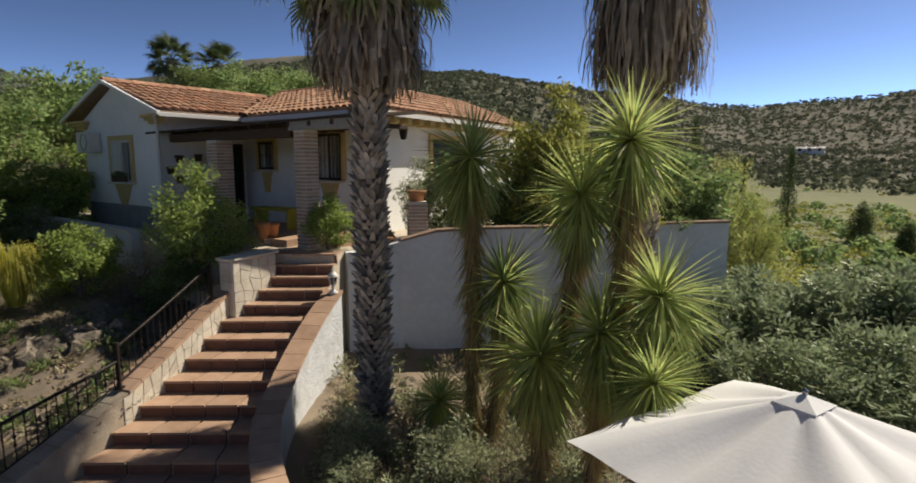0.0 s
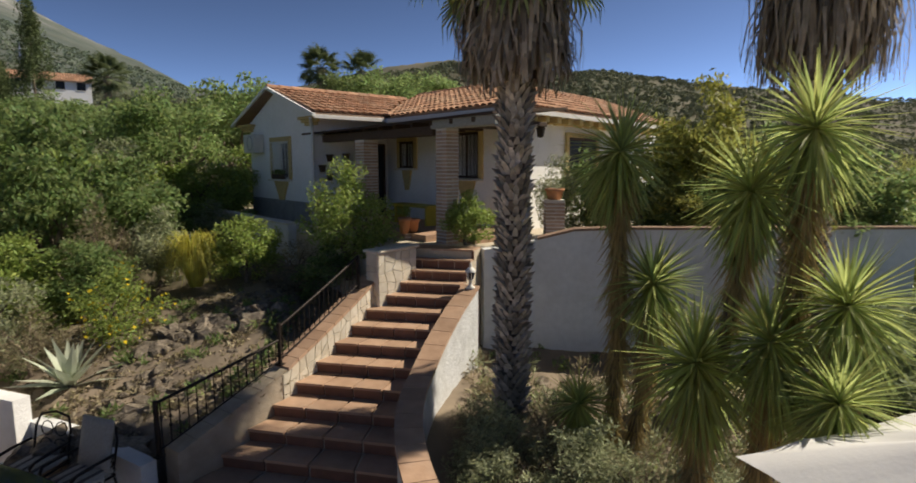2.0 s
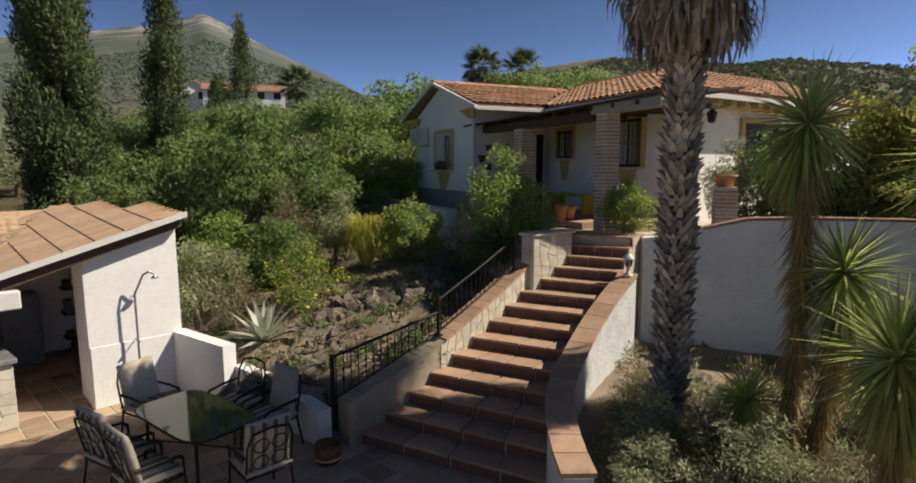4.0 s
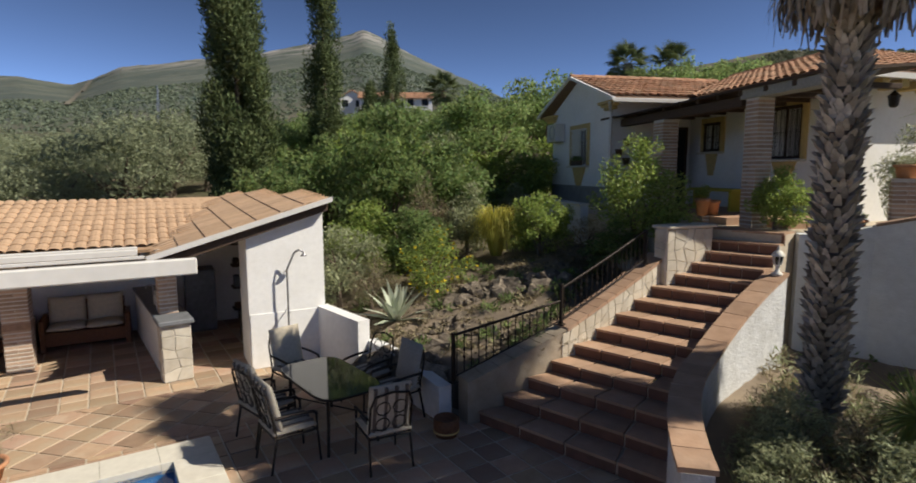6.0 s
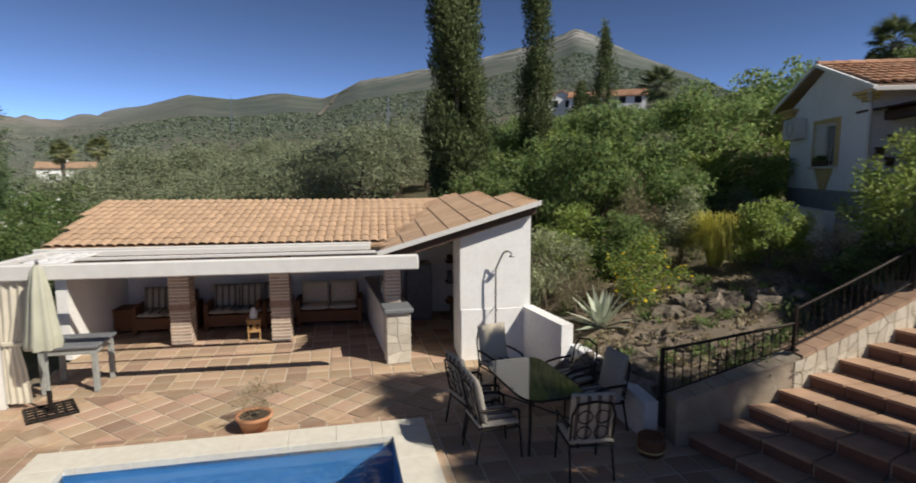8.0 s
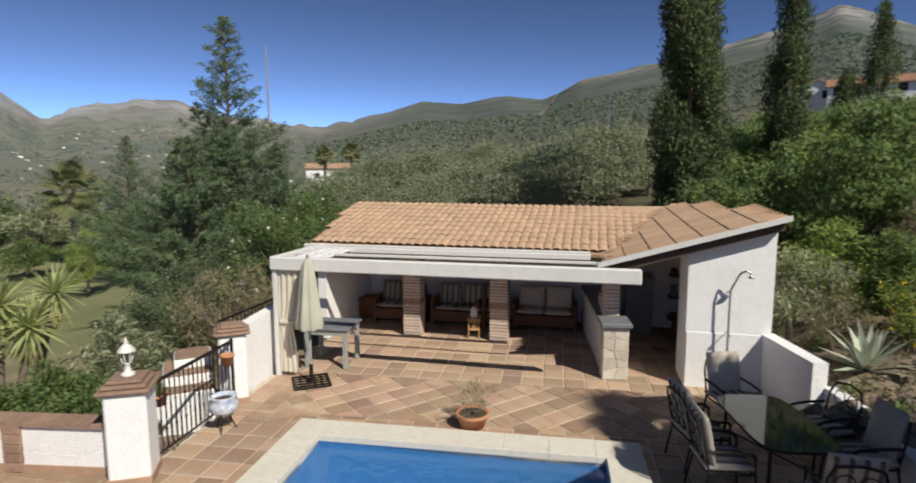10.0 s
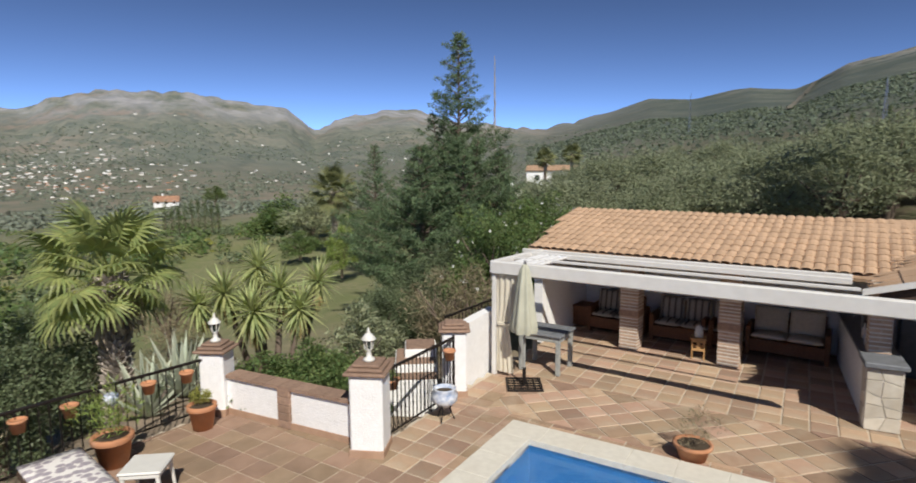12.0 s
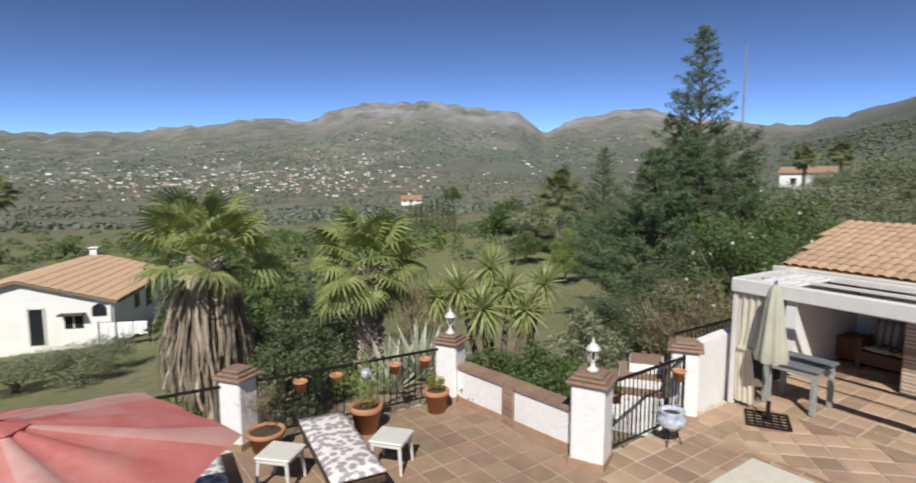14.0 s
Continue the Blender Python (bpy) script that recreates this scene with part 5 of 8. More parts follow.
def build_boundary():
    d = Vector((-.15, -.99))
    pedestal(-6.95, -3.4, 10, .46, 1.14, "white rendered gate pier with a stepped brick cap")
    pedestal(-7.45, -6.35, 12, .4, 1.02, "white rendered corner pier with a stepped brick cap")
    pedestal(-4.15, -7.6, 18, .38, 1.02, "white rendered fence pier with a stepped brick cap")
    pedestal(-9.25, -2.9, 18, .42, 1.14, "white rendered gate pier beside the pergola")
    lantern(pose(-6.95, -3.4, 1.284))
    lantern(pose(-7.45, -6.35, 1.164))
    # low wall between the first two piers
    w = thing("boundary_wall", "low white rendered wall with a brick top and a brick pilaster", "wall", kind="structure")
    a, b = Vector((-7.02, -3.65)), Vector((-7.42, -6.15))
    g, _ = wall_run([a, b], .2, [-.25, -.25], [.6, .6], -1)
    part("body", g, STUCCO_ROUGH, w)
    cap_tiles(w, [a, b], .2, [.6, .6], 9, -1, .05, "cap_brick", BRICK_CAP, .05)
    m = a.lerp(b, .52)
    for k in range(5):
        part("pilaster_brick", Geo().box(-.12, -.03, k * .122, .12, .05, k * .122 + .116, .008), BRICK_CAP, w, "", basis(m.x, m.y, 0, b.x - a.x, b.y - a.y) @ pose(0, 0, 0))
    part("skirting", wall_run([a + Vector((.002, 0)), b + Vector((.002, 0))], .02, [-.01, -.01], [.09, .09], 1)[0], TREAD, w)
    # wall from the gate to the pergola
    w = thing("boundary_wall", "short white rendered wall beside the pergola", "wall", kind="structure")
    g, _ = wall_run([Vector((-9.4, -2.85)), Vector((-10.4, -2.62)), Vector((-10.85, -2.5))], .2, [-.25] * 3, [1.12, 1.16, 1.18], 1)
    part("body", g, STUCCO_ROUGH, w)

    def iron_fence(name, label, p, q, h, gap, cat, base=0.0, knobs=False):
        p, q = Vector(p), Vector(q)
        ln = (q - p).length
        t = thing(name, label, cat, basis(p.x, p.y, base, q.x - p.x, q.y - p.y))
        part("top_rail", Geo().box(0, -.02, h - .03, ln, .02, h + .01, .006), IRON, t)
        part("bottom_rail", Geo().box(0, -.012, .08, ln, .012, .105, .004), IRON, t)
        for i in range(int(ln / gap) + 1):
            x = min(ln, i * gap)
            g = Geo().box(x - .007, -.007, .0 if i % 12 == 0 else .1, x + .007, .007, h)
            if knobs and i % 2:
                for zc in (.35, .7):
                    g.lathe([(.007, -.025), (.02, 0), (.007, .025)], 6, pose(x, 0, zc))
            part("baluster", g, IRON, t)
        return t
    iron_fence("terrace_fence", "black iron fence with hanging terracotta pots along the terrace edge", (-7.25, -6.45), (-4.35, -7.52), .92, .115, "fence")
    iron_fence("terrace_fence", "black iron fence behind the red parasol", (-3.95, -7.68), (-.6, -8.9), .92, .115, "fence")
    g = iron_fence("garden_gate", "closed black iron garden gate between white piers", (-7.2, -3.3), (-9.05, -2.85), 1.06, .1, "gate", 0.0, True)
    part("gate_stile", Geo().box(-.02, -.02, .02, .02, .02, 1.1, .004), IRON, g)
    part("gate_stile", Geo().box(1.88, -.02, .02, 1.92, .02, 1.1, .004), IRON, g)
    iron_fence("far_fence", "black iron fence on the slope beyond the gate", (-10.54, -3.5), (-12.9, -2.8), 1.3, .13, "fence", -.3)
    # white steps beyond the gate
    st = thing("garden_steps", "white-edged terracotta steps beyond the gate", "steps", basis(-9.98, -3.78, 0, -.93, -.37))
    for x0, y1, z in ((-.95, .68, .25), (-.62, .5, .42), (-.3, .32, .6)):
        part("step", Geo().box(x0, -.26 - z * .02, z - .33 if z > .3 else -1.0, .3 + z * .02, y1, z - .03, .012), STUCCO, st)
        part("step_top", Geo().box(x0 + .02, -.25, z - .028, .29, y1 - .02, z, .008), BRICK_CAP, st)
    # low white wall by the shower and dining table
    w = thing("shower_wall", "low white rendered screen wall beside the shower", "wall", kind="structure")
    a = (S @ Vector((8.3, 1.1, 0))).to_2d()
    g, _ = wall_run([a, Vector((-7.42, 5.66))], .22, [-.25, -.25], [1.0, .98], 1)
    part("body", g, STUCCO_ROUGH, w)
    w = thing("bed_wall", "low weathered white wall holding back the rockery", "wall", kind="structure")
    g, _ = wall_run([Vector((-7.45, 5.86)), Vector((-6.6, 5.72)), Vector((-5.9, 5.55)), Vector((-5.28, 5.4))], .2, [-.25] * 4, [.62, .6, .55, .5], 1)
    part("body", g, STUCCO_OLD, w)


build_ground()
build_deck()
build_pool()
build_stairs()
build_stair_walls()
build_railing()
build_terrace()
build_house()
build_pool_house()
build_pergola()
build_boundary()


# ---- foliage ----
def clumps_round(n, seed, rx=1.0, rz=1.0, z=1.0, r=0.42, low=-0.6):
    """Uneven clumps over an ellipsoid about (0, 0, z)."""
    rng = random.Random(seed)
    out = [(0, 0, z, rx * .6, rx * .6, rz * .6)]
    for _ in range(n):
        while True:
            d = Vector((rng.gauss(0, 1), rng.gauss(0, 1), rng.gauss(0, 1))).normalized()
            if d.z > low:
                break
        q = rng.uniform(.5, 1.0)
        s = r * rng.uniform(.6, 1.25)
        out.append((d.x * rx * q, d.y * rx * q, z + d.z * rz * q, rx * s, rx * s, rz * s * .85))
    return out


def limbs(n, h, spread, r, seed, base=0.0):
    """A forked, tapered trunk with limbs."""
    rng = random.Random(seed)
    g = Geo()
    fork = h * rng.uniform(.25, .4)
    g.cyl((0, 0, base), (rng.uniform(-.1, .1) * h * .3, rng.uniform(-.1, .1) * h * .3, fork), r, r * .75, 8)
    for i in range(n):
        a = 2 * math.pi * i / n + rng.uniform(-.4, .4)
        e = Vector((math.cos(a) * spread, math.sin(a) * spread, h * rng.uniform(.75, 1.0)))
        m = Vector((e.x * .4, e.y * .4, fork + (e.z - fork) * .5))
        g.cyl((0, 0, fork * .85), m, r * .55, r * .38, 6)
        g.cyl(m, e, r * .38, r * .1, 6)
        g.cyl(m, m + Vector((e.y * .4, -e.x * .4, (e.z - fork) * .35)), r * .3, r * .08, 5)
    return g


DATA = {}


def kept(key, make):
    if key not in DATA:
        DATA[key] = make()
    return DATA[key]


def plant(name, label, cat, x, y, z, sx, sz, kind, variant=0, group="", rot=None):
    """A shrub or tree of a kind; unit size: radius about 1, height about 2."""
    rot = random.uniform(0, 360) if rot is None else rot
    t = thing(name, label, cat, pose(x, y, z, 0, 0, rot) @ Matrix.Diagonal((sx, sx, sz, 1)), group)
    mtl, n, size, nc, kw = KINDS[kind]
    n, size = int(n * .84), size * 1.08
    trunk = kept((kind, variant, "t"), lambda: limbs(5, 1.5, .6, .07 if kind not in ("olive", "tree") else .1, variant + 3).data("trunk", BARK))
    crown = kept((kind, variant, "c"), lambda: leaf_cloud("crown", mtl, clumps_round(nc, variant * 7 + 1, **kw), n, size, seed=variant + 11, **LEAFKW.get(kind, {})))
    part("trunk", trunk, None, t)
    part("crown", crown, None, t)
    if kind == "hedge":
        f = kept((kind, variant, "f"), lambda: leaf_cloud("flowers", WHITE_FLOWER, clumps_round(nc, variant * 7 + 1, **kw), 90, .075, .9, seed=6, shell=.05))
        tagged(part("blossom", f, None, t, "small white flowers"), kind="stuff")
    if kind == "flowering":
        f = kept((kind, variant, "f"), lambda: leaf_cloud("flowers", FLOWER, clumps_round(nc, variant * 7 + 1, **kw), 160, .09, .9, seed=5, shell=.05))
        tagged(part("blossom", f, None, t, "small yellow flowers"), kind="stuff")
    return t


KINDS = {
    "bright": (LEAF_BRIGHT, 7000, .098, 30, dict(low=-.97, z=1.0, r=.34)),
    "airy": (LEAF_BRIGHT, 9500, .07, 40, dict(low=-.97, z=1.15, r=.3)),
    "laurel": (LEAF_MID, 13000, .074, 60, dict(low=-.97, z=1.0, r=.26)),
    "mid": (LEAF_MID, 6500, .098, 36, dict(low=-.97, z=1.05, r=.32)),
    "dark": (LEAF_DARK, 6500, .098, 36, dict(low=-.97, z=1.1, r=.32)),
    "yellow": (LEAF_YELLOW, 7000, .095, 34, dict(low=-.97, z=1.0, r=.33)),
    "grey": (LEAF_GREY, 5000, .11, 30, dict(low=-.97, z=.9, r=.34)),
    "oleander": (LEAF_OLEANDER, 9000, .115, 44, dict(low=-.97, z=.9, r=.32)),
    "flowering": (LEAF_BRIGHT, 5000, .075, 30, dict(low=-.97, z=.9, r=.33)),
    "dry": (LEAF_DRYSHRUB, 4000, .11, 28, dict(low=-.97, z=.8, r=.34)),
    "tree": (LEAF_TREE, 11000, .066, 60, dict(z=1.25, rz=.8, r=.27)),
    "darktree": (LEAF_DARK, 9000, .07, 60, dict(z=1.15, rz=.9, r=.27)),
    "olive": (LEAF_OLIVE, 6500, .075, 40, dict(z=1.2, rz=.75, r=.36)),
    "hedge": (LEAF_MID, 13000, .058, 60, dict(low=-.97, z=1.0, r=.26)),
    "roundbush": (LEAF_BRIGHT, 12000, .06, 60, dict(low=-.97, z=1.0, r=.22)),
    "evergreen": (LEAF_EVERGREEN, 20000, .047, 60, dict(low=-.97, z=1.0, r=.27)),
    "fern": (LEAF_BRIGHT, 5500, .19, 30, dict(z=1.0, r=.36)),
    "bamboo": (LEAF_BAMBOO, 11000, .1, 60, dict(low=-.97, z=1.0, r=.3)),
    "grass": (LEAF_BAMBOO, 2600, .9, 1, dict(z=.55, rx=.55, rz=.5, r=.2)),
}
LEAFKW = {"oleander": dict(aspect=.26, upright=.8), "dry": dict(aspect=.12, upright=.7), "olive": dict(aspect=.3), "fern": dict(aspect=.16, upright=1.2),
          "grey": dict(aspect=.25), "laurel": dict(aspect=.45), "bamboo": dict(aspect=.16, droop=.2), "grass": dict(aspect=.04, upright=1.4), "airy": dict(aspect=.4)}


def at_az(az, r):
    p = polar(az, r)
    return p.x, p.y


# ---- palms, yuccas, agaves ----
def palm_trunk_meshes(r, h, seed):
    rng = random.Random(seed)
    core = Geo()
    n = 14
    rows = 12
    vs = []
    for k in range(rows + 1):
        rr = r * (.86 + .05 * math.sin(k * 2.1)) * (1.25 if k == 0 else 1.0)
        vs += [(rr * math.cos(2 * math.pi * i / n), rr * math.sin(2 * math.pi * i / n), h * k / rows) for i in range(n)]
    core.add(vs, [(k * n + i, k * n + (i + 1) % n, (k + 1) * n + (i + 1) % n, (k + 1) * n + i) for k in range(rows) for i in range(n)], None, True)
    sc = Geo()
    dz = .068
    k = 0
    z = .1
    while z < h - .05:
        m = 11
        for i in range(m):
            a = 2 * math.pi * (i + .5 * (k % 2)) / m + rng.uniform(-.08, .08)
            w = 2 * math.pi * r / m * rng.uniform(.42, .55)
            out = rng.uniform(.04, .13)
            l = rng.uniform(.09, .18)
            R = pose(0, 0, z + rng.uniform(-.02, .02), 0, 0, math.degrees(a))
            vs = [(r * .9, -w, 0), (r * .9, w, 0), (r + out * .5, w * .8, l * .55), (r + out, w * .25, l), (r + out, -w * .25, l), (r + out * .5, -w * .8, l * .55),
                  (r * .9, 0, l * .8)]
            sc.add(vs, [(0, 1, 2, 5), (5, 2, 3, 4), (4, 3, 6), (3, 2, 6), (2, 1, 6), (5, 4, 6), (0, 5, 6)], R)
        z += dz
        k += 1
    return core.data("trunk", BARK), sc.data("leaf_bases", PALM_BARK)


def skirt_mesh(r0, r1, z0, z1, n, seed):
    """Hanging dead fronds: ragged strips round the trunk from z1 down to z0."""
    rng = random.Random(seed)
    vs, fs = [], []
    for i in range(n):
        a = rng.uniform(0, 2 * math.pi)
        top = rng.uniform(z0 + (z1 - z0) * .3, z1)
        ln = rng.uniform(.5, 1.3) * (z1 - z0) * .5
        bot = max(z0 + rng.uniform(-.12, .3), top - ln)
        rr = rng.uniform(r0, r1)
        t = (top - z0) / (z1 - z0)
        w = rng.uniform(.015, .045)
        pts = []
        for j in range(4):
            u = j / 3
            z = top + (bot - top) * u
            rad = rr * (.55 + .45 * math.sin(min(1, u * 1.3) * math.pi / 2)) * (1 + .06 * math.sin(i + j))
            da = .06 * math.sin(i * 1.7 + j * 1.3)
            pts.append((rad, a + da, z, w * (1.2 - .8 * u)))
        o = len(vs)
        for rad, aa, z, ww in pts:
            c, s = math.cos(aa), math.sin(aa)
            vs += [(rad * c - ww * s, rad * s + ww * c, z), (rad * c + ww * s, rad * s - ww * c, z)]
        fs += [(o + 2 * j, o + 2 * j + 1, o + 2 * j + 3, o + 2 * j + 2) for j in range(3)]
    return raw("skirt", vs, fs, SKIRT)


def fan_leaf(seed, blade=.62, stalk=.75, material=None):
    """One fan palm frond along +x: stalk, then a pleated fan of drooping fingers."""
    rng = random.Random(seed)
    g = Geo()
    g.cyl((0, 0, 0), (stalk, 0, 0), .018, .01, 5)
    n = 26
    for i in range(n):
        a = radians(-125 + 250 * i / (n - 1))
        l = blade * (1.0 - .25 * abs(i / (n - 1) * 2 - 1)) * rng.uniform(.9, 1.05)
        w = .03
        d = Vector((math.cos(a), math.sin(a), 0))
        s = Vector((-d.y, d.x, 0))
        b = Vector((stalk, 0, 0))
        m1, m2, e = b + d * l * .45 + Vector((0, 0, .03)), b + d * l * .8 - Vector((0, 0, .03)), b + d * l - Vector((0, 0, .16 * rng.uniform(.6, 1.6)))
        g.add([b, m1 + s * w, m1 - s * w, m2 + s * w * .6, m2 - s * w * .6, e, m1 + Vector((0, 0, .015))], [(0, 6, 1), (0, 2, 6), (6, 2, 4, 3), (6, 3, 1), (3, 4, 5)])
    return g.data("frond", material or FAN)


def fan_palm(x, y, z, h, r, label, crown_r, n_fronds, skirt=None, seed=1, low=-50, leaf=None):
    t = thing("fan_palm", label, "palm tree", pose(x, y, z, 0, 0, seed * 40))
    core, sc = palm_trunk_meshes(r, h, seed)
    part("trunk", core, None, t)
    part("bark", sc, None, t, "grey-brown diamond-shaped leaf bases")
    if skirt:
        part("skirt", skirt_mesh(skirt[0], skirt[1], skirt[2], skirt[3], skirt[4], seed), None, t, "hanging skirt of dry brown fronds")
    data = [kept(("fan", k, leaf), lambda k=k: fan_leaf(k, material=leaf)) for k in range(3)]
    rng = random.Random(seed)
    for i in range(n_fronds):
        az = i * 137.5 + rng.uniform(-15, 15)
        el = 78 - (78 - low) * (i / n_fronds) ** .9 + rng.uniform(-8, 8)
        s = crown_r / 1.37 * rng.uniform(.88, 1.08)
        m = pose(0, 0, h, 0, 0, az) @ pose(0, 0, 0, 0, -el, 0) @ pose(0, 0, 0, rng.uniform(-25, 25), 0, 0) @ Matrix.Diagonal((s, s, s, 1))
        part("frond", data[i % 3], None, t, "", m)
    return t


def rosette(n, l, w, material, name, low=-55, high=88, seed=1, bend=.25):
    """A head of stiff sword leaves, folded along the middle."""
    rng = random.Random(seed)
    g = Geo()
    for i in range(n):
        az = i * 137.508
        u = (i + .5) / n
        el = high + (low - high) * u ** .8 + rng.uniform(-6, 6)
        ln = l * rng.uniform(.8, 1.08)
        m = pose(0, 0, .08 * (1 - u), 0, 0, az) @ pose(0, 0, 0, 0, -el, 0) @ pose(0, 0, 0, rng.uniform(-12, 12), 0, 0)
        dz = -bend * ln * (.5 + u)
        vs = [(0.02, -w * .4, 0), (.02, w * .4, 0), (ln * .45, -w * .5, dz * .15 + .008), (ln * .45, 0, dz * .15 - .008), (ln * .45, w * .5, dz * .15 + .008), (ln, 0, dz * .5), (0.02, 0, -.01)]
        g.add(vs, [(0, 6, 3, 2), (6, 1, 4, 3), (2, 3, 5), (3, 4, 5)], m)
    me = bpy.data.meshes.new(name)
    me.from_pydata(g.v, [], g.f)
    me.materials.append(material)
    return me


def build_yuccas():
    heads = [kept(("yucca", k), lambda k=k: rosette(260, .92, .043, YUCCA, "leaf_rosette", seed=k, low=-80, bend=1.05)) for k in range(3)]
    dry = kept(("yuccadry",), lambda: rosette(120, .9, .046, DRY_LEAF, "dry_leaves", low=-89, high=-42, seed=9, bend=.35))
    droop = kept(("yuccadroop",), lambda: rosette(130, 1.0, .045, YUCCA, "hanging_leaves", low=-88, high=-15, seed=31, bend=.6))
    pale = [kept(("yuccapale", k), lambda k=k: rosette(120, 1.0, .085, YUCCA_PALE, "leaf_rosette", seed=k + 20, low=-60, bend=.7)) for k in range(3)]

    def yucca(label, base, stems, heads=heads):
        """Stems from a foot (offset from the base) to a head, each with a rosette; skirt: how far dry leaves hang down the stem."""
        t = thing("yucca", label, "yucca plant", pose(*base))
        b = Vector(base)
        for j, (head, size, foot, skirt) in enumerate(stems):
            p = Vector(head) - b
            f = Vector((foot[0], foot[1], -.15))
            mid = f.lerp(p, .5) + Vector((.06, .04, 0))
            part("stem", Geo().cyl(f, mid, .08, .065, 9).cyl(mid, p, .065, .055, 9), BARK, t)
            m = Matrix.Translation(p) @ pose(0, 0, 0, random.uniform(-12, 12), random.uniform(-12, 12), random.uniform(0, 360)) @ Matrix.Diagonal((size, size, size, 1))
            part("leaf_rosette", heads[j % 3], None, t, "", m)
            if skirt > .2:
                part("hanging_leaves", droop, None, t, "older green leaves drooping below the head", m @ pose(0, 0, -.16))
            n = int(skirt * (p - f).length / .24)
            for q in range(n):
                u = .06 + skirt * q / max(1, n)
                at = p.lerp(mid, u * 2) if u < .5 else mid.lerp(f, u * 2 - 1)
                s2 = size * (.8 - .3 * q / max(1, n)) * random.uniform(.9, 1.1)
                part("dry_leaves", dry, None, t, "hanging dry straw-coloured leaves", Matrix.Translation(at) @ pose(0, 0, 0, 0, 0, random.uniform(0, 360)) @ Matrix.Diagonal((s2, s2, s2 * 1.1, 1)))
    yucca("tall yucca with a shaggy dry stem beside the palm", (.1, 7.45, .25), [((.09, 7.52, 4.12), .84, (0, 0), .95), ((.54, 7.39, 2.5), .78, (.22, -.05), .9)])
    yucca("tall leaning yucca with sunlit yellow-green heads", (1.1, 6.0, 0), [((1.66, 5.84, 4.28), .76, (.35, .0), .45), ((1.2, 5.94, 3.72), .72, (-.35, .1), .3)])
    yucca("clump of low yuccas with broad green heads", (1.1, 5.55, -.1), [((.8, 5.84, 2.05), .84, (-.3, .2), .6), ((1.4, 5.7, 2.35), .78, (.1, .1), .6), ((1.96, 5.62, 2.74), .74, (.6, .1), .5), ((1.7, 5.0, 2.1), .6, (.5, -.2), .4)])
    yucca("small dark yucca in the shade of the palm", (-.31, 7.22, .3), [((-.31, 7.22, .95), .6, (0, 0), 0)])
    # bright yuccas beyond the boundary wall
    stems = []
    for az, el, r, size, foot in ((126.5, -9.0, 12.4, .66, (0, 0)), (129.5, -11.2, 12.0, .66, (-.4, -.5)), (124.5, -11.2, 12.0, .68, (.2, .3)), (121.0, -10.6, 12.6, .62, (.3, .7)),
                                  (127.0, -13.2, 11.6, .7, (0, -.1)), (122.8, -13.2, 11.8, .66, (.1, .4)), (131.8, -12.0, 12.2, .6, (-.6, -.8))):
        stems.append((polar(az, r, 3.85 + r * math.tan(radians(el))), size, foot, .15))
    yucca("group of pale green yuccas beyond the low wall", (*at_az(126, 12.2), -.9), stems, pale)


def agave(x, y, z, s, label, n=26, width=.19, bend=.3):
    t = thing("agave", label, "agave plant", pose(x, y, z))
    part("leaf_rosette", rosette(n, s, s * width, LEAF_AGAVE, "leaf_rosette", low=12, high=82, seed=4, bend=bend), None, t)


def conifer(x, y, z, h, r, label, seed=1, n=15000, fork=()):
    """A ragged conifer: tapered trunk and side stems, rising boughs that carry drooping needle sprays."""
    t = thing("conifer", label, "conifer tree", pose(x, y, z))
    tr = Geo().cyl((0, 0, 0), (0, 0, h * .97), r * .055, .02, 8)
    rng = random.Random(seed)
    cl = []
    bo = Geo()

    def spire(b, e, rad, count):
        for i in range(count):
            u = (i + rng.random()) / count
            f = b.lerp(e, .06 + .94 * u)
            a = i * 2.4 + rng.uniform(-.6, .6)
            ln = (rad * (1 - u) ** 1.0 * rng.choice((.35, .55, .7, .85, 1.0, 1.25)) + .16) * rng.uniform(.85, 1.1)
            tip = f + Vector((math.cos(a) * ln, math.sin(a) * ln, ln * rng.uniform(.3, .8)))
            bo.cyl(f, tip, .028, .006, 5)
            m = max(2, int(ln / .3))
            for q in range(m):
                p = f.lerp(tip, .3 + .7 * (q + 1) / m)
                s = (.17 + .09 * ln * (1 - .55 * q / m)) * rng.uniform(.7, 1.2)
                cl.append((p.x + rng.uniform(-.1, .1), p.y + rng.uniform(-.1, .1), p.z - s * .25, s, s, s * .62))
    spire(Vector((0, 0, h * .03)), Vector((0, 0, h)), r, 170)
    for fa, fr, fh in fork:      # side stems that stand up beside the leader
        e = Vector((math.cos(radians(fa)) * fr, math.sin(radians(fa)) * fr, fh))
        tr.cyl((0, 0, fh * .12), e, r * .03, .015, 6)
        spire(Vector((e.x * .3, e.y * .3, fh * .25)), e, r * .42, 55)
    part("trunk", tr, BARK, t)
    tagged(part("bough", bo, BARK, t), kind="stuff")
    part("foliage", leaf_cloud("foliage", LEAF_SPRUCE, cl, int(n * 1.5), .15, .17, seed, shell=.6, upright=.7), None, t)


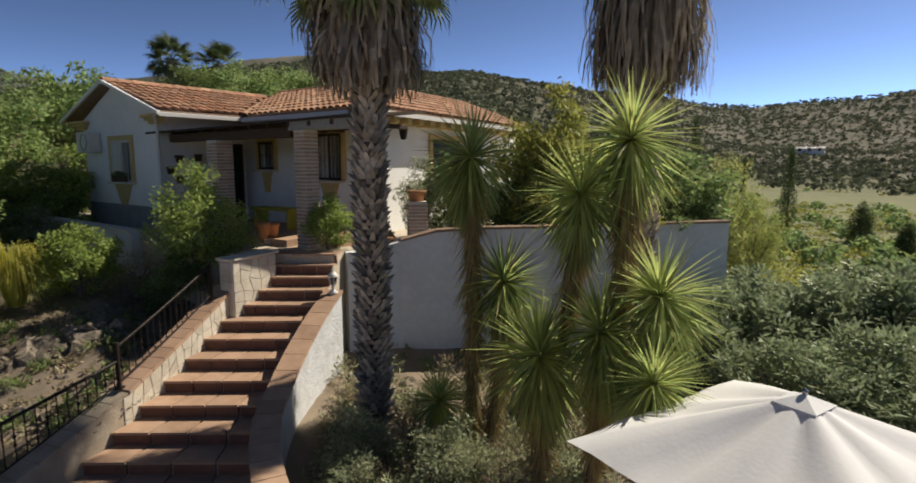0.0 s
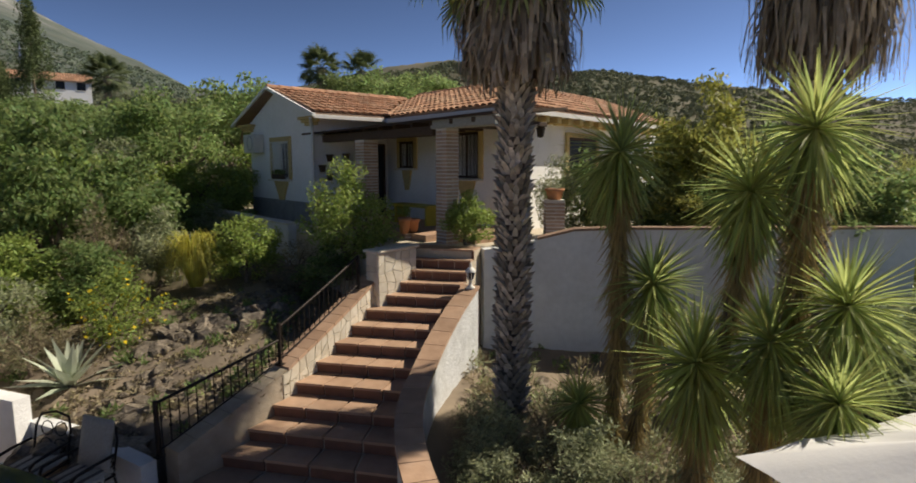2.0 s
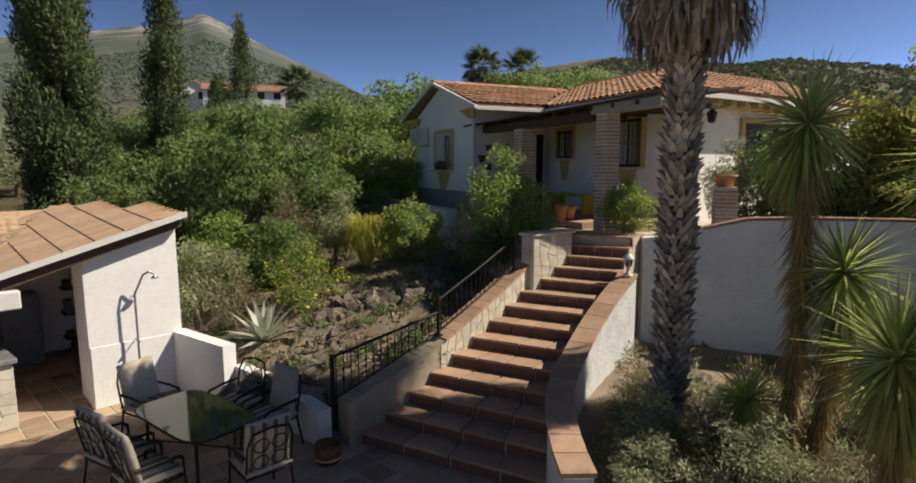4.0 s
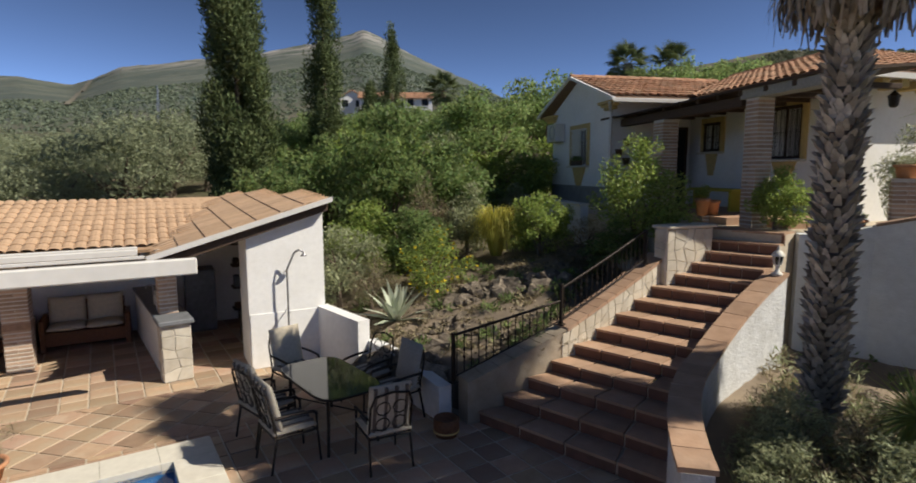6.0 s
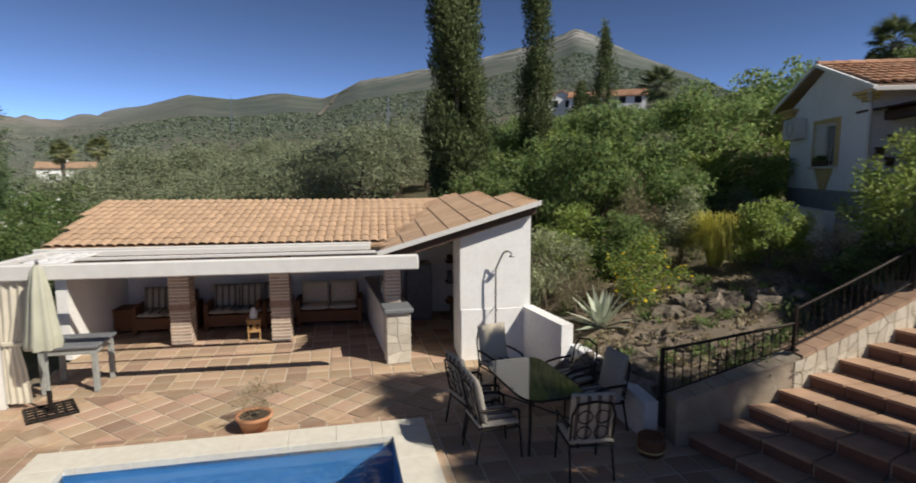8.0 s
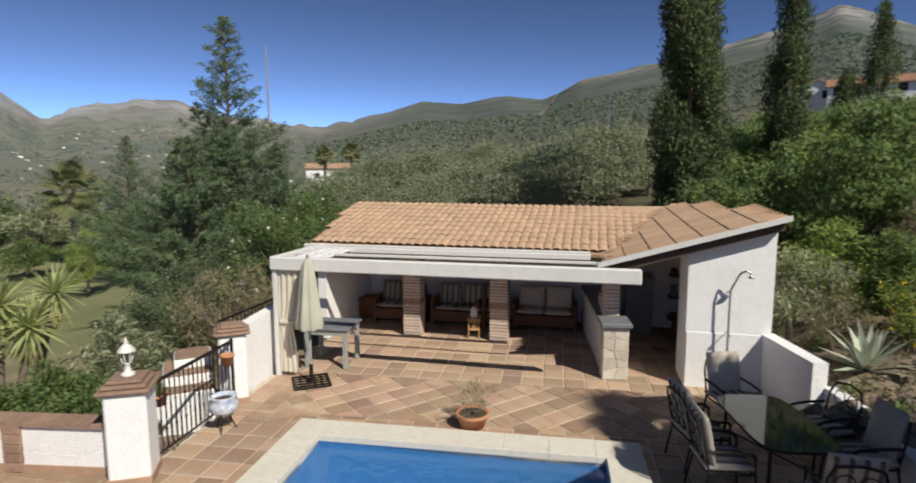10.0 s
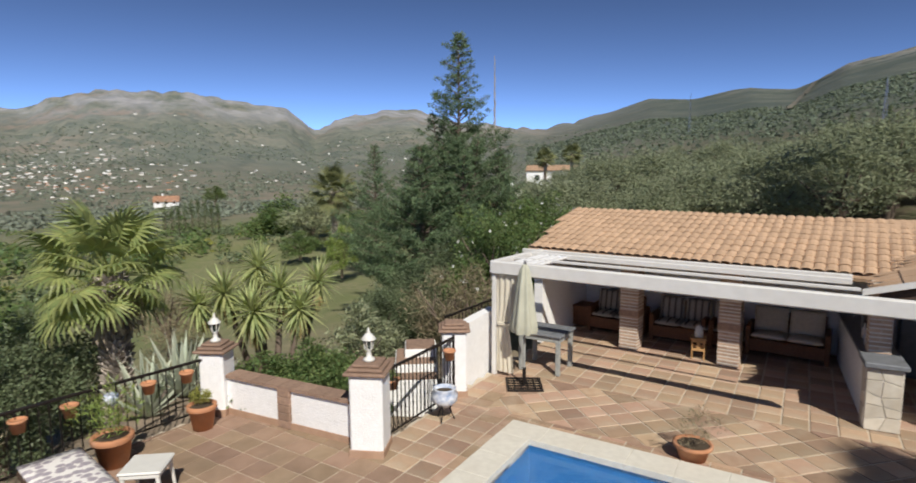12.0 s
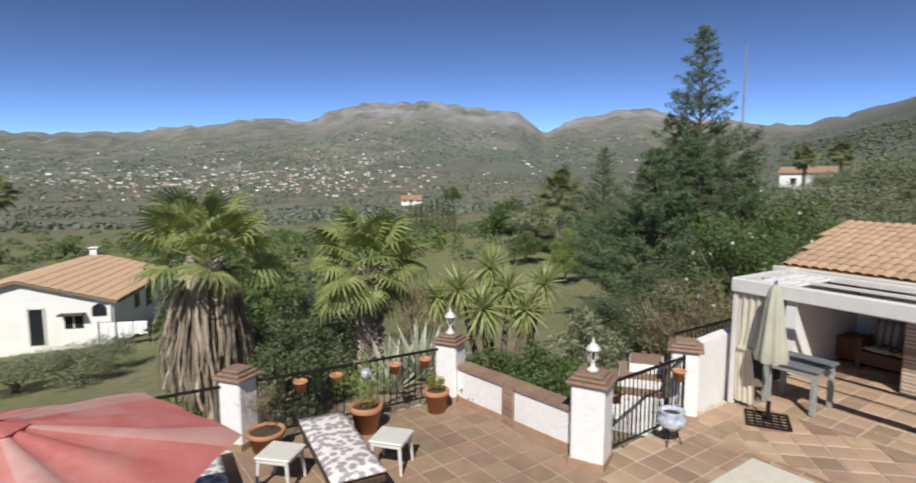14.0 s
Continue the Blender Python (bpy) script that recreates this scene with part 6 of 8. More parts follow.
def cypress(x, y, z, h, r, label, seed=1, n=16000, loose=0.0):
    t = thing("cypress", label, "cypress tree", pose(x, y, z))
    part("trunk", Geo().cyl((0, 0, 0), (0, 0, h * .8), .12, .03, 8), BARK, t)
    rng = random.Random(seed)
    cl = []
    for i in range(170):
        u = rng.random()
        rad = r * (math.sin(min(1, u * 2.2 + .25) * math.pi / 2)) * (1 - max(0, u - .45) / .55) ** .7 + .05
        a = rng.uniform(0, 6.28)
        q = rng.uniform(.45, 1.0 + loose)
        cl.append((math.cos(a) * rad * q * .8, math.sin(a) * rad * q * .8, .15 + u * h, .26 * r + .06, .26 * r + .06, .8))
    part("crown", leaf_cloud("crown", LEAF_CYPRESS, cl, int(n * 1.7), .135, .3, seed, shell=.4, upright=1.6), None, t)


def grass_tuft(az, r, z):
    """A fountain of thin arching blades."""
    x, y = at_az(az, r)
    t = thing("grass_tuft", "tuft of tall yellow ornamental grass", "grass", pose(x, y, z))
    rng = random.Random(77)
    vs, fs = [], []
    for i in range(520):
        a, out, hgt = rng.uniform(0, 6.283), rng.uniform(.2, .75), rng.uniform(.55, 1.15)
        c, s = math.cos(a), math.sin(a)
        o = len(vs)
        for k in range(6):
            u = k / 5
            rad = .12 + out * u ** 1.2
            zz = hgt * math.sin(u * (2.2 + .7 * (i % 3) / 2)) + .02
            w = .011 * (1 - u * .8)
            vs += [(rad * c - w * s, rad * s + w * c, zz), (rad * c + w * s, rad * s - w * c, zz)]
        fs += [(o + 2 * k, o + 2 * k + 1, o + 2 * k + 3, o + 2 * k + 2) for k in range(5)]
    tagged(part("blade", raw("blade", vs, fs, GRASS_GOLD), None, t), kind="stuff")


GRASS_GOLD = leafmat("golden_grass", (0.55, 0.5, 0.1), (0.4, 0.4, 0.09), 0.3, 0.4)


def build_plants():
    # palms by the stairs
    x, y = at_az(9.1, 7.9)
    fan_palm(x, y, .3, 6.5, .185, "tall fan palm with rough grey trunk and brown skirt by stairs", 1.6, 30, (.27, .85, 4.7, 6.45, 1300), 1)
    x, y = at_az(-16.9, 10.2)
    fan_palm(x, y, .2, 9.0, .27, "tall fan palm with a long brown skirt behind the yuccas", 1.95, 44, (.35, 1.05, 5.0, 8.9, 1500), 2)
    # palms beyond the terrace fence
    x, y = at_az(153.7, 11.2)
    fan_palm(x, y, -1.1, 3.5, .25, "fan palm with a thick straw-coloured skirt beyond the fence", 1.6, 20, (.33, .88, .1, 3.35, 1500), 3, -18)
    x, y = at_az(138.6, 12.2)
    fan_palm(x, y, -1.2, 3.2, .22, "young fan palm with bright green fronds beyond the fence", 1.6, 30, (.2, .55, 2.0, 3.1, 260), 4, -45)
    build_yuccas()
    agave(-7.7, 6.75, .72, .8, "variegated agave with long pale leaves in the rockery")
    for az, r, size, label in ((136.4, 10.7, 1.1, "large silvery agave beyond the fence"), (133.6, 10.9, 1.15, "large silvery agave with long curling leaves"), (131.2, 11.0, .9, "silvery agave beyond the corner pier")):
        x, y = at_az(az, r)
        agave(x, y, ground_z(az, r), size, label, 34, .1, -.5)

    def sh(name, label, az, r, z, sx, sz, kind, v=0, cat="shrub", group=""):
        x, y = at_az(az, r)
        return plant(name, label, cat, x, y, z, sx, sz, kind, v, group)
    # round the house and the stairs
    sh("shrub", "leafy bright green shrub spilling beside the stone pier", 25.0, 11.45, 1.75, .98, 1.02, "airy", 0)
    sh("shrub", "small bright shrub beside the porch column", 13.4, 11.22, 2.44, .56, .49, "bright", 1)
    sh("shrub", "dense flowering shrub against the side wall", 3.8, 12.6, 2.44, .62, .85, "grey", 0)
    sh("shrub", "grey-green shrub behind the terrace wall", 1.2, 12.6, 2.44, .75, .85, "mid", 1)
    sh("shrub", "yellow-green citrus shrub on the terrace", -5.6, 13.6, 2.44, 1.05, 1.2, "yellow", 0)
    sh("shrub", "tall yellow-green citrus shrub on the terrace", -9.6, 13.8, 2.44, 1.2, 1.6, "yellow", 1)
    sh("shrub", "green shrub above the terrace wall", -14.5, 14.0, 2.44, 1.1, 1.1, "mid", 1)
    sh("shrub", "leafy green shrub at the end of the terrace wall", -20.5, 14.5, 2.2, 1.2, 1.05, "mid", 2)
    for az, r, sx, sz, kind, v in ((-1.5, 12.7, .75, .6, "yellow", 2), (-4.2, 12.5, .7, .55, "mid", 0), (-7.4, 12.6, .8, .65, "yellow", 0), (-11.6, 12.7, .85, .7, "mid", 2), (-16.8, 13.2, .9, .75, "yellow", 1), (-19.5, 13.4, .8, .6, "mid", 1)):
        sh("shrub", "low leafy shrub along the terrace wall", az, r, 2.44, sx, sz, kind, v, "shrub", "terrace shrubs")
    sh("bamboo_clump", "feathery yellow-green bamboo clump beyond the white wall", -24.4, 16.5, .1, 1.0, 1.95, "bamboo", 0)
    sh("bamboo_clump", "feathery bamboo clump beside the field", -26.9, 17.0, .0, .9, 1.6, "bamboo", 1)
    sh("bamboo_clump", "feathery bamboo clump leaning over the white wall", -22.6, 17.2, .4, .8, 1.75, "bamboo", 2)
    for i, (az, r, s, h) in enumerate(((-24, 10.6, 1.1, 1.0), (-28, 11.6, 1.4, 1.1), (-33, 12.4, 1.5, 1.1), (-38, 12.6, 1.5, 1.15), (-43, 12, 1.6, 1.1), (-30, 9.4, 1.1, .85), (-36, 10, 1.3, .9), (-26, 14, 1.3, .9), (-35, 15.5, 1.7, 1.0), (-41, 16, 1.8, 1.0))):
        sh("oleander", "grey-green oleander bush in the lower garden", az, r, -.1, s, h, "oleander", i % 3, "shrub", "oleanders")
    for i, (az, r, s, h) in enumerate(((11, 6.6, .55, .42), (7.5, 6.4, .6, .4), (4, 6.2, .55, .4), (13, 7.6, .4, .3), (0, 6.3, .55, .4), (-4, 6.0, .6, .42), (-9, 6.0, .6, .4), (5.5, 7.4, .45, .4), (10.5, 5.9, .5, .35))):
        sh("dry_scrub", "dry grey-green scrub under the palms", az, r, .1, s, h * 1.3, "dry" if i % 2 else "grey", i % 3, "shrub", "scrub under the palms")
    # left garden
    sh("flowering_shrub", "rounded shrub with small yellow flowers in the rockery", 44.8, 11.3, .95, .74, .66, "flowering", 0)
    sh("shrub", "bright green shrub by the garden wall", 34.4, 12.6, 1.55, .68, .7, "bright", 2)
    grass_tuft(38.7, 12.7, 1.55)
    for az, r, sx, sz, kind in ((35.8, 19.0, 1.1, .95, "bright"), (38.4, 19.4, 1.2, 1.0, "bright"), (41.2, 19.6, 1.2, 1.0, "bright"), (32.6, 21.5, 1.1, 1.2, "bright"), (43.2, 17.2, 1.0, .95, "mid"), (40.0, 16.6, .9, .75, "mid"), (37.2, 16.6, .8, .6, "grey")):
        sh("shrub", "leafy undergrowth beneath the garden trees", az, r, ground_z(az, r), sx, sz, kind, int(az) % 3, "shrub", "undergrowth")
    sh("shrub", "low brownish shrub beside the stairs", 29.8, 12.2, 1.65, .7, .42, "dry", 0)
    sh("laurel", "large dense laurel bush behind the rockery", 49.3, 14.6, 1.2, 1.45, 1.85, "laurel", 0)
    sh("laurel", "dense green laurel beside the cypresses", 55.5, 16.0, 1.0, 1.5, 1.6, "laurel", 1)
    sh("laurel", "tall green laurel behind the shower wall", 60.5, 15.0, .5, 1.2, 1.5, "laurel", 2)
    sh("shrub", "mixed green shrub in the slope garden", 43.6, 14.6, 1.6, 1.1, 1.2, "mid", 0)
    sh("shrub", "olive-green shrub in the slope garden", 41.6, 13.4, 1.5, .8, .8, "grey", 1)
    sh("shrub", "green shrub behind the flowering shrub", 47.4, 12.4, 1.0, .85, .8, "mid", 2)
    sh("shrub", "leafy shrub before the large laurel", 51.5, 12.6, .95, .9, .85, "bright", 0)
    sh("shrub", "thin twiggy shrub before the laurel", 45.6, 13.2, 1.3, .7, 1.1, "dry", 1)
    sh("shrub", "grey shrub beside the pool house", 54.5, 11.6, .7, .9, .85, "grey", 2)
    sh("shrub", "grey-green shrub beside the shower wall", 51.3, 11.0, .75, .6, .6, "dry", 1)
    sh("shrub", "dark shrub in the shade of the side wall", 27.0, 11.2, 1.6, .6, .4, "mid", 0)
    sh("shrub", "feathery green shrub on the slope above the garden", 46.0, 17.5, 1.8, 1.3, 1.35, "fern", 1)
    sh("shrub", "green shrub on the slope above the garden", 53.0, 19.0, 1.6, 1.5, 1.5, "bright", 1)
    sh("shrub", "tall grey shrub on the slope above the garden", 44.0, 19.5, 2.0, 1.3, 1.3, "grey", 0)
    sh("tree", "broad green tree behind the slope garden", 39.5, 21.5, 2.2, 2.0, 2.05, "tree", 2, "tree")
    sh("tree", "leafy tree beside the house gable", 34.4, 24.5, 2.4, 2.2, 2.5, "tree", 1, "tree")
    sh("tree", "broad green tree behind the laurels", 43.5, 28, 2.6, 2.2, 1.9, "tree", 0, "tree")
    sh("tree", "dark green tree behind the house", 31.0, 27, 2.8, 2.3, 1.9, "tree", 0, "tree")
    sh("tree", "green tree between the cypresses", 59.5, 22, 1.6, 1.8, 1.8, "tree", 2, "tree")
    sh("tree", "green tree beyond the hedge", 51.5, 28, 2.4, 2.2, 1.35, "tree", 0, "tree")
    sh("tree", "green tree below the cream villa", 47.5, 34, 3.2, 2.5, 2.1, "tree", 1, "tree")
    sh("tree", "green tree below the white villa", 54.5, 33, 3.0, 2.4, 2.0, "darktree", 2, "tree")
    sh("tree", "green tree among the cypresses", 51.0, 30, 2.6, 2.0, 1.95, "tree", 2, "tree")
    sh("tree", "olive-green tree among the cypresses", 57.5, 27, 2.0, 1.9, 2.0, "tree", 1, "tree")
    sh("tree", "dense tree above the house roof", 17.0, 40, 5.0, 3.0, 2.55, "tree", 2, "tree")
    sh("tree", "dense tree above the house roof", 21.0, 36, 4.4, 2.6, 2.75, "tree", 1, "tree")
    sh("tree", "dense tree above the house roof", 25.0, 35, 4.4, 2.2, 2.3, "darktree", 0, "tree")
    x, y = at_az(26.5, 38)
    fan_palm(x, y, 4.0, 6.0, .22, "dark fan palm standing behind the house roof", 1.7, 30, None, 5, -60, LEAF_PALM_DARK)
    x, y = at_az(22.7, 39)
    fan_palm(x, y, 4.0, 6.0, .22, "dark fan palm behind the house roof", 1.7, 30, None, 6, -60, LEAF_PALM_DARK)
    x, y = at_az(44.2, 60)
    fan_palm(x, y, 3.2, 8.5, .25, "fan palm on the slope below the distant villa", 2.4, 30, None, 7, -50, LEAF_PALM_DARK)
    x, y = at_az(63.4, 18.2)
    cypress(x, y, .8, 11.5, 1.12, "tall dense dark cypress behind the pool house", 1, 40000)
    x, y = at_az(55.6, 21.5)
    cypress(x, y, 1.4, 11.0, .62, "slim cypress beside the laurels", 2, 14000, .25)
    x, y = at_az(49.2, 36)
    cypress(x, y, 3.0, 8.9, .85, "ragged cypress on the slope", 3, 9000, .35)
    x, y = at_az(51.3, 38)
    cypress(x, y, 3.0, 5.6, .95, "short cypress on the slope", 4, 8000, .35)
    # beyond the pool house and the gate
    x, y = at_az(106.8, 24)
    conifer(x, y, -1.8, 11.3, 3.2, "tall ragged conifer with rising side stems beyond the wall", 1, 60000, ((45, 1.6, 6.9), (205, 2.6, 7.2), (240, 1.7, 8.2), (20, 2.9, 6.3), (300, 1.5, 6.2)))
    x, y = at_az(110.6, 21.5)
    conifer(x, y, -1.6, 6.4, 3.0, "lower spreading conifer beside the tall one", 2, 44000)
    for az, r, sx, sz in ((112.6, 17.5, 1.3, 1.05), (109.8, 17.0, 1.2, 1.2), (114.8, 16.0, 1.1, .9), (106.5, 18.0, 1.4, 1.5)):
        sh("evergreen_shrub", "dark evergreen shrub beneath the conifers", az, r, ground_z(az, r) - .1, sx, sz, "evergreen", int(az) % 3, "shrub", "shrubs under the conifers")
    x, y = at_az(102.8, 25)
    conifer(x, y, -1.6, 6.4, 3.0, "lower conifer beside the tall one", 3, 24000)
    x, y = at_az(115.2, 36)
    conifer(x, y, -2.4, 8.0, 2.8, "dark conifer farther down the slope", 4, 18000)
    sh("shrub", "leafy green shrub at the end of the pool house", 100.5, 17.5, -.3, 1.5, 1.6, "hedge", 0)
    sh("shrub", "flowering green hedge behind the pool house", 97.0, 20, .1, 1.7, 1.45, "hedge", 1)
    sh("shrub", "green hedge behind the pool house", 103.8, 16.5, -.6, 1.4, 1.75, "hedge", 2)
    sh("dry_shrub", "tangled dry brown shrub behind the gate", 108.5, 14.5, -.9, 1.2, 1.25, "dry", 2)
    sh("dry_shrub", "tangled twiggy shrub beyond the far fence", 105.5, 14.0, -.6, 1.0, 1.1, "dry", 0)
    sh("shrub", "feathery grey-green shrub beyond the low wall", 117.0, 12.0, -1.0, 1.1, 1.0, "grey", 0)
    sh("shrub", "dense green shrub beyond the low wall", 121.5, 9.8, -.7, .9, .8, "laurel", 1)
    sh("shrub", "dense green shrub with red flowers beyond the low wall", 119.4, 9.5, -.7, .8, .78, "laurel", 2)
    sh("shrub", "dense green shrub behind the corner pier", 125.6, 10.2, -.8, .95, .72, "laurel", 0)
    sh("olive_bush", "dark dense olive bush beyond the fence", 146.8, 11.6, -1.1, 1.2, 1.3, "evergreen", 1)
    sh("olive_bush", "dark dense olive bush beside the young palm", 142.6, 13.0, -1.4, 1.2, 1.45, "evergreen", 2)
    sh("shrub", "bright shrub beneath the skirted palm", 157.5, 10.6, -1.0, .7, .55, "bright", 0)
    sh("olive_tree", "small olive tree below the neighbouring villa", 164.5, 23, -3.5, 1.35, .8, "olive", 0, "tree")
    sh("olive_tree", "small olive tree below the neighbouring villa", 168.5, 24, -3.6, 1.4, .8, "olive", 1, "tree")
    sh("olive_tree", "small olive tree beside the neighbouring villa", 162.0, 25, -3.7, .9, .85, "olive", 2, "tree")
    sh("round_bush", "clipped round green bush on the lawn", 118.7, 34, -2.3, 1.15, 1.5, "roundbush", 0)
    sh("shrub", "low green bush on the lawn", 122.7, 44, -2.6, 1.6, 1.0, "mid", 0)
    sh("shrub", "bushy growth along the lawn", 124.5, 62, -3.0, 3.6, 2.2, "mid", 1)
    sh("shrub", "bushy growth along the lawn", 121.5, 55, -2.7, 3.0, 2.4, "grey", 1)
    sh("shrub", "dark tree beside the far orange villa", 130.2, 130, -2.6, 2.3, 2.0, "darktree", 0)
    sh("shrub", "mixed bush below the lawn", 134.5, 20, -2.0, 1.5, 1.5, "dry", 1)
    sh("shrub", "green bush below the lawn", 148.5, 22, -3.0, 2.0, 1.9, "mid", 1)
    sh("shrub", "green bush below the lawn", 153, 26, -3.6, 2.6, 2.2, "mid", 2)
    for az, r, h in ((119.2, 46, 5.2), (98.2, 105, 6.6), (95.6, 105, 6.4), (169, 70, 7)):
        x, y = at_az(az, r)
        fan_palm(x, y, ground_z(az, r) - .1, h, .25, "distant fan palm on the slope", 2.4, 30, (.3, .8, h * .75, h, 120), int(r + az), -50, LEAF_PALM_FAR)
    # olive grove on the slope behind the pool house
    rng = random.Random(12)
    k = 0
    while k < 110:
        az, r = rng.uniform(56, 101), 22 * math.exp(rng.random() * 1.75)
        if r < 27 and az < 70:
            continue
        x, y = at_az(az, r)
        s = rng.uniform(1.5, 2.4)
        plant("olive_tree", "silvery grey-green olive tree on the slope", "tree", x, y, ground_z(az, r) - .15, s, s * rng.uniform(.75, .95), "olive", k % 4, "olive grove")
        k += 1
    for i in range(9):
        az, r = 130.0 + i * .55, 78 + i * 1.2
        x, y = at_az(az, r)
        cypress(x, y, ground_z(az, r) - .1, rng.uniform(3.6, 4.6), .55, "slim young cypress in a row down the slope", 20 + i % 3, 900)
    for az, r, h, rad in ((-29.8, 48, 6.2, .62), (-22.0, 52, 7.6, .75), (-35.2, 47, 2.3, .85), (-38.2, 40, 1.6, .7), (-26.2, 90, 5, .6), (66.0, 120, 9, 1.0), (68.0, 125, 9, 1.0), (70.0, 122, 8, 1.0), (72.5, 130, 8, 1.0), (74.0, 130, 7, 1.0)):
        x, y = at_az(az, r)
        cypress(x, y, ground_z(az, r) - .2, h, rad, "dark cypress on the far slope", int(r), 3000)


def scatter(name, label, cat, material, n, az0, az1, r0, r1, size, per, seed, even=0.0, squash=.8, leaf=.55, gaps=-.12):
    """Shrubs and trees too many to count, on the hills."""
    rng = np.random.default_rng(seed)
    cl = []
    for _ in range(n):
        az = rng.uniform(az0, az1)
        u = rng.random()
        r = r0 + (r1 - r0) * u ** even if even else r0 * math.exp(u * math.log(r1 / r0))
        x, y = at_az(az, r)
        if noise.noise(Vector((x, y, 3)) * (.02 if r < 600 else .004)) < gaps:
            continue
        s = size * rng.uniform(.5, 1.3) * (1 if r < 300 else (r / 300) ** .6)
        cl.append((x, y, ground_z(az, r) + s * .35, s, s, s * squash))
    c = np.array(cl)
    m = len(c)
    d = rng.normal(size=(m, per, 3))
    d /= np.linalg.norm(d, axis=2)[..., None]
    d[..., 2] = np.abs(d[..., 2]) * 1.1 - .2
    p = c[:, None, :3] + d * c[:, None, 3:] * (.55 + .45 * rng.random((m, per, 1)))
    nrm = d + rng.normal(size=d.shape) * .5
    nrm /= np.linalg.norm(nrm, axis=2)[..., None]
    a = np.cross(nrm, rng.normal(size=d.shape))
    a /= np.linalg.norm(a, axis=2)[..., None]
    b = np.cross(nrm, a)
    s = (c[:, 3] * leaf)[:, None, None] * (.6 + .8 * rng.random((m, per, 1)))
    v = np.stack([p - a * s, p - b * s * .7, p + a * s, p + b * s * .7], 2).reshape(-1, 3)
    k = len(v) // 4
    me = bpy.data.meshes.new(name)
    me.vertices.add(4 * k)
    me.vertices.foreach_set("co", v.astype(np.float32).ravel())
    me.loops.add(4 * k)
    me.loops.foreach_set("vertex_index", np.arange(4 * k, dtype=np.int32))
    me.polygons.add(k)
    me.polygons.foreach_set("loop_start", np.arange(0, 4 * k, 4, dtype=np.int32))
    me.update(calc_edges=True)
    me.materials.append(material)
    tagged(new(name, me), label, cat, kind="stuff")


def build_firebreak():
    """A cleared pale strip that climbs the mountain flank."""
    rows = []
    for az, el in ((77.0, 5.2), (76.1, 6.35), (75.2, 7.4), (73.8, 8.05), (71.7, 8.65), (68.6, 9.35), (66.5, 9.7)):
        rs = np.geomspace(400, lerp(FAR_EDGE, az) * .995, 160)
        r = next((q for q in rs if ground_z(az, q) > EYE_Z + q * math.tan(radians(el))), rs[-1])
        rows.append((az, r))
    vs, fs = [], []
    for (a0, r0), (a1, r1) in zip(rows[:-1], rows[1:]):
        for k in range(9):
            u = k / 8
            a, r = a0 + (a1 - a0) * u, r0 + (r1 - r0) * u
            for d in (-.22, .22):
                vs.append(polar(a + d, r, ground_z(a + d, r) + 6))
    fs = [(2 * i, 2 * i + 1, 2 * i + 3, 2 * i + 2) for i in range(len(vs) // 2 - 1)]
    tagged(new("firebreak", raw("firebreak", vs, fs, CLEARED)), "pale cleared firebreak strip climbing the mountain flank", "firebreak", kind="structure")


def build_orchard_rows():
    """Terraced rows of fruit trees across the far valley slope."""
    rng = np.random.default_rng(61)
    cl = []
    for row in range(13):
        for k in range(44):
            az = 142 + k * .42 + row * .12 + rng.uniform(-.07, .07)
            r = 900 + row * 46 + 60 * math.sin(k * .13) + rng.uniform(-4, 4)
            x, y = at_az(az, r)
            s = rng.uniform(1.6, 2.6)
            cl.append((x, y, ground_z(az, r) + s * .4, s, s, s * .9))
    ob = new("orchard_rows", leaf_cloud("orchard_rows", LEAF_VALLEY, cl, 9000, 1.9, .7, 62))
    tagged(ob, "dark rows of orchard trees on the far terraces", "orchard", kind="stuff")


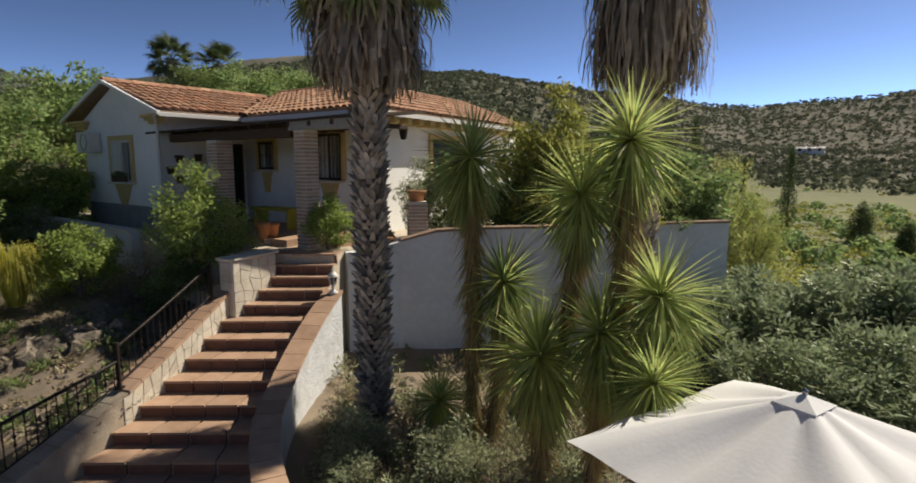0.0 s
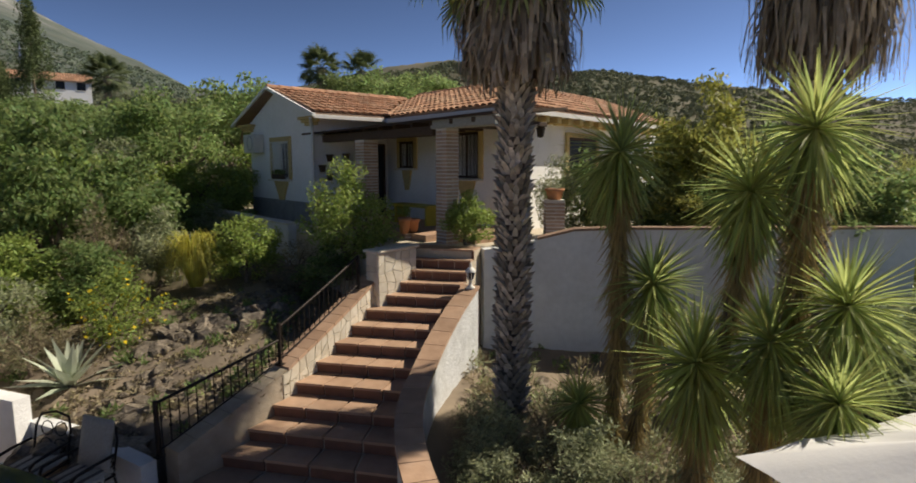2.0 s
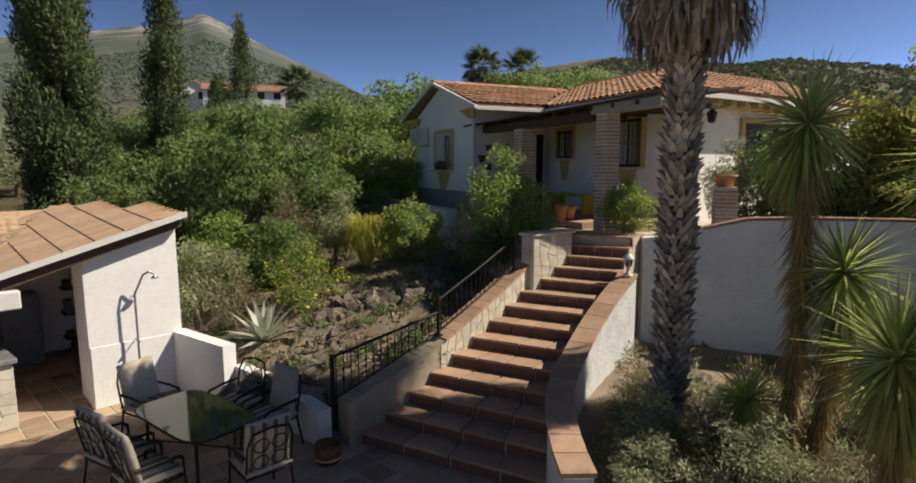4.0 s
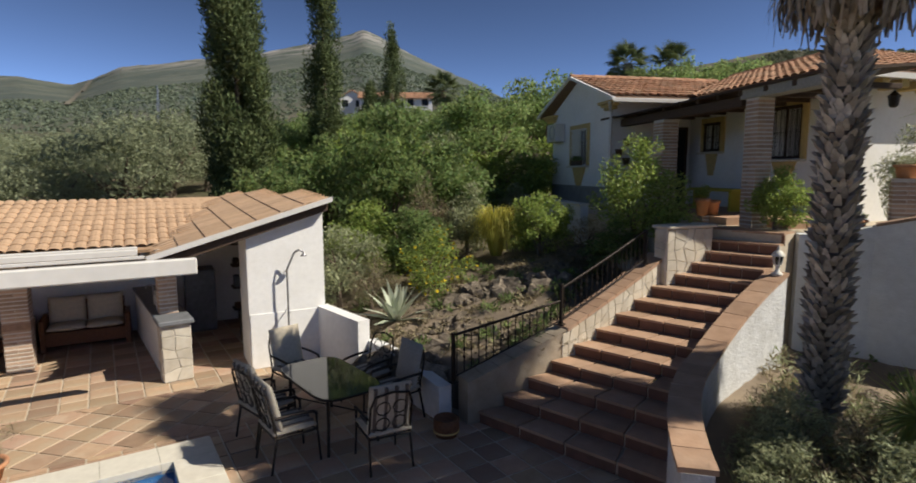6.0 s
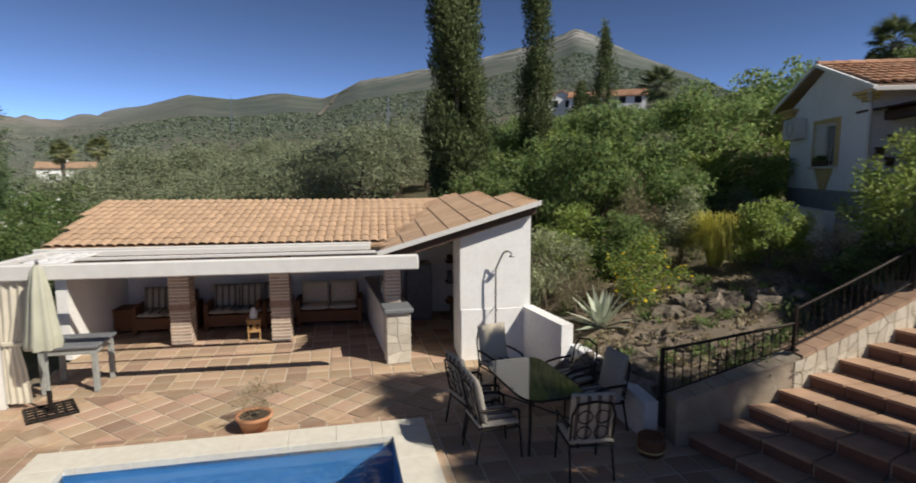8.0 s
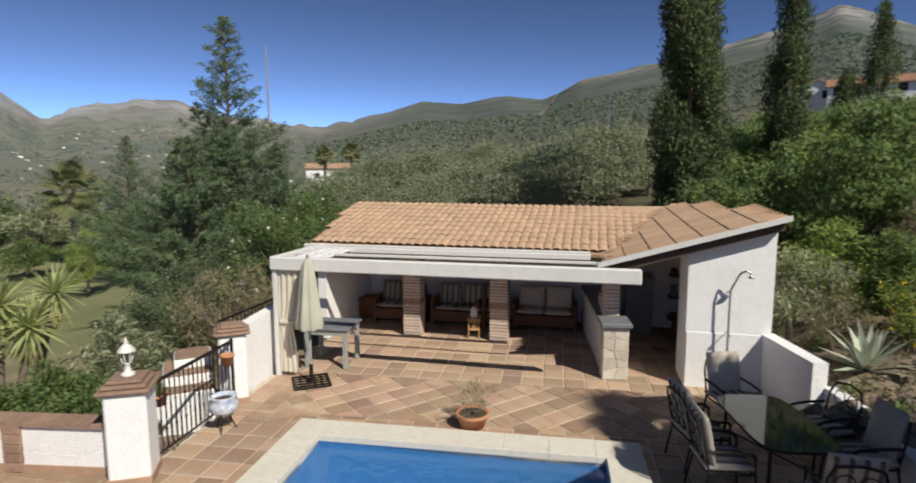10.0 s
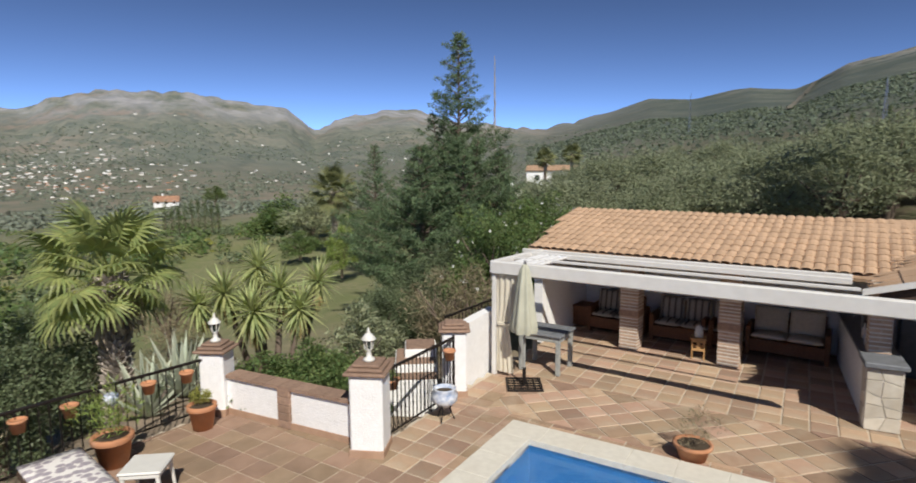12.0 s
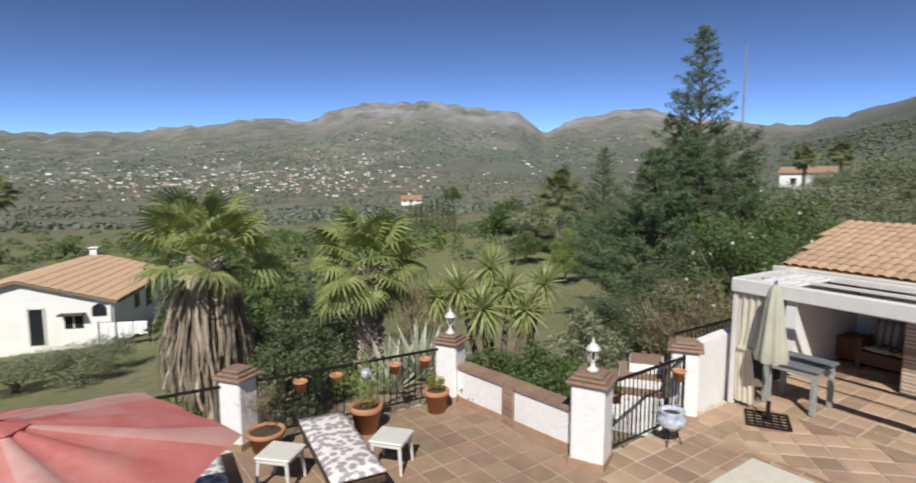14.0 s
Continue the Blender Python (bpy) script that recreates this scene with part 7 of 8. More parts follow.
def build_distance():
    build_firebreak()
    scatter("hillside_scrub", "dark green scrub and small trees dotted over the near hills", "scrub", LEAF_HILL, 9500, -20, 48, 45, 420, 1.35, 10, 1, .75, leaf=.42, gaps=-.9)
    scatter("hillside_bushes", "dark scrub dotted over the hill beyond the field", "scrub", LEAF_HILL, 9000, -50, -18, 110, 500, 1.0, 8, 2, .8, leaf=.45, gaps=-.9)
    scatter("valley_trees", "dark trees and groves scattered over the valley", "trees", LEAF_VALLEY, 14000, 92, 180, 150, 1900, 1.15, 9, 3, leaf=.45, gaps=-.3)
    build_orchard_rows()
    scatter("slope_bushes", "mixed bushes on the slope below the terrace", "bushes", LEAF_MID, 500, 96, 180, 24, 170, 1.3, 90, 4, leaf=.13)
    scatter("slope_shrubs", "grey-green shrubs and young trees on the slope below", "shrubs", LEAF_EVERGREEN, 420, 112, 180, 15, 95, 1.0, 110, 14, leaf=.11, gaps=-.2)
    scatter("slope_grass", "rough grass clumps on the slopes", "grass", LEAF_YELLOW, 900, 104, 180, 14, 120, .45, 40, 5, leaf=.2, squash=.6)
    scatter("field_grass", "rough grass clumps in the field", "grass", LEAF_YELLOW, 1500, -50, -20, 18, 110, .45, 40, 6, leaf=.18, squash=.6)
    scatter("field_bushes", "small bushes along the field's edge", "bushes", LEAF_MID, 160, -50, -20, 30, 110, .9, 120, 16, leaf=.14)
    scatter("mountain_forest", "dark forest on the mountain flanks", "forest", LEAF_FOREST, 10000, 38, 100, 120, 1400, 1.6, 7, 7, .6, leaf=.48, gaps=-.9)
    rng = random.Random(31)
    for nm, mtl, count, seed in (("ground_scrub", LEAF_DRYSHRUB, 9000, 51), ("ground_scrub", LEAF_GREY, 9000, 52)):
        cl = []
        for _ in range(150):
            az, r = rng.uniform(-26, 14), rng.uniform(5.7, 10)
            x, y = at_az(az, r)
            if covered(x, y):
                continue
            s = rng.uniform(.12, .34)
            cl.append((x, y, ground_z(az, r) + s * .45, s, s, s * .8))
        tagged(new(nm, leaf_cloud(nm, mtl, cl, count, .13, .16, seed, upright=.9)), "dry twiggy scrub covering the ground under the palms", "scrub", kind="stuff")
    # white village houses far across the valley
    rng = random.Random(4)
    g, rf = Geo(), Geo()
    for i in range(760):
        if i % 5 < 3:       # the village itself and the hamlets below it
            az, r = rng.gauss(143, 5.5) if i % 2 else rng.gauss(158, 7), 520 * math.exp(rng.gauss(.15, .3))
        else:
            az, r = rng.uniform(112, 178), 420 * math.exp(rng.random() * math.log(2100 / 420))
            if noise.noise(Vector((az * .25, math.log(r) * 5, 1))) < .05:
                continue
        if not 112 < az < 179 or r < 330:
            continue
        x, y = at_az(az, r)
        z = ground_z(az, r)
        w, d, h = rng.uniform(2.2, 7.5) * (r / 1200) ** .6, rng.uniform(2.2, 4.2) * (r / 1200) ** .6, rng.uniform(1.0, 2.1) * (r / 1200) ** .6
        m = pose(x, y, z - 1, 0, 0, rng.uniform(0, 180))
        g.box(-w / 2, -d / 2, 0, w / 2, d / 2, h + 1, 0, m)
        if i % 3:      # most have flat white roofs
            continue
        rf.add([(-w / 2 - .3, -d / 2 - .3, h + 1), (w / 2 + .3, -d / 2 - .3, h + 1), (w / 2 + .3, d / 2 + .3, h + 1), (-w / 2 - .3, d / 2 + .3, h + 1), (-w / 4, 0, h + 1.7), (w / 4, 0, h + 1.7)],
               [(0, 1, 5, 4), (1, 2, 5), (2, 3, 4, 5), (3, 0, 4), (3, 2, 1, 0)], m)
    tagged(new("village_walls", g.data("village_walls", VILLAGE_WHITE)), "white houses scattered across the valley slopes", "village", kind="stuff")
    tagged(new("village_roofs", rf.data("village_roofs", ROOF_RED)), "clay roofs of the scattered valley houses", "village", kind="stuff")


def villa(az, r, z, w, d, h, rot, label, roof_h=1.2, roofm=None, windows=3, chimney=True, gable_windows=True):
    x, y = at_az(az, r)
    t = thing("villa", label, "house", pose(x, y, z, 0, 0, rot))
    part("wall", Geo().box(-w / 2, -d / 2, -1, w / 2, d / 2, h), STUCCO, t)
    e = .3
    rg = Geo()
    a, b, c2, d2 = (-w / 2 - e, -d / 2 - e, h), (w / 2 + e, -d / 2 - e, h), (w / 2 + e, d / 2 + e, h), (-w / 2 - e, d / 2 + e, h)
    r0, r1 = (-w / 2 - e, 0, h + roof_h), (w / 2 + e, 0, h + roof_h)
    slab(rg, [a, b, r1, r0], .12)
    slab(rg, [d2, r0, r1, c2][::-1], .12)
    part("roof_deck", rg, BRICK_CAP, t)
    tagged(part("roof_tiles", joined_tiles([(a, b, r0, r1), (c2, d2, r1, r0)], .28, .3, .5, .07, 3), roofm or ROOF_RED, t, "clay roof tiles"), kind="stuff")
    part("gable", Geo().add([(w / 2, -d / 2, h), (w / 2, d / 2, h), (w / 2, 0, h + roof_h - .1), (-w / 2, -d / 2, h), (-w / 2, d / 2, h), (-w / 2, 0, h + roof_h - .1)], [(0, 1, 2), (5, 4, 3)]), STUCCO, t)
    for i in range(windows):
        wx = -w / 2 + w * (i + .5) / windows
        p = part("window", Geo().box(wx - .5, -d / 2 - .03, .9, wx + .5, -d / 2 + .02, 2.0), GLASS_DARK, t)
        part("frame", Geo().box(wx - .56, -d / 2 - .06, .82, wx + .56, -d / 2 - .031, .9).box(wx - .56, -d / 2 - .06, 2.0, wx + .56, -d / 2 - .031, 2.06), PLASTIC, p)
    for i in range(2 if gable_windows else 0):
        wy = -d / 4 + d / 2 * i
        part("window", Geo().box(w / 2 - .02, wy - .5, .9, w / 2 + .03, wy + .5, 2.0), GLASS_DARK, t)
        part("window", Geo().box(-w / 2 - .03, wy - .5, .9, -w / 2 + .02, wy + .5, 2.0), GLASS_DARK, t)
    if chimney:
        part("chimney", Geo().box(-w * .2, .4, h + roof_h * .4, -w * .2 + .6, 1.0, h + roof_h + .9, .02), STUCCO, t)
    return t


build_plants()
build_distance()


# ---- furniture and small things ----
def pot_geo(r, h, rim=.02):
    return Geo().lathe([(0, 0), (r * .68, 0), (r * .9, h * .8), (r, h * .8), (r + rim * .3, h * .82), (r + rim * .3, h * .98), (r * .97, h), (r * .86, h), (r * .84, h * .88), (0, h * .88)], 22)


def potted(x, y, z, r, h, label, kind=None, ps=.5, psz=.5, name="flower_pot", v=0, group=""):
    t = thing(name, label, "plant pot", pose(x, y, z, 0, 0, random.uniform(0, 360)), group)
    part("pot", pot_geo(r, h), POT, t)
    part("soil", Geo().lathe([(0, h * .885), (r * .83, h * .885)], 16), SOIL, t)
    if kind:
        mtl, n, size, nc, kw = KINDS[kind]
        cr = kept((kind, v, "potted"), lambda: leaf_cloud("foliage", mtl, clumps_round(12, v + 3, z=.8), 700, .2, seed=v + 2, **LEAFKW.get(kind, {})))
        part("foliage", cr, None, t, "", pose(0, 0, h * .88) @ Matrix.Diagonal((ps, ps, psz, 1)))
    return t


def build_pots():
    potted(-7.95, .85, 0, .25, .22, "shallow terracotta pot with a dry plant by the pool", "dry", .32, .3, v=1)
    potted(-5.62, -6.5, 0, .25, .42, "large terracotta pot with a leafy plant at the fence", "fern", .4, .45, v=2)
    potted(-6.85, -6.15, 0, .21, .38, "large terracotta pot with a small cactus by the corner pier", "yellow", .15, .2, v=3)
    potted(-4.3, -7.15, 0, .27, .3, "pale pot with a dry plant at the fence pier", "dry", .34, .42, v=4)
    t = thing("brick_stand", "low brick stand under a terrace pot", "stand", pose(-3.9, 11.6, 0, 0, 0, 20))
    brick_courses(t, 0, 0, .34, .34, 2.44, 2.58)
    potted(-3.9, 11.6, 2.58, .16, .3, "terracotta pot with a pale rim on the terrace", None)
    potted(hw(1.2, 1.85).x, hw(1.2, 1.85).y, FL, .14, .34, "tall terracotta pot on the porch", "bright", .16, .2, v=5)
    potted(-1.55, 11.2, 2.44, .22, .22, "bowl-shaped terracotta pot on the terrace", "mid", .2, .14, v=6)
    t = thing("pot_stand", "buff brick pot stand on the terrace wall", "stand", pose(-.93, 11.6, 0, 0, 0, 12))
    brick_courses(t, 0, 0, .38, .38, 2.44, 3.32)
    potted(-.93, 11.6, 3.32, .19, .22, "round terracotta pot on the brick stand", "grey", .18, .1, v=7)
    b = thing("barrel_planter", "low brown barrel planter by the stairs", "planter", pose(-4.95, 5.2, 0) @ Matrix.Diagonal((.75, .75, .8, 1)))
    part("barrel", Geo().lathe([(0, 0), (.19, 0), (.23, .14), (.22, .3), (.19, .3), (.18, .24), (0, .24)], 18), WOOD_RED, b)
    part("hoop", Geo().lathe([(.222, .07), (.232, .075), (.236, .1), (.226, .105)], 18), YELLOW, b)
    # pots hung on the terrace fence
    p, q = Vector((-7.25, -6.45)), Vector((-4.35, -7.52))
    for k, u in enumerate((.11, .29, .61, .79)):
        c = p.lerp(q, u) + Vector((.05, .14))
        h = thing("hanging_pot", "small terracotta pot hooked on the iron fence", "plant pot", pose(c.x, c.y, .68), "fence pots")
        part("pot", pot_geo(.1, .17), POT, h)
        part("hook", Geo().tube([(-.02, -.13, .2), (-.02, -.1, .23), (-.02, -.06, .15)], .006, 5), IRON, h)
    c = p.lerp(q, .45) + Vector((.05, .14))
    h = thing("hanging_pot", "small blue and white ceramic pot hooked on the fence", "plant pot", pose(c.x, c.y, .68), "fence pots")
    part("pot", Geo().lathe([(0, 0), (.06, 0), (.1, .08), (.085, .15), (.075, .15), (0, .12)], 16), CERAMIC, h)
    for u in (.25, .55):
        c = Vector((-3.95, -7.68)).lerp(Vector((-.6, -8.9)), u) + Vector((.05, .14))
        h = thing("hanging_pot", "small terracotta pot hooked on the iron fence", "plant pot", pose(c.x, c.y, .68), "fence pots")
        part("pot", pot_geo(.1, .17), POT, h)
    c = Vector((-7.2, -3.3)).lerp(Vector((-9.05, -2.85)), .82) + Vector((.02, .12))
    h = thing("hanging_pot", "small orange pot hooked on the gate", "plant pot", pose(c.x, c.y, .78), "fence pots")
    part("pot", pot_geo(.1, .17), POT, h)
    c = Vector((-7.2, -3.3)).lerp(Vector((-9.05, -2.85)), .5) + Vector((.05, -.5))
    potted(c.x, c.y, .44, .13, .16, "small potted plant on the white steps", "mid", .14, .1, v=8)
    g = thing("ceramic_planter", "white and blue ceramic bowl on a black iron stand", "planter", pose(-8.15, -2.72, 0))
    part("bowl", Geo().lathe([(0, .22), (.08, .22), (.2, .32), (.21, .42), (.17, .5), (.19, .52), (.15, .52), (.14, .46), (0, .46)], 22), CERAMIC, g)
    part("soil", Geo().lathe([(0, .465), (.14, .465)], 14), SOIL, g)
    for i in range(3):
        a = i * 2.094
        leg = Geo()
        leg.tube([(.17 * math.cos(a), .17 * math.sin(a), .3), (.08 * math.cos(a), .08 * math.sin(a), .18), (.16 * math.cos(a), .16 * math.sin(a), 0)], .01, 5)
        part("stand_leg", leg, IRON, g, "bent black iron leg")
    # wall pots on the house
    for y, z in ((1.72, 3.82), (1.5, 4.09), (1.02, 4.12), (1.52, 3.6)):
        w = HM @ Vector((WX - .1, y, z))
        h = thing("wall_pot", "small dark pot on the wing wall", "plant pot", pose(w.x, w.y, w.z), "wall pots")
        part("pot", pot_geo(.1, .18), WOOD_DARK, h)
    t = thing("porch_bench", "yellow painted bench on the porch", "bench", HM @ pose(2.6, .5, FL))
    part("seat", Geo().box(-.75, -.2, .42, .75, .22, .48, .01), YELLOW_PAINT, t)
    for x in (-.65, .6):
        part("leg", Geo().box(x, -.16, 0, x + .07, .18, .42, .008), YELLOW_PAINT, t)
    # lamp on the parapet's head
    l = lantern(pose(-2.22, 9.62, 1.87))
    l["label"] = "white painted garden lantern at the head of the stair parapet"


CERAMIC = mat("white_blue_ceramic", (0.75, 0.77, 0.8), (0.3, 0.38, 0.55), 14, 0.25, spec=0.5)
YELLOW_PAINT = mat("yellow_paint", (0.5, 0.42, 0.06), (0.42, 0.35, 0.05), 8, 0.6)
LOUNGE = mat("floral_lounger_fabric", (0.75, 0.72, 0.7), None, 9, 0.95, 0.15)


def lounge_pattern():
    m = LOUNGE
    N, L = m.node_tree.nodes, m.node_tree.links
    p = N["Principled BSDF"]
    vor = N.new("ShaderNodeTexVoronoi")
    vor.inputs["Scale"].default_value = 10.5
    L.new(N.new("ShaderNodeTexCoord").outputs["Object"], vor.inputs["Vector"])
    r = N.new("ShaderNodeValToRGB")
    e = r.color_ramp.elements
    e[0].position, e[0].color = .0, (.3, .29, .33, 1)
    e[1].position, e[1].color = .6, (.8, .77, .74, 1)
    x = e.new(.5)
    x.color = (.42, .37, .4, 1)
    L.new(vor.outputs["Distance"], r.inputs["Fac"])
    L.new(r.outputs["Color"], p.inputs["Base Color"])


lounge_pattern()


def cushion(w, d, h, m=None, n=6):
    """A plump cushion: a rounded slab."""
    g = Geo()
    vs, N = [], 9
    for s in (1, -1):
        for i in range(N):
            for j in range(N):
                u, v = i / (N - 1) * 2 - 1, j / (N - 1) * 2 - 1
                k = (1 - abs(u) ** 4) ** .5 * (1 - abs(v) ** 4) ** .5
                vs.append((u * w / 2, v * d / 2, h / 2 + s * h / 2 * (.25 + .75 * k)))
    fs = []
    for s in (0, 1):
        o = s * N * N
        fs += [(o + i * N + j, o + (i + 1) * N + j, o + (i + 1) * N + j + 1, o + i * N + j + 1) for i in range(N - 1) for j in range(N - 1)]
    for i in range(N - 1):
        for a, b in (((i, 0), (i + 1, 0)), ((i, N - 1), (i + 1, N - 1)), ((0, i), (0, i + 1)), ((N - 1, i), (N - 1, i + 1))):
            p, q = a[0] * N + a[1], b[0] * N + b[1]
            fs.append((p, q, N * N + q, N * N + p))
    return g.add(vs, fs, m, True)


def stripes(parent, w, d, h, m, n=4):
    for i in range(n):
        x = -w / 2 + w * (i + .5) / n
        k = (1 - abs(2 * x / w) ** 4) ** .5
        top = h / 2 + h / 2 * (.25 + .75 * k)
        part("stripe", Geo().box(x - w * .04, -d * .47, top * .55, x + w * .04, d * .47, top + .004, .004), STRIPE_DARK, parent, "dark fabric stripe", m)


def garden_chair(m, label, back_cushion=True, dark=False):
    t = thing("garden_chair", label, "chair", m, "chairs round the dining table")
    r = .014
    for x in (-.25, .25):
        part("leg", Geo().tube([(x, .26, .62), (x, .27, .4), (x * 1.04, .3, 0)], r, 7), IRON, t)
        part("leg", Geo().tube([(x, -.22, .42), (x * 1.04, -.3, 0)], r, 7), IRON, t)
        part("armrest", Geo().tube([(x * 1.08, -.24, .66), (x * 1.1, .0, .66), (x * 1.1, .22, .64), (x, .27, .58)], .018, 7), IRON, t)
    part("seat_frame", Geo().tube([(-.25, .25, .4), (.25, .25, .4), (.25, -.24, .41), (-.25, -.24, .41), (-.25, .25, .4)], r, 7), IRON, t)
    bf = Geo().tube([(-.25, -.22, .42), (-.25, -.3, .8), (-.2, -.34, .94), (0, -.36, .98), (.2, -.34, .94), (.25, -.3, .8), (.25, -.22, .42)], r, 7)
    part("back_frame", bf, IRON, t)
    sc = Geo()
    for x in (-.1, .1):
        for z in (.58, .78):
            pts = [(x + .085 * math.cos(a), -.27 - (z - .58) * .2 - .085 * math.sin(a) * .2, z + .085 * math.sin(a)) for a in np.linspace(0, 2 * math.pi, 9)]
            sc.tube(pts, .007, 5)
    part("scrollwork", sc, IRON, t)
    s = part("seat_cushion", cushion(.52, .52, .11, pose(0, .0, .41)), CUSHION, t, "grey striped seat cushion")
    stripes(s, .52, .52, .11, pose(0, 0, .41))
    if back_cushion:
        bm = pose(0, -.16, .76) @ pose(0, 0, 0, 102, 0, 0)
        b = part("back_cushion", cushion(.5, .62, .12), CREAM_FABRIC if dark else CUSHION, t, "striped back cushion", bm)
        stripes(b, .5, .62, .12, None)
    return t


def build_dining():
    m = pose(-6.2, 4.25, 0, 0, 0, -9)
    t = thing("dining_table", "dark glass garden table on black iron legs", "table", m)
    g = Geo()
    n = 32
    pts = []
    for i in range(n):
        a = 2 * math.pi * i / n
        c, s = math.cos(a), math.sin(a)
        pts.append((.78 * abs(c) ** .4 * (1 if c > 0 else -1), .44 * abs(s) ** .4 * (1 if s > 0 else -1)))
    part("glass_top", g.prism(pts, .735, .75), GLASS_TABLE, t, "dark smoked glass top")
    part("rim", Geo().tube([(x * 1.0, y * 1.0, .735) for x, y in pts + pts[:1]], .016, 6), IRON, t)
    for x in (-.6, .6):
        for y in (-.3, .3):
            part("leg", Geo().tube([(x, y, .73), (x * 1.0, y * 1.0, .4), (x * 1.12, y * 1.15, 0)], .02, 7), IRON, t)
    part("stretcher", Geo().tube([(-.6, -.3, .35), (.6, .3, .35)], .01, 6).tube([(-.6, .3, .35), (.6, -.3, .35)], .01, 6), IRON, t)
    garden_chair(pose(-6.68, 3.6, 0, 0, 0, 0), "black iron garden chair with grey striped cushions")
    garden_chair(pose(-5.92, 3.46, 0, 0, 0, -9), "black iron garden chair with grey striped cushions")
    garden_chair(pose(-7.55, 4.55, 0, 0, 0, -88), "black iron garden chair with a tan back cushion", True, True)
    garden_chair(pose(-5.05, 4.22, 0, 0, 0, 70), "black iron garden chair with grey striped cushions at the table end")
    garden_chair(pose(-5.85, 5.12, 0, 0, 0, 172), "black iron garden chair with grey striped cushions")
    garden_chair(pose(-6.6, 5.2, 0, 0, 0, 182), "bare black iron garden chair with scrolled back", False)


def parasol(x, y, zhub, half, drop, material, label, rot, corners=4, faded=None):
    t = thing("parasol", label, "parasol", pose(x, y, 0, 0, 0, rot))
    part("pole", Geo().cyl((0, 0, 0), (0, 0, zhub - .03), .024, n=12), WOOD_GREY, t)
    part("base", Geo().lathe([(0, 0), (.28, 0), (.28, .05), (.06, .09), (.05, .3), (.03, .32)], 20), STEEL, t)
    N = 12
    g = Geo()
    vs = [(0, 0, zhub)]
    rings = N
    seg = 48
    for k in range(1, rings + 1):
        for i in range(seg):
            a = 2 * math.pi * i / seg
            sec = math.pi / corners
            rad = half * math.cos(sec) / math.cos((a % (2 * sec)) - sec)
            u = k / rings
            sag = .05 * math.sin(math.pi * u) * (1 - abs(math.cos(a * corners)))
            z = zhub - drop * u ** 1.05 - sag + .012 * math.sin(a * 13 + u * 5) * u
            vs.append((rad * u * math.cos(a), rad * u * math.sin(a), z))
    fs = [(0, 1 + i, 1 + (i + 1) % seg) for i in range(seg)]
    for k in range(rings - 1):
        o = 1 + k * seg
        fs += [(o + i, o + seg + i, o + seg + (i + 1) % seg, o + (i + 1) % seg) for i in range(seg)]
    g.add(vs, fs, None, True)
    canopy = part("canopy", g, material, t)
    if faded:      # sun-bleached gores beside every rib
        canopy.data.materials.append(faded)
        per = seg // corners
        for f in canopy.data.polygons:
            i = f.index % seg
            f.material_index = 1 if i % per in (0, per - 1) or (i // per) % 3 == 1 and i % per < per // 2 else 0
    vg = Geo()
    vg.add([(0, 0, zhub + .018)] + [(half * .13 * math.cos(2 * math.pi * i / corners), half * .13 * math.sin(2 * math.pi * i / corners), zhub - drop * .13 + .014) for i in range(corners)],
           [(0, 1 + i, 1 + (i + 1) % corners) for i in range(corners)])
    part("vent", vg, material, t)
    part("finial", Geo().lathe([(.012, zhub), (.02, zhub + .02), (.024, zhub + .045), (0, zhub + .06)], 12), STEEL, t)
    for i in range(corners):
        a = 2 * math.pi * i / corners
        part("rib", Geo().cyl((.03 * math.cos(a), .03 * math.sin(a), zhub - .05), (half * .98 * math.cos(a), half * .98 * math.sin(a), zhub - drop - .012), .01, n=6), WOOD_GREY, t)
    return t


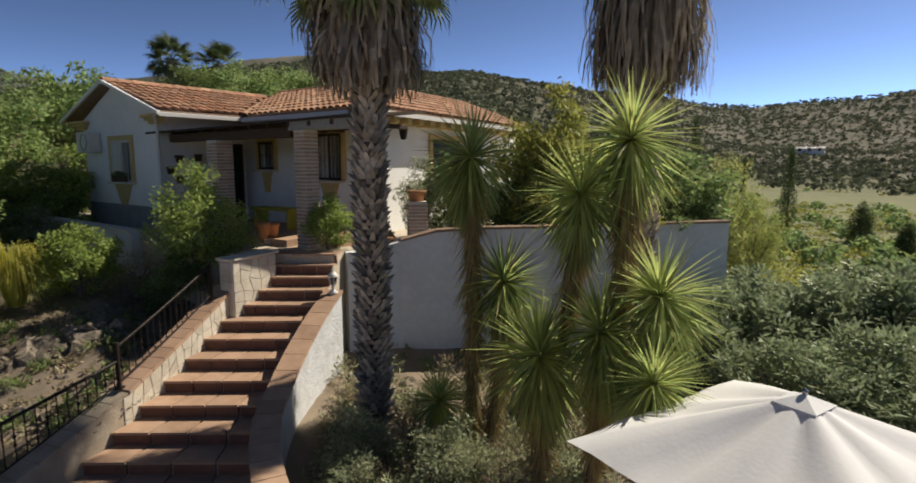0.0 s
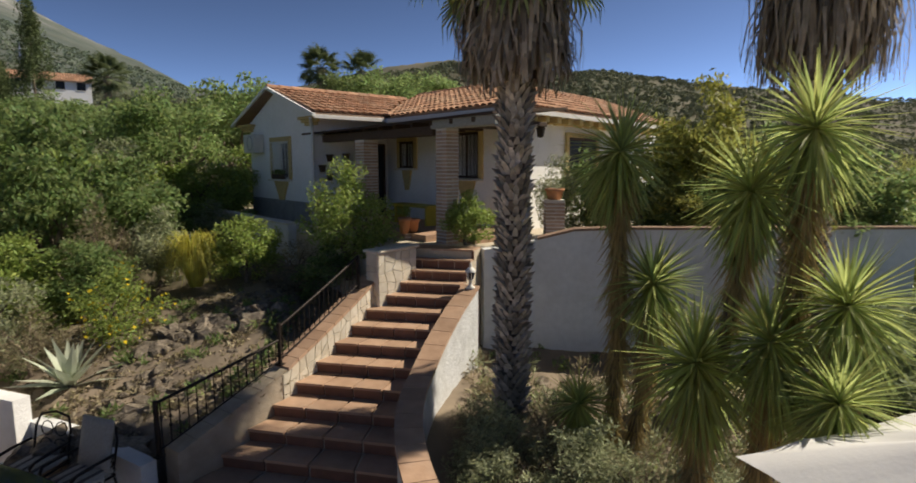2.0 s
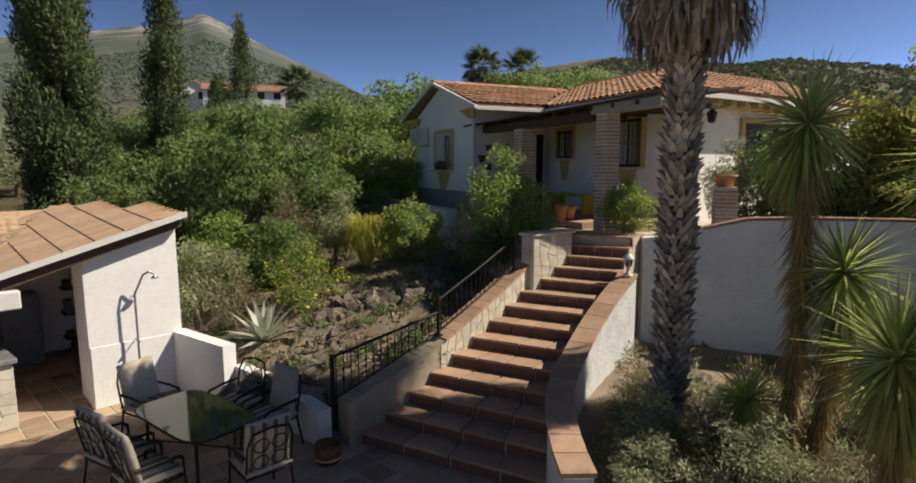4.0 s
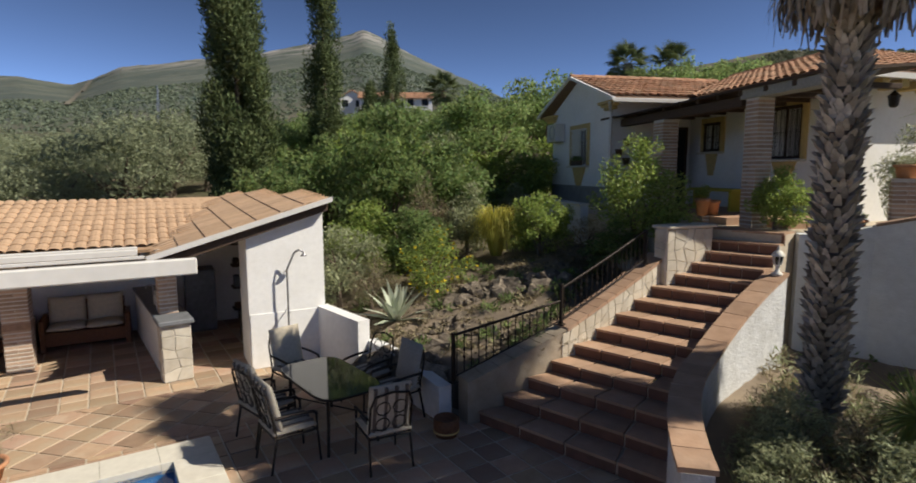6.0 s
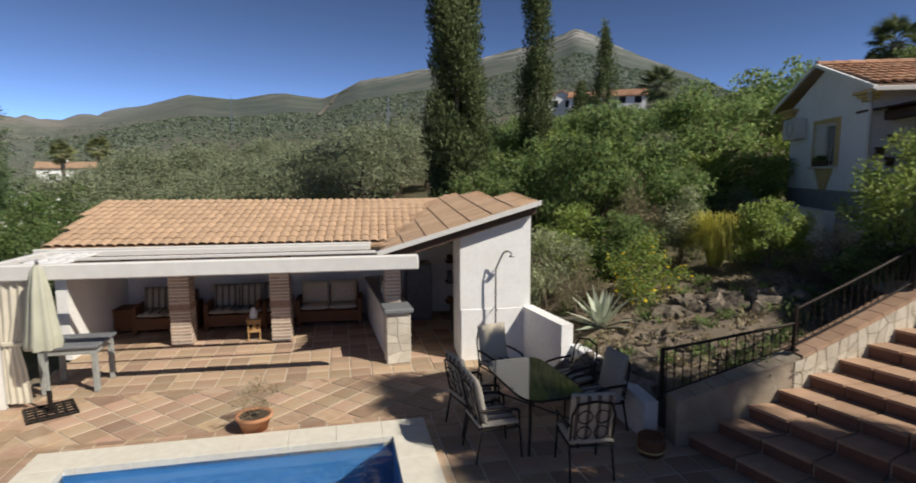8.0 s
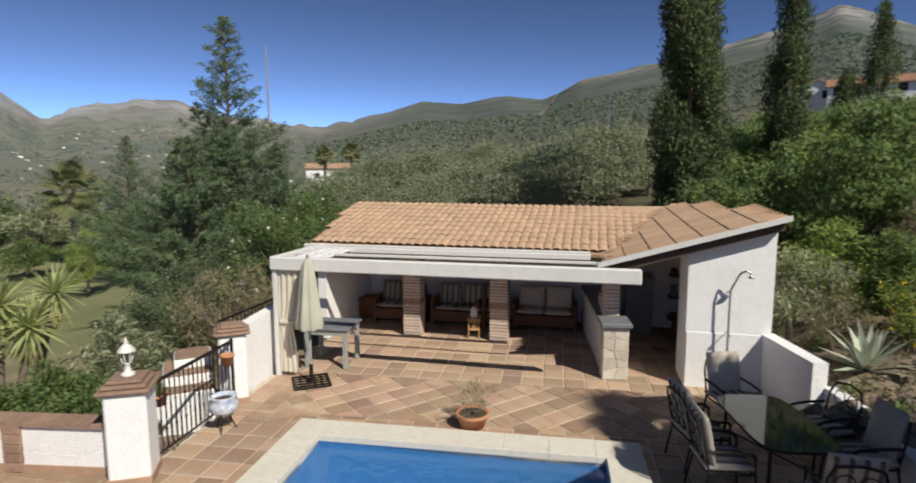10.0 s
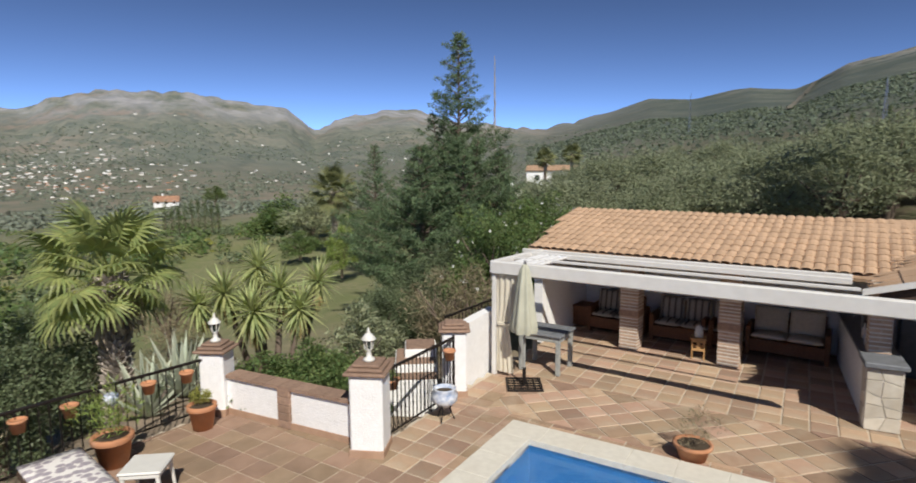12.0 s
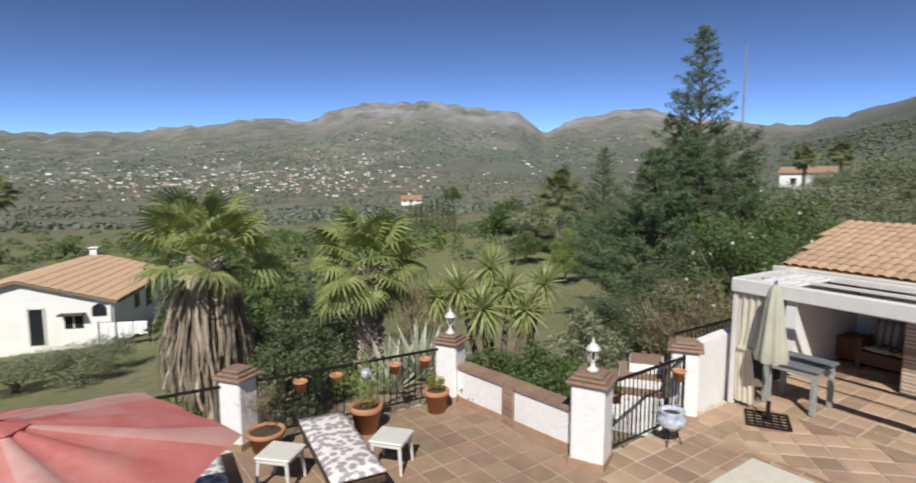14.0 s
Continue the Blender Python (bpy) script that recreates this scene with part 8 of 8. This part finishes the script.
def build_parasols():
    parasol(2.41, 4.0, 2.46, 1.64, .51, CANVAS_WHITE, "open square white canvas parasol", 79, 4)
    parasol(-.85, -4.5, 2.36, 1.45, .36, CANVAS_RED, "open red canvas parasol with sun-bleached pink gores", 155, 6, CANVAS_PINK)
    t = thing("closed_parasol", "closed pale sage parasol in a black cast-iron base", "parasol", pose(-9.92, -1.79, 0, 0, 0, 15) @ Matrix.Diagonal((1, 1, .965, 1)))
    part("pole", Geo().cyl((0, 0, 0), (0, 0, 2.32), .022, n=10), WOOD_GREY, t)
    g = Geo()
    n = 24
    vs = []
    for z, r in ((2.3, .03), (2.2, .08), (1.9, .13), (1.5, .17), (1.12, .22), (1.02, .2)):
        vs += [(r * (1 + .22 * math.sin(i * math.pi * 2 * 7 / n)) * math.cos(2 * math.pi * i / n), r * (1 + .22 * math.sin(i * math.pi * 2 * 7 / n)) * math.sin(2 * math.pi * i / n), z) for i in range(n)]
    g.add(vs, [(k * n + i, k * n + (i + 1) % n, (k + 1) * n + (i + 1) % n, (k + 1) * n + i) for k in range(5) for i in range(n)], None, True)
    part("folded_canopy", g, CANVAS_SAGE, t)
    part("finial", Geo().lathe([(0, 2.3), (.025, 2.31), (.02, 2.37), (0, 2.39)], 10), STEEL, t)
    fr = Geo().box(-.32, -.32, 0, .32, -.28, .035, .004).box(-.32, .28, 0, .32, .32, .035, .004).box(-.32, -.28, 0, -.28, .28, .034, .004).box(.28, -.28, 0, .32, .28, .034, .004)
    base = part("iron_base", fr, IRON, t, "square openwork iron base")
    for i in range(1, 5):
        u = -.3 + .6 * i / 5
        part("base_bar", Geo().box(-.28, u - .012, .0, .28, u + .012, .03, .003), IRON, base)
        part("base_bar", Geo().box(u - .012, -.28, .0, u + .012, .28, .028, .003), IRON, base)
    part("socket", Geo().cyl((0, 0, 0), (0, 0, .35), .035, n=10), IRON, base)


def build_lounge():
    def lounger(x, y, rot, label):
        t = thing("sun_lounger", label, "sun lounger", pose(x, y, 0, 0, 0, rot), "sun loungers")
        part("frame", Geo().box(-.33, -.98, .24, -.27, .98, .32, .01).box(.27, -.98, .24, .33, .98, .32, .01).box(-.27, -.98, .24, .27, -.92, .32, .01).box(-.27, .92, .24, .27, .98, .32, .01), WOOD_DARK, t)
        for a in (-.28, .24):
            for b in (-.85, .8):
                part("leg", Geo().box(a, b, 0, a + .05, b + .05, .25, .006), WOOD_DARK, t)
        part("mattress", cushion(.66, 1.95, .1, pose(0, 0, .32)), LOUNGE, t, "pale floral patterned mattress")
    lounger(-4.6, -5.9, -23.6, "sun lounger with a pale floral mattress beside the stools")
    lounger(-2.95, -6.45, -21, "sun lounger with a pale floral mattress under the red parasol")

    def stool(x, y, rot):
        t = thing("plastic_stool", "low white plastic side table on the terrace", "side table", pose(x, y, 0, 0, 0, rot), "white side tables")
        part("top", Geo().box(-.24, -.24, .4, .24, .24, .44, .018), PLASTIC, t)
        part("apron", Geo().box(-.22, -.22, .35, .22, .22, .4, .01), PLASTIC, t)
        for a in (-1, 1):
            for b in (-1, 1):
                part("leg", Geo().cyl((a * .19, b * .19, .36), (a * .22, b * .22, 0), .028, .02, 8), PLASTIC, t)
    stool(-3.92, -6.2, 28)
    stool(-5.12, -5.42, 24)


def build_pool_house_things():
    def sofa(x, y, w, rot, label, seats, striped=True, mtl=None):
        t = thing("bench_sofa", label, "sofa", S @ pose(x, y, 0, 0, 0, rot), "pool house seats")
        part("frame", Geo().box(-w / 2, -.35, .1, w / 2, .35, .36, .015), WOOD_RED, t)
        for a in (-w / 2, w / 2 - .09):
            part("arm", Geo().box(a, -.36, 0, a + .09, .36, .62, .012), WOOD_RED, t)
        part("back_frame", Geo().box(-w / 2 + .09, .28, .36, w / 2 - .09, .35, .86, .01), WOOD_RED, t)
        cw = (w - .2) / seats
        for i in range(seats):
            cx = -w / 2 + .1 + cw * (i + .5)
            sc = part("seat_cushion", cushion(cw * .97, .6, .13, pose(cx, -.04, .36)), mtl or CUSHION, t)
            bm = pose(cx, .2, .7, 78, 0, 0)
            bc = part("back_cushion", cushion(cw * .95, .52, .13), mtl or CUSHION, t, "", bm)
            if striped:
                stripes(sc, cw * .97, .6, .13, pose(cx, -.04, .36), 3)
                stripes(bc, cw * .95, .52, .13, None, 4)
    sofa(.95, 4.2, 1.3, 0, "wooden bench with grey striped cushions in the pool house", 2)
    sofa(2.45, 4.25, 1.35, 0, "wooden bench with grey striped cushions behind the columns", 2)
    sofa(3.25, 4.3, .75, 0, "wooden armchair with striped cushions in the pool house", 1)
    sofa(4.5, 4.3, 1.5, 0, "wooden sofa with cream cushions in the pool house", 2, False, CREAM_FABRIC)
    t = thing("side_table", "red-brown wooden side table by the benches", "side table", S @ pose(.1, 4.3, 0))
    part("top", Geo().box(-.3, -.3, .5, .3, .3, .54, .01), WOOD_RED, t)
    part("carcass", Geo().box(-.26, -.26, .05, .26, .26, .5, .01), WOOD_RED, t)
    t = thing("lantern_stool", "small carved wooden stool in the pool house", "stool", S @ pose(3.0, 3.15, 0, 0, 0, 10))
    for a in (-.13, .1):
        for b in (-.13, .1):
            part("leg", Geo().box(a, b, 0, a + .03, b + .03, .42, .004), WOOD_OAK, t)
    part("top", Geo().box(-.15, -.15, .42, .15, .15, .45, .006), WOOD_OAK, t)
    for s in (-.13, .13):
        part("fretwork", Geo().box(-.1, s - .006, .18, .1, s + .006, .24).box(-.03, s - .006, .24, .03, s + .006, .4).box(-.1, s - .006, .36, .1, s + .006, .41), WOOD_OAK, t)
    t = thing("table_lantern", "small white ceramic lantern on the carved stool", "lantern", S @ pose(3.0, 3.15, .45))
    part("body", Geo().lathe([(0, 0), (.08, 0), (.085, .1), (.06, .2), (.02, .24), (0, .25)], 14), PLASTIC, t)
    # shelf with ornaments on the back wall
    t = thing("wall_shelf", "long shelf on the back wall with many small ornaments", "shelf", S @ pose(2.8, 4.8, 1.62))
    part("board", Geo().box(-2.9, -.18, 0, 2.7, .1, .05, .006), WOOD_DARK, t)
    rng = random.Random(8)
    for i in range(44):
        x = -2.8 + i * .125 + rng.uniform(-.03, .03)
        h = rng.uniform(.1, .28)
        part("bottle", Geo().lathe([(0, .05), (.035, .05), (.04, .05 + h * .6), (.014, .05 + h * .75), (.014, .05 + h), (0, .05 + h)], 8, pose(x, -.05 + rng.uniform(-.04, .04), 0)),
             (CERAMIC, STONE, WOOD_RED, GLASS_DARK)[rng.randrange(4)], t)
    # things on the bar and in the store
    t = thing("bar_sink_tap", "steel tap on the bar counter", "tap", S @ pose(5.7, 3.3, 1.0))
    part("spout", Geo().tube([(0, 0, 0), (0, 0, .22), (-.04, 0, .27), (-.12, 0, .25), (-.13, 0, .2)], .012, 7), STEEL, t)
    for i, x in enumerate((-.05, .06, .0, .1)):
        t = thing("bottle", "small bottle standing on the bar", "bottle", S @ pose(5.78 + x * .5 - .027 * i, 2.2 + .23 * i, 1.0), "bar bottles")
        part("glass", Geo().lathe([(0, 0), (.035, 0), (.038, .14), (.013, .19), (.013, .26), (0, .26)], 10), (CERAMIC, GLASS_DARK, PLASTIC, GLASS_DARK)[i], t)
    t = thing("fridge", "dark appliance in the shaded store room", "fridge", S @ pose(6.6, 4.4, 0))
    part("cabinet", Geo().box(-.3, -.3, 0, .3, .3, 1.35, .015), SLATE, t)
    part("door", Geo().box(-.29, -.33, .05, .29, -.305, 1.33, .01), SLATE, t)
    t = thing("store_shelf", "cluttered shelf in the store room", "shelf", S @ pose(7.7, 4.6, 0))
    for k in range(4):
        part("board", Geo().box(-.4, -.2, .3 + .5 * k, .45, .2, .33 + .5 * k, .004), WOOD_DARK, t)
        for j in range(5):
            hh = .1 + .05 * ((j * 7 + k * 3) % 5)
            part("box", Geo().box(-.36 + j * .16, -.15, .332 + .5 * k, -.24 + j * .16, .12, .332 + .5 * k + hh, .006), (WOOD_RED, SLATE, WOOD_DARK, CUSHION)[(j + k) % 4], t)
    # grey garden table by the curtain
    t = thing("garden_table", "weathered grey wooden table under the pergola", "table", S @ pose(.66, .85, 0, 0, 0, 3))
    part("top", Geo().box(-.46, -.4, .74, .46, .4, .79, .012), SLATE, t, "dark green-grey table top")
    part("apron", Geo().box(-.42, -.36, .64, .42, .36, .74, .008), WOOD_GREY, t)
    for a in (-.42, .34):
        for b in (-.36, .28):
            part("leg", Geo().box(a, b, 0, a + .08, b + .08, .66, .008), WOOD_GREY, t)
    # shower
    t = thing("garden_shower", "slim steel garden shower on the white wall", "shower", S @ pose(7.75, .88, 0))
    part("riser", Geo().tube([(0, 0, 0), (0, 0, 1.75), (.12, -.06, 2.05), (.2, -.1, 2.1), (.27, -.12, 2.06)], .017, 8), STEEL, t)
    part("head", Geo().lathe([(.012, .06), (.03, .03), (.06, 0), (0, -.002)], 14, pose(.27, -.12, 1.99)), STEEL, t)
    part("valve", Geo().cyl((0, 0, 1.0), (0, -.06, 1.0), .02, n=8).cyl((0, .17, 1.0), (0, 0, 1.0), .01, n=6), STEEL, t)
    part("bracket", Geo().cyl((0, .17, 1.7), (0, 0, 1.7), .01, n=6), STEEL, t)


WOOD_OAK = mat("pale_carved_wood", (0.5, 0.3, 0.13), (0.4, 0.23, 0.1), 15, 0.6, 0.2)


def rock_mesh(seed):
    rng = random.Random(seed)
    bm = bmesh.new()
    bmesh.ops.create_icosphere(bm, subdivisions=2, radius=1)
    off = Vector((seed * 3.1, seed * 1.7, 0))
    for v in bm.verts:
        n = noise.fractal(v.co * 1.1 + off, .9, 2, 3)
        v.co *= 1 + .75 * n
        v.co.z *= .62
        for ax in (Vector((1, .4, .2)), Vector((-.5, 1, .3)), Vector((.2, -1, .6))):
            d = v.co.dot(ax.normalized())
            if d > .52:
                v.co -= ax.normalized() * (d - .52) * .9
    me = bpy.data.meshes.new("rock")
    bm.to_mesh(me)
    bm.free()
    me.materials.append(ROCK)
    return me


def build_rocks():
    meshes = [rock_mesh(k) for k in range(7)]
    rng = random.Random(3)

    def put(x, y, s, dz=0.0):
        o = new("rock", meshes[rng.randrange(7)])
        o.matrix_basis = pose(x, y, ground_xy(x, y) - s * .12 + dz, rng.uniform(-15, 15), rng.uniform(-15, 15), rng.uniform(0, 360)) @ Matrix.Diagonal((s * rng.uniform(.8, 1.4), s, s * rng.uniform(.7, 1.1), 1))
        tagged(o, "rough grey-brown rock in the rockery", "rock", "rockery rocks")
    # rows of larger stones that hold the beds
    for az0, r0, az1, r1, n, s in ((52, 8.9, 45.5, 8.3, 9, .24), (46, 8.2, 43, 9.2, 5, .2), (43, 10.5, 31, 10.3, 36, .15), (42, 10.75, 31.5, 10.6, 34, .14), (47, 9.3, 41, 9.8, 12, .12), (44, 9.5, 38, 9.0, 12, .1)):
        for i in range(n):
            u = (i + rng.uniform(-.3, .3)) / n
            x, y = at_az(az0 + (az1 - az0) * u, r0 + (r1 - r0) * u + rng.uniform(-.15, .15))
            put(x, y, s * rng.choice((.45, .6, .8, 1.0, 1.3, 1.7)) * rng.uniform(.85, 1.15), .05 if r0 == 10.75 else 0.0)
    for i in range(150):
        x, y = at_az(rng.uniform(31, 53), rng.uniform(7.6, 11.8))
        if not covered(x, y):
            put(x, y, .035 + .12 * rng.random() ** 2.5)
    for i in range(26):
        x, y = at_az(rng.uniform(1, 13), rng.uniform(6.3, 9.6))
        if not covered(x, y):
            put(x, y, rng.uniform(.08, .24))
    # leaf litter, pebbles and low weeds
    cl = []
    for i in range(900):
        az, r = rng.uniform(28, 54), rng.uniform(7.3, 12.5)
        x, y = at_az(az, r)
        if covered(x, y):
            continue
        cl.append((x, y, ground_z(az, r) + .02, .12, .12, .03))
    ob = new("leaf_litter", leaf_cloud("leaf_litter", LEAF_DRYSHRUB, cl, 9000, .07, .4, 3))
    tagged(ob, "dry leaf litter and twigs over the rockery soil", "leaf litter", kind="stuff")
    cl = []
    for i in range(160):
        az, r = rng.choice((rng.uniform(29, 53), rng.uniform(-12, 13))), rng.uniform(6.2, 12)
        x, y = at_az(az, r)
        if covered(x, y):
            continue
        s = rng.uniform(.06, .2)
        cl.append((x, y, ground_z(az, r) + s * .5, s, s, s * .7))
    ob = new("weeds", leaf_cloud("weeds", LEAF_MID, cl, 5000, .1, .25, 4, upright=1.0))
    tagged(ob, "low green weeds among the rocks", "weeds", kind="stuff")


def neighbour_details(t):
    # gable end: arched window, canopied window, door; long wall: two windows
    g = -4.5
    arch = [(-3.7, 1.5), (-3.05, 1.5)] + [(-3.375 + .325 * math.cos(a), 1.85 + .25 * math.sin(a)) for a in np.linspace(0, math.pi, 9)]
    w = Geo()
    n = len(arch)
    w.add([(g - .03, y, z) for y, z in arch] + [(g + .02, y, z) for y, z in arch], [tuple(range(n))[::-1]] + [(i, (i + 1) % n, n + (i + 1) % n, n + i) for i in range(n)])
    part("arched_window", w, GLASS_DARK, t)
    w = part("window", Geo().box(g - .03, -2.65, .95, g + .02, -1.85, 1.62), GLASS_DARK, t)
    part("canopy", Geo().box(g - .5, -2.8, 1.64, g - .031, -1.7, 1.71, .01), WOOD_DARK, w)
    part("frame", Geo().box(g - .05, -2.28, .95, g - .031, -2.22, 1.62), PLASTIC, w)
    d = part("door", Geo().box(g - .04, -.95, .2, g + .02, -.35, 1.95, .01), GLASS_DARK, t)
    part("frame", Geo().box(g - .06, -1.03, .2, g - .001, -.951, 2.03).box(g - .06, -.349, .2, g - .001, -.27, 2.03), PLASTIC, d)
    for x, z0, x1 in ((-1.6, 1.2, -.9), (.2, .9, 1.2)):
        w = part("window", Geo().box(x, -4.03, z0, x1, -3.98, 1.95), GLASS_DARK, t)
        part("frame", Geo().box(x - .05, -4.06, z0 - .07, x1 + .05, -4.031, z0).box(x - .05, -4.06, 1.95, x1 + .05, -4.031, 2.0), PLASTIC, w)
    c = part("chimney", Geo().box(4.0, -.2, 3.0, 4.35, .2, 3.75, .02), STUCCO, t)
    part("cowl", Geo().box(3.93, -.27, 3.84, 4.42, .27, 3.92, .02).box(4.01, -.19, 3.74, 4.08, -.12, 3.85).box(4.27, .12, 3.74, 4.34, .19, 3.85), STUCCO, c)
    part("downpipe", Geo().cyl((-4.57, -3.9, .2), (-4.57, -3.9, 2.2), .05, .05, 8), PLASTIC, t)
    # washing line off the corner of the house
    m = pose(*at_az(164.8, 37.6), -4.3, 0, 0, -128.5)
    gz = .45
    line = thing("clothesline", "washing line with posts beside the neighbouring villa", "clothesline", m @ pose(-5.3, -3.6, gz))
    for y in (0.0, -2.2):
        part("post", Geo().cyl((0, y, -.5), (0, y, .95), .03, .03, 7), IRON, line)
    part("line", Geo().cyl((0, 0, .9), (0, -2.2, .9), .008, .008, 4), IRON, line)
    for k, (y0, wd, drop) in enumerate(((-.1, .6, .72), (-.78, .68, .8), (-1.5, .6, .66))):
        vs, fs = [], []
        for i in range(13):
            for j in range(5):
                f = j / 4
                vs.append((.03 + .05 * f * math.sin(i * 1.1 + k * 2) + .012, y0 - wd * i / 12, .9 - drop * f * (1 + .03 * math.sin(i * .9 + k))))
        for i in range(12):
            for j in range(4):
                fs.append((i * 5 + j, i * 5 + j + 1, i * 5 + j + 6, i * 5 + j + 5))
        off = len(vs)
        vs += [(x - .024, y, z) for x, y, z in vs]
        fs += [tuple(off + q for q in f)[::-1] for f in fs]
        fs += [(i * 5, (i + 1) * 5, off + (i + 1) * 5, off + i * 5) for i in range(12)]
        ob = new("laundry_sheet", Geo().add(vs, fs, None, True).data("laundry_sheet", LINEN))
        ob.matrix_world = m @ pose(-5.3, -3.6, gz)
        tagged(ob, "white bed sheet hanging on the washing line", "laundry", "sheets on the line")


def build_far_things():
    t = villa(164.8, 37.6, -4.3, 9.0, 8.0, 2.25, -128.5, "white neighbouring villa with a pale clay roof", 1.15, ROOF_TAN, 0, False, False)
    neighbour_details(t)
    t = villa(48.9, 95, 12.9, 11.5, 6, 2.0, 48, "cream villa with red roof on the slope", 1.3, ROOF_RED, 5, False)
    t = villa(53.2, 98, 13.0, 4, 4.4, 2.2, 143, "small white villa on the slope", 1.4, ROOF_RED, 2, False)
    t = villa(134.2, 230, 3.8 + 230 * math.tan(radians(-2.7)), 8, 6, 1.6, 130, "far white villa with a bright orange roof", 2.0, ROOF_RED, 3)
    t = villa(96.8, 130, 1.5, 14, 8, 3.0, 95, "far white villa behind the grove", 1.2, ROOF_TAN, 3)
    t = villa(101.0, 60, -1.5, 5, 4, 3.0, 100, "small white outbuilding beyond the conifer", .5, STUCCO, 2)
    t = villa(-31.2, 240, ground_z(-31.2, 240) + .3, 9, 5, 1.7, -35, "white villa on the far hillside", .7, STUCCO, 3)
    # pylon masts and a bare pole tree
    x, y = at_az(103.2, 46)
    t = thing("bare_tree", "tall bare leafless poplar beyond the pool house", "tree", pose(x, y, -1.2))
    part("trunk", Geo().cyl((0, 0, 0), (.2, 0, 14.2), .15, .02, 7), PALE_BARK, t)
    br = Geo()
    rng = random.Random(6)
    for i in range(300):
        z = 1.5 + i * .042
        a = rng.uniform(0, 6.28)
        l = rng.uniform(.5, 1.1) * (1 - z / 16)
        br.cyl((.016 * z, 0, z), (.016 * z + math.cos(a) * l * .4, math.sin(a) * l * .4, z + l * 1.6), .014, .004, 4)
    tagged(part("branch", br, PALE_BARK, t), kind="stuff")
    for az, r, h in ((70.3, 420, 26), (49.9, 300, 24), (84.9, 700, 45)):
        x, y = at_az(az, r)
        t = thing("mast", "pale steel mast on the far ridge", "mast", pose(x, y, ground_z(az, r) - 1))
        part("lattice", Geo().cyl((-1, -1, 0), (0, 0, h), .25, .15, 5).cyl((1, -1, 0), (0, 0, h), .25, .15, 5).cyl((0, 1.2, 0), (0, 0, h), .25, .15, 5).cyl((-1.6, 0, h * .8), (1.6, 0, h * .8), .15, .15, 5), STEEL, t)


build_pots()
build_dining()
build_parasols()
build_lounge()
build_pool_house_things()
build_rocks()
build_far_things()
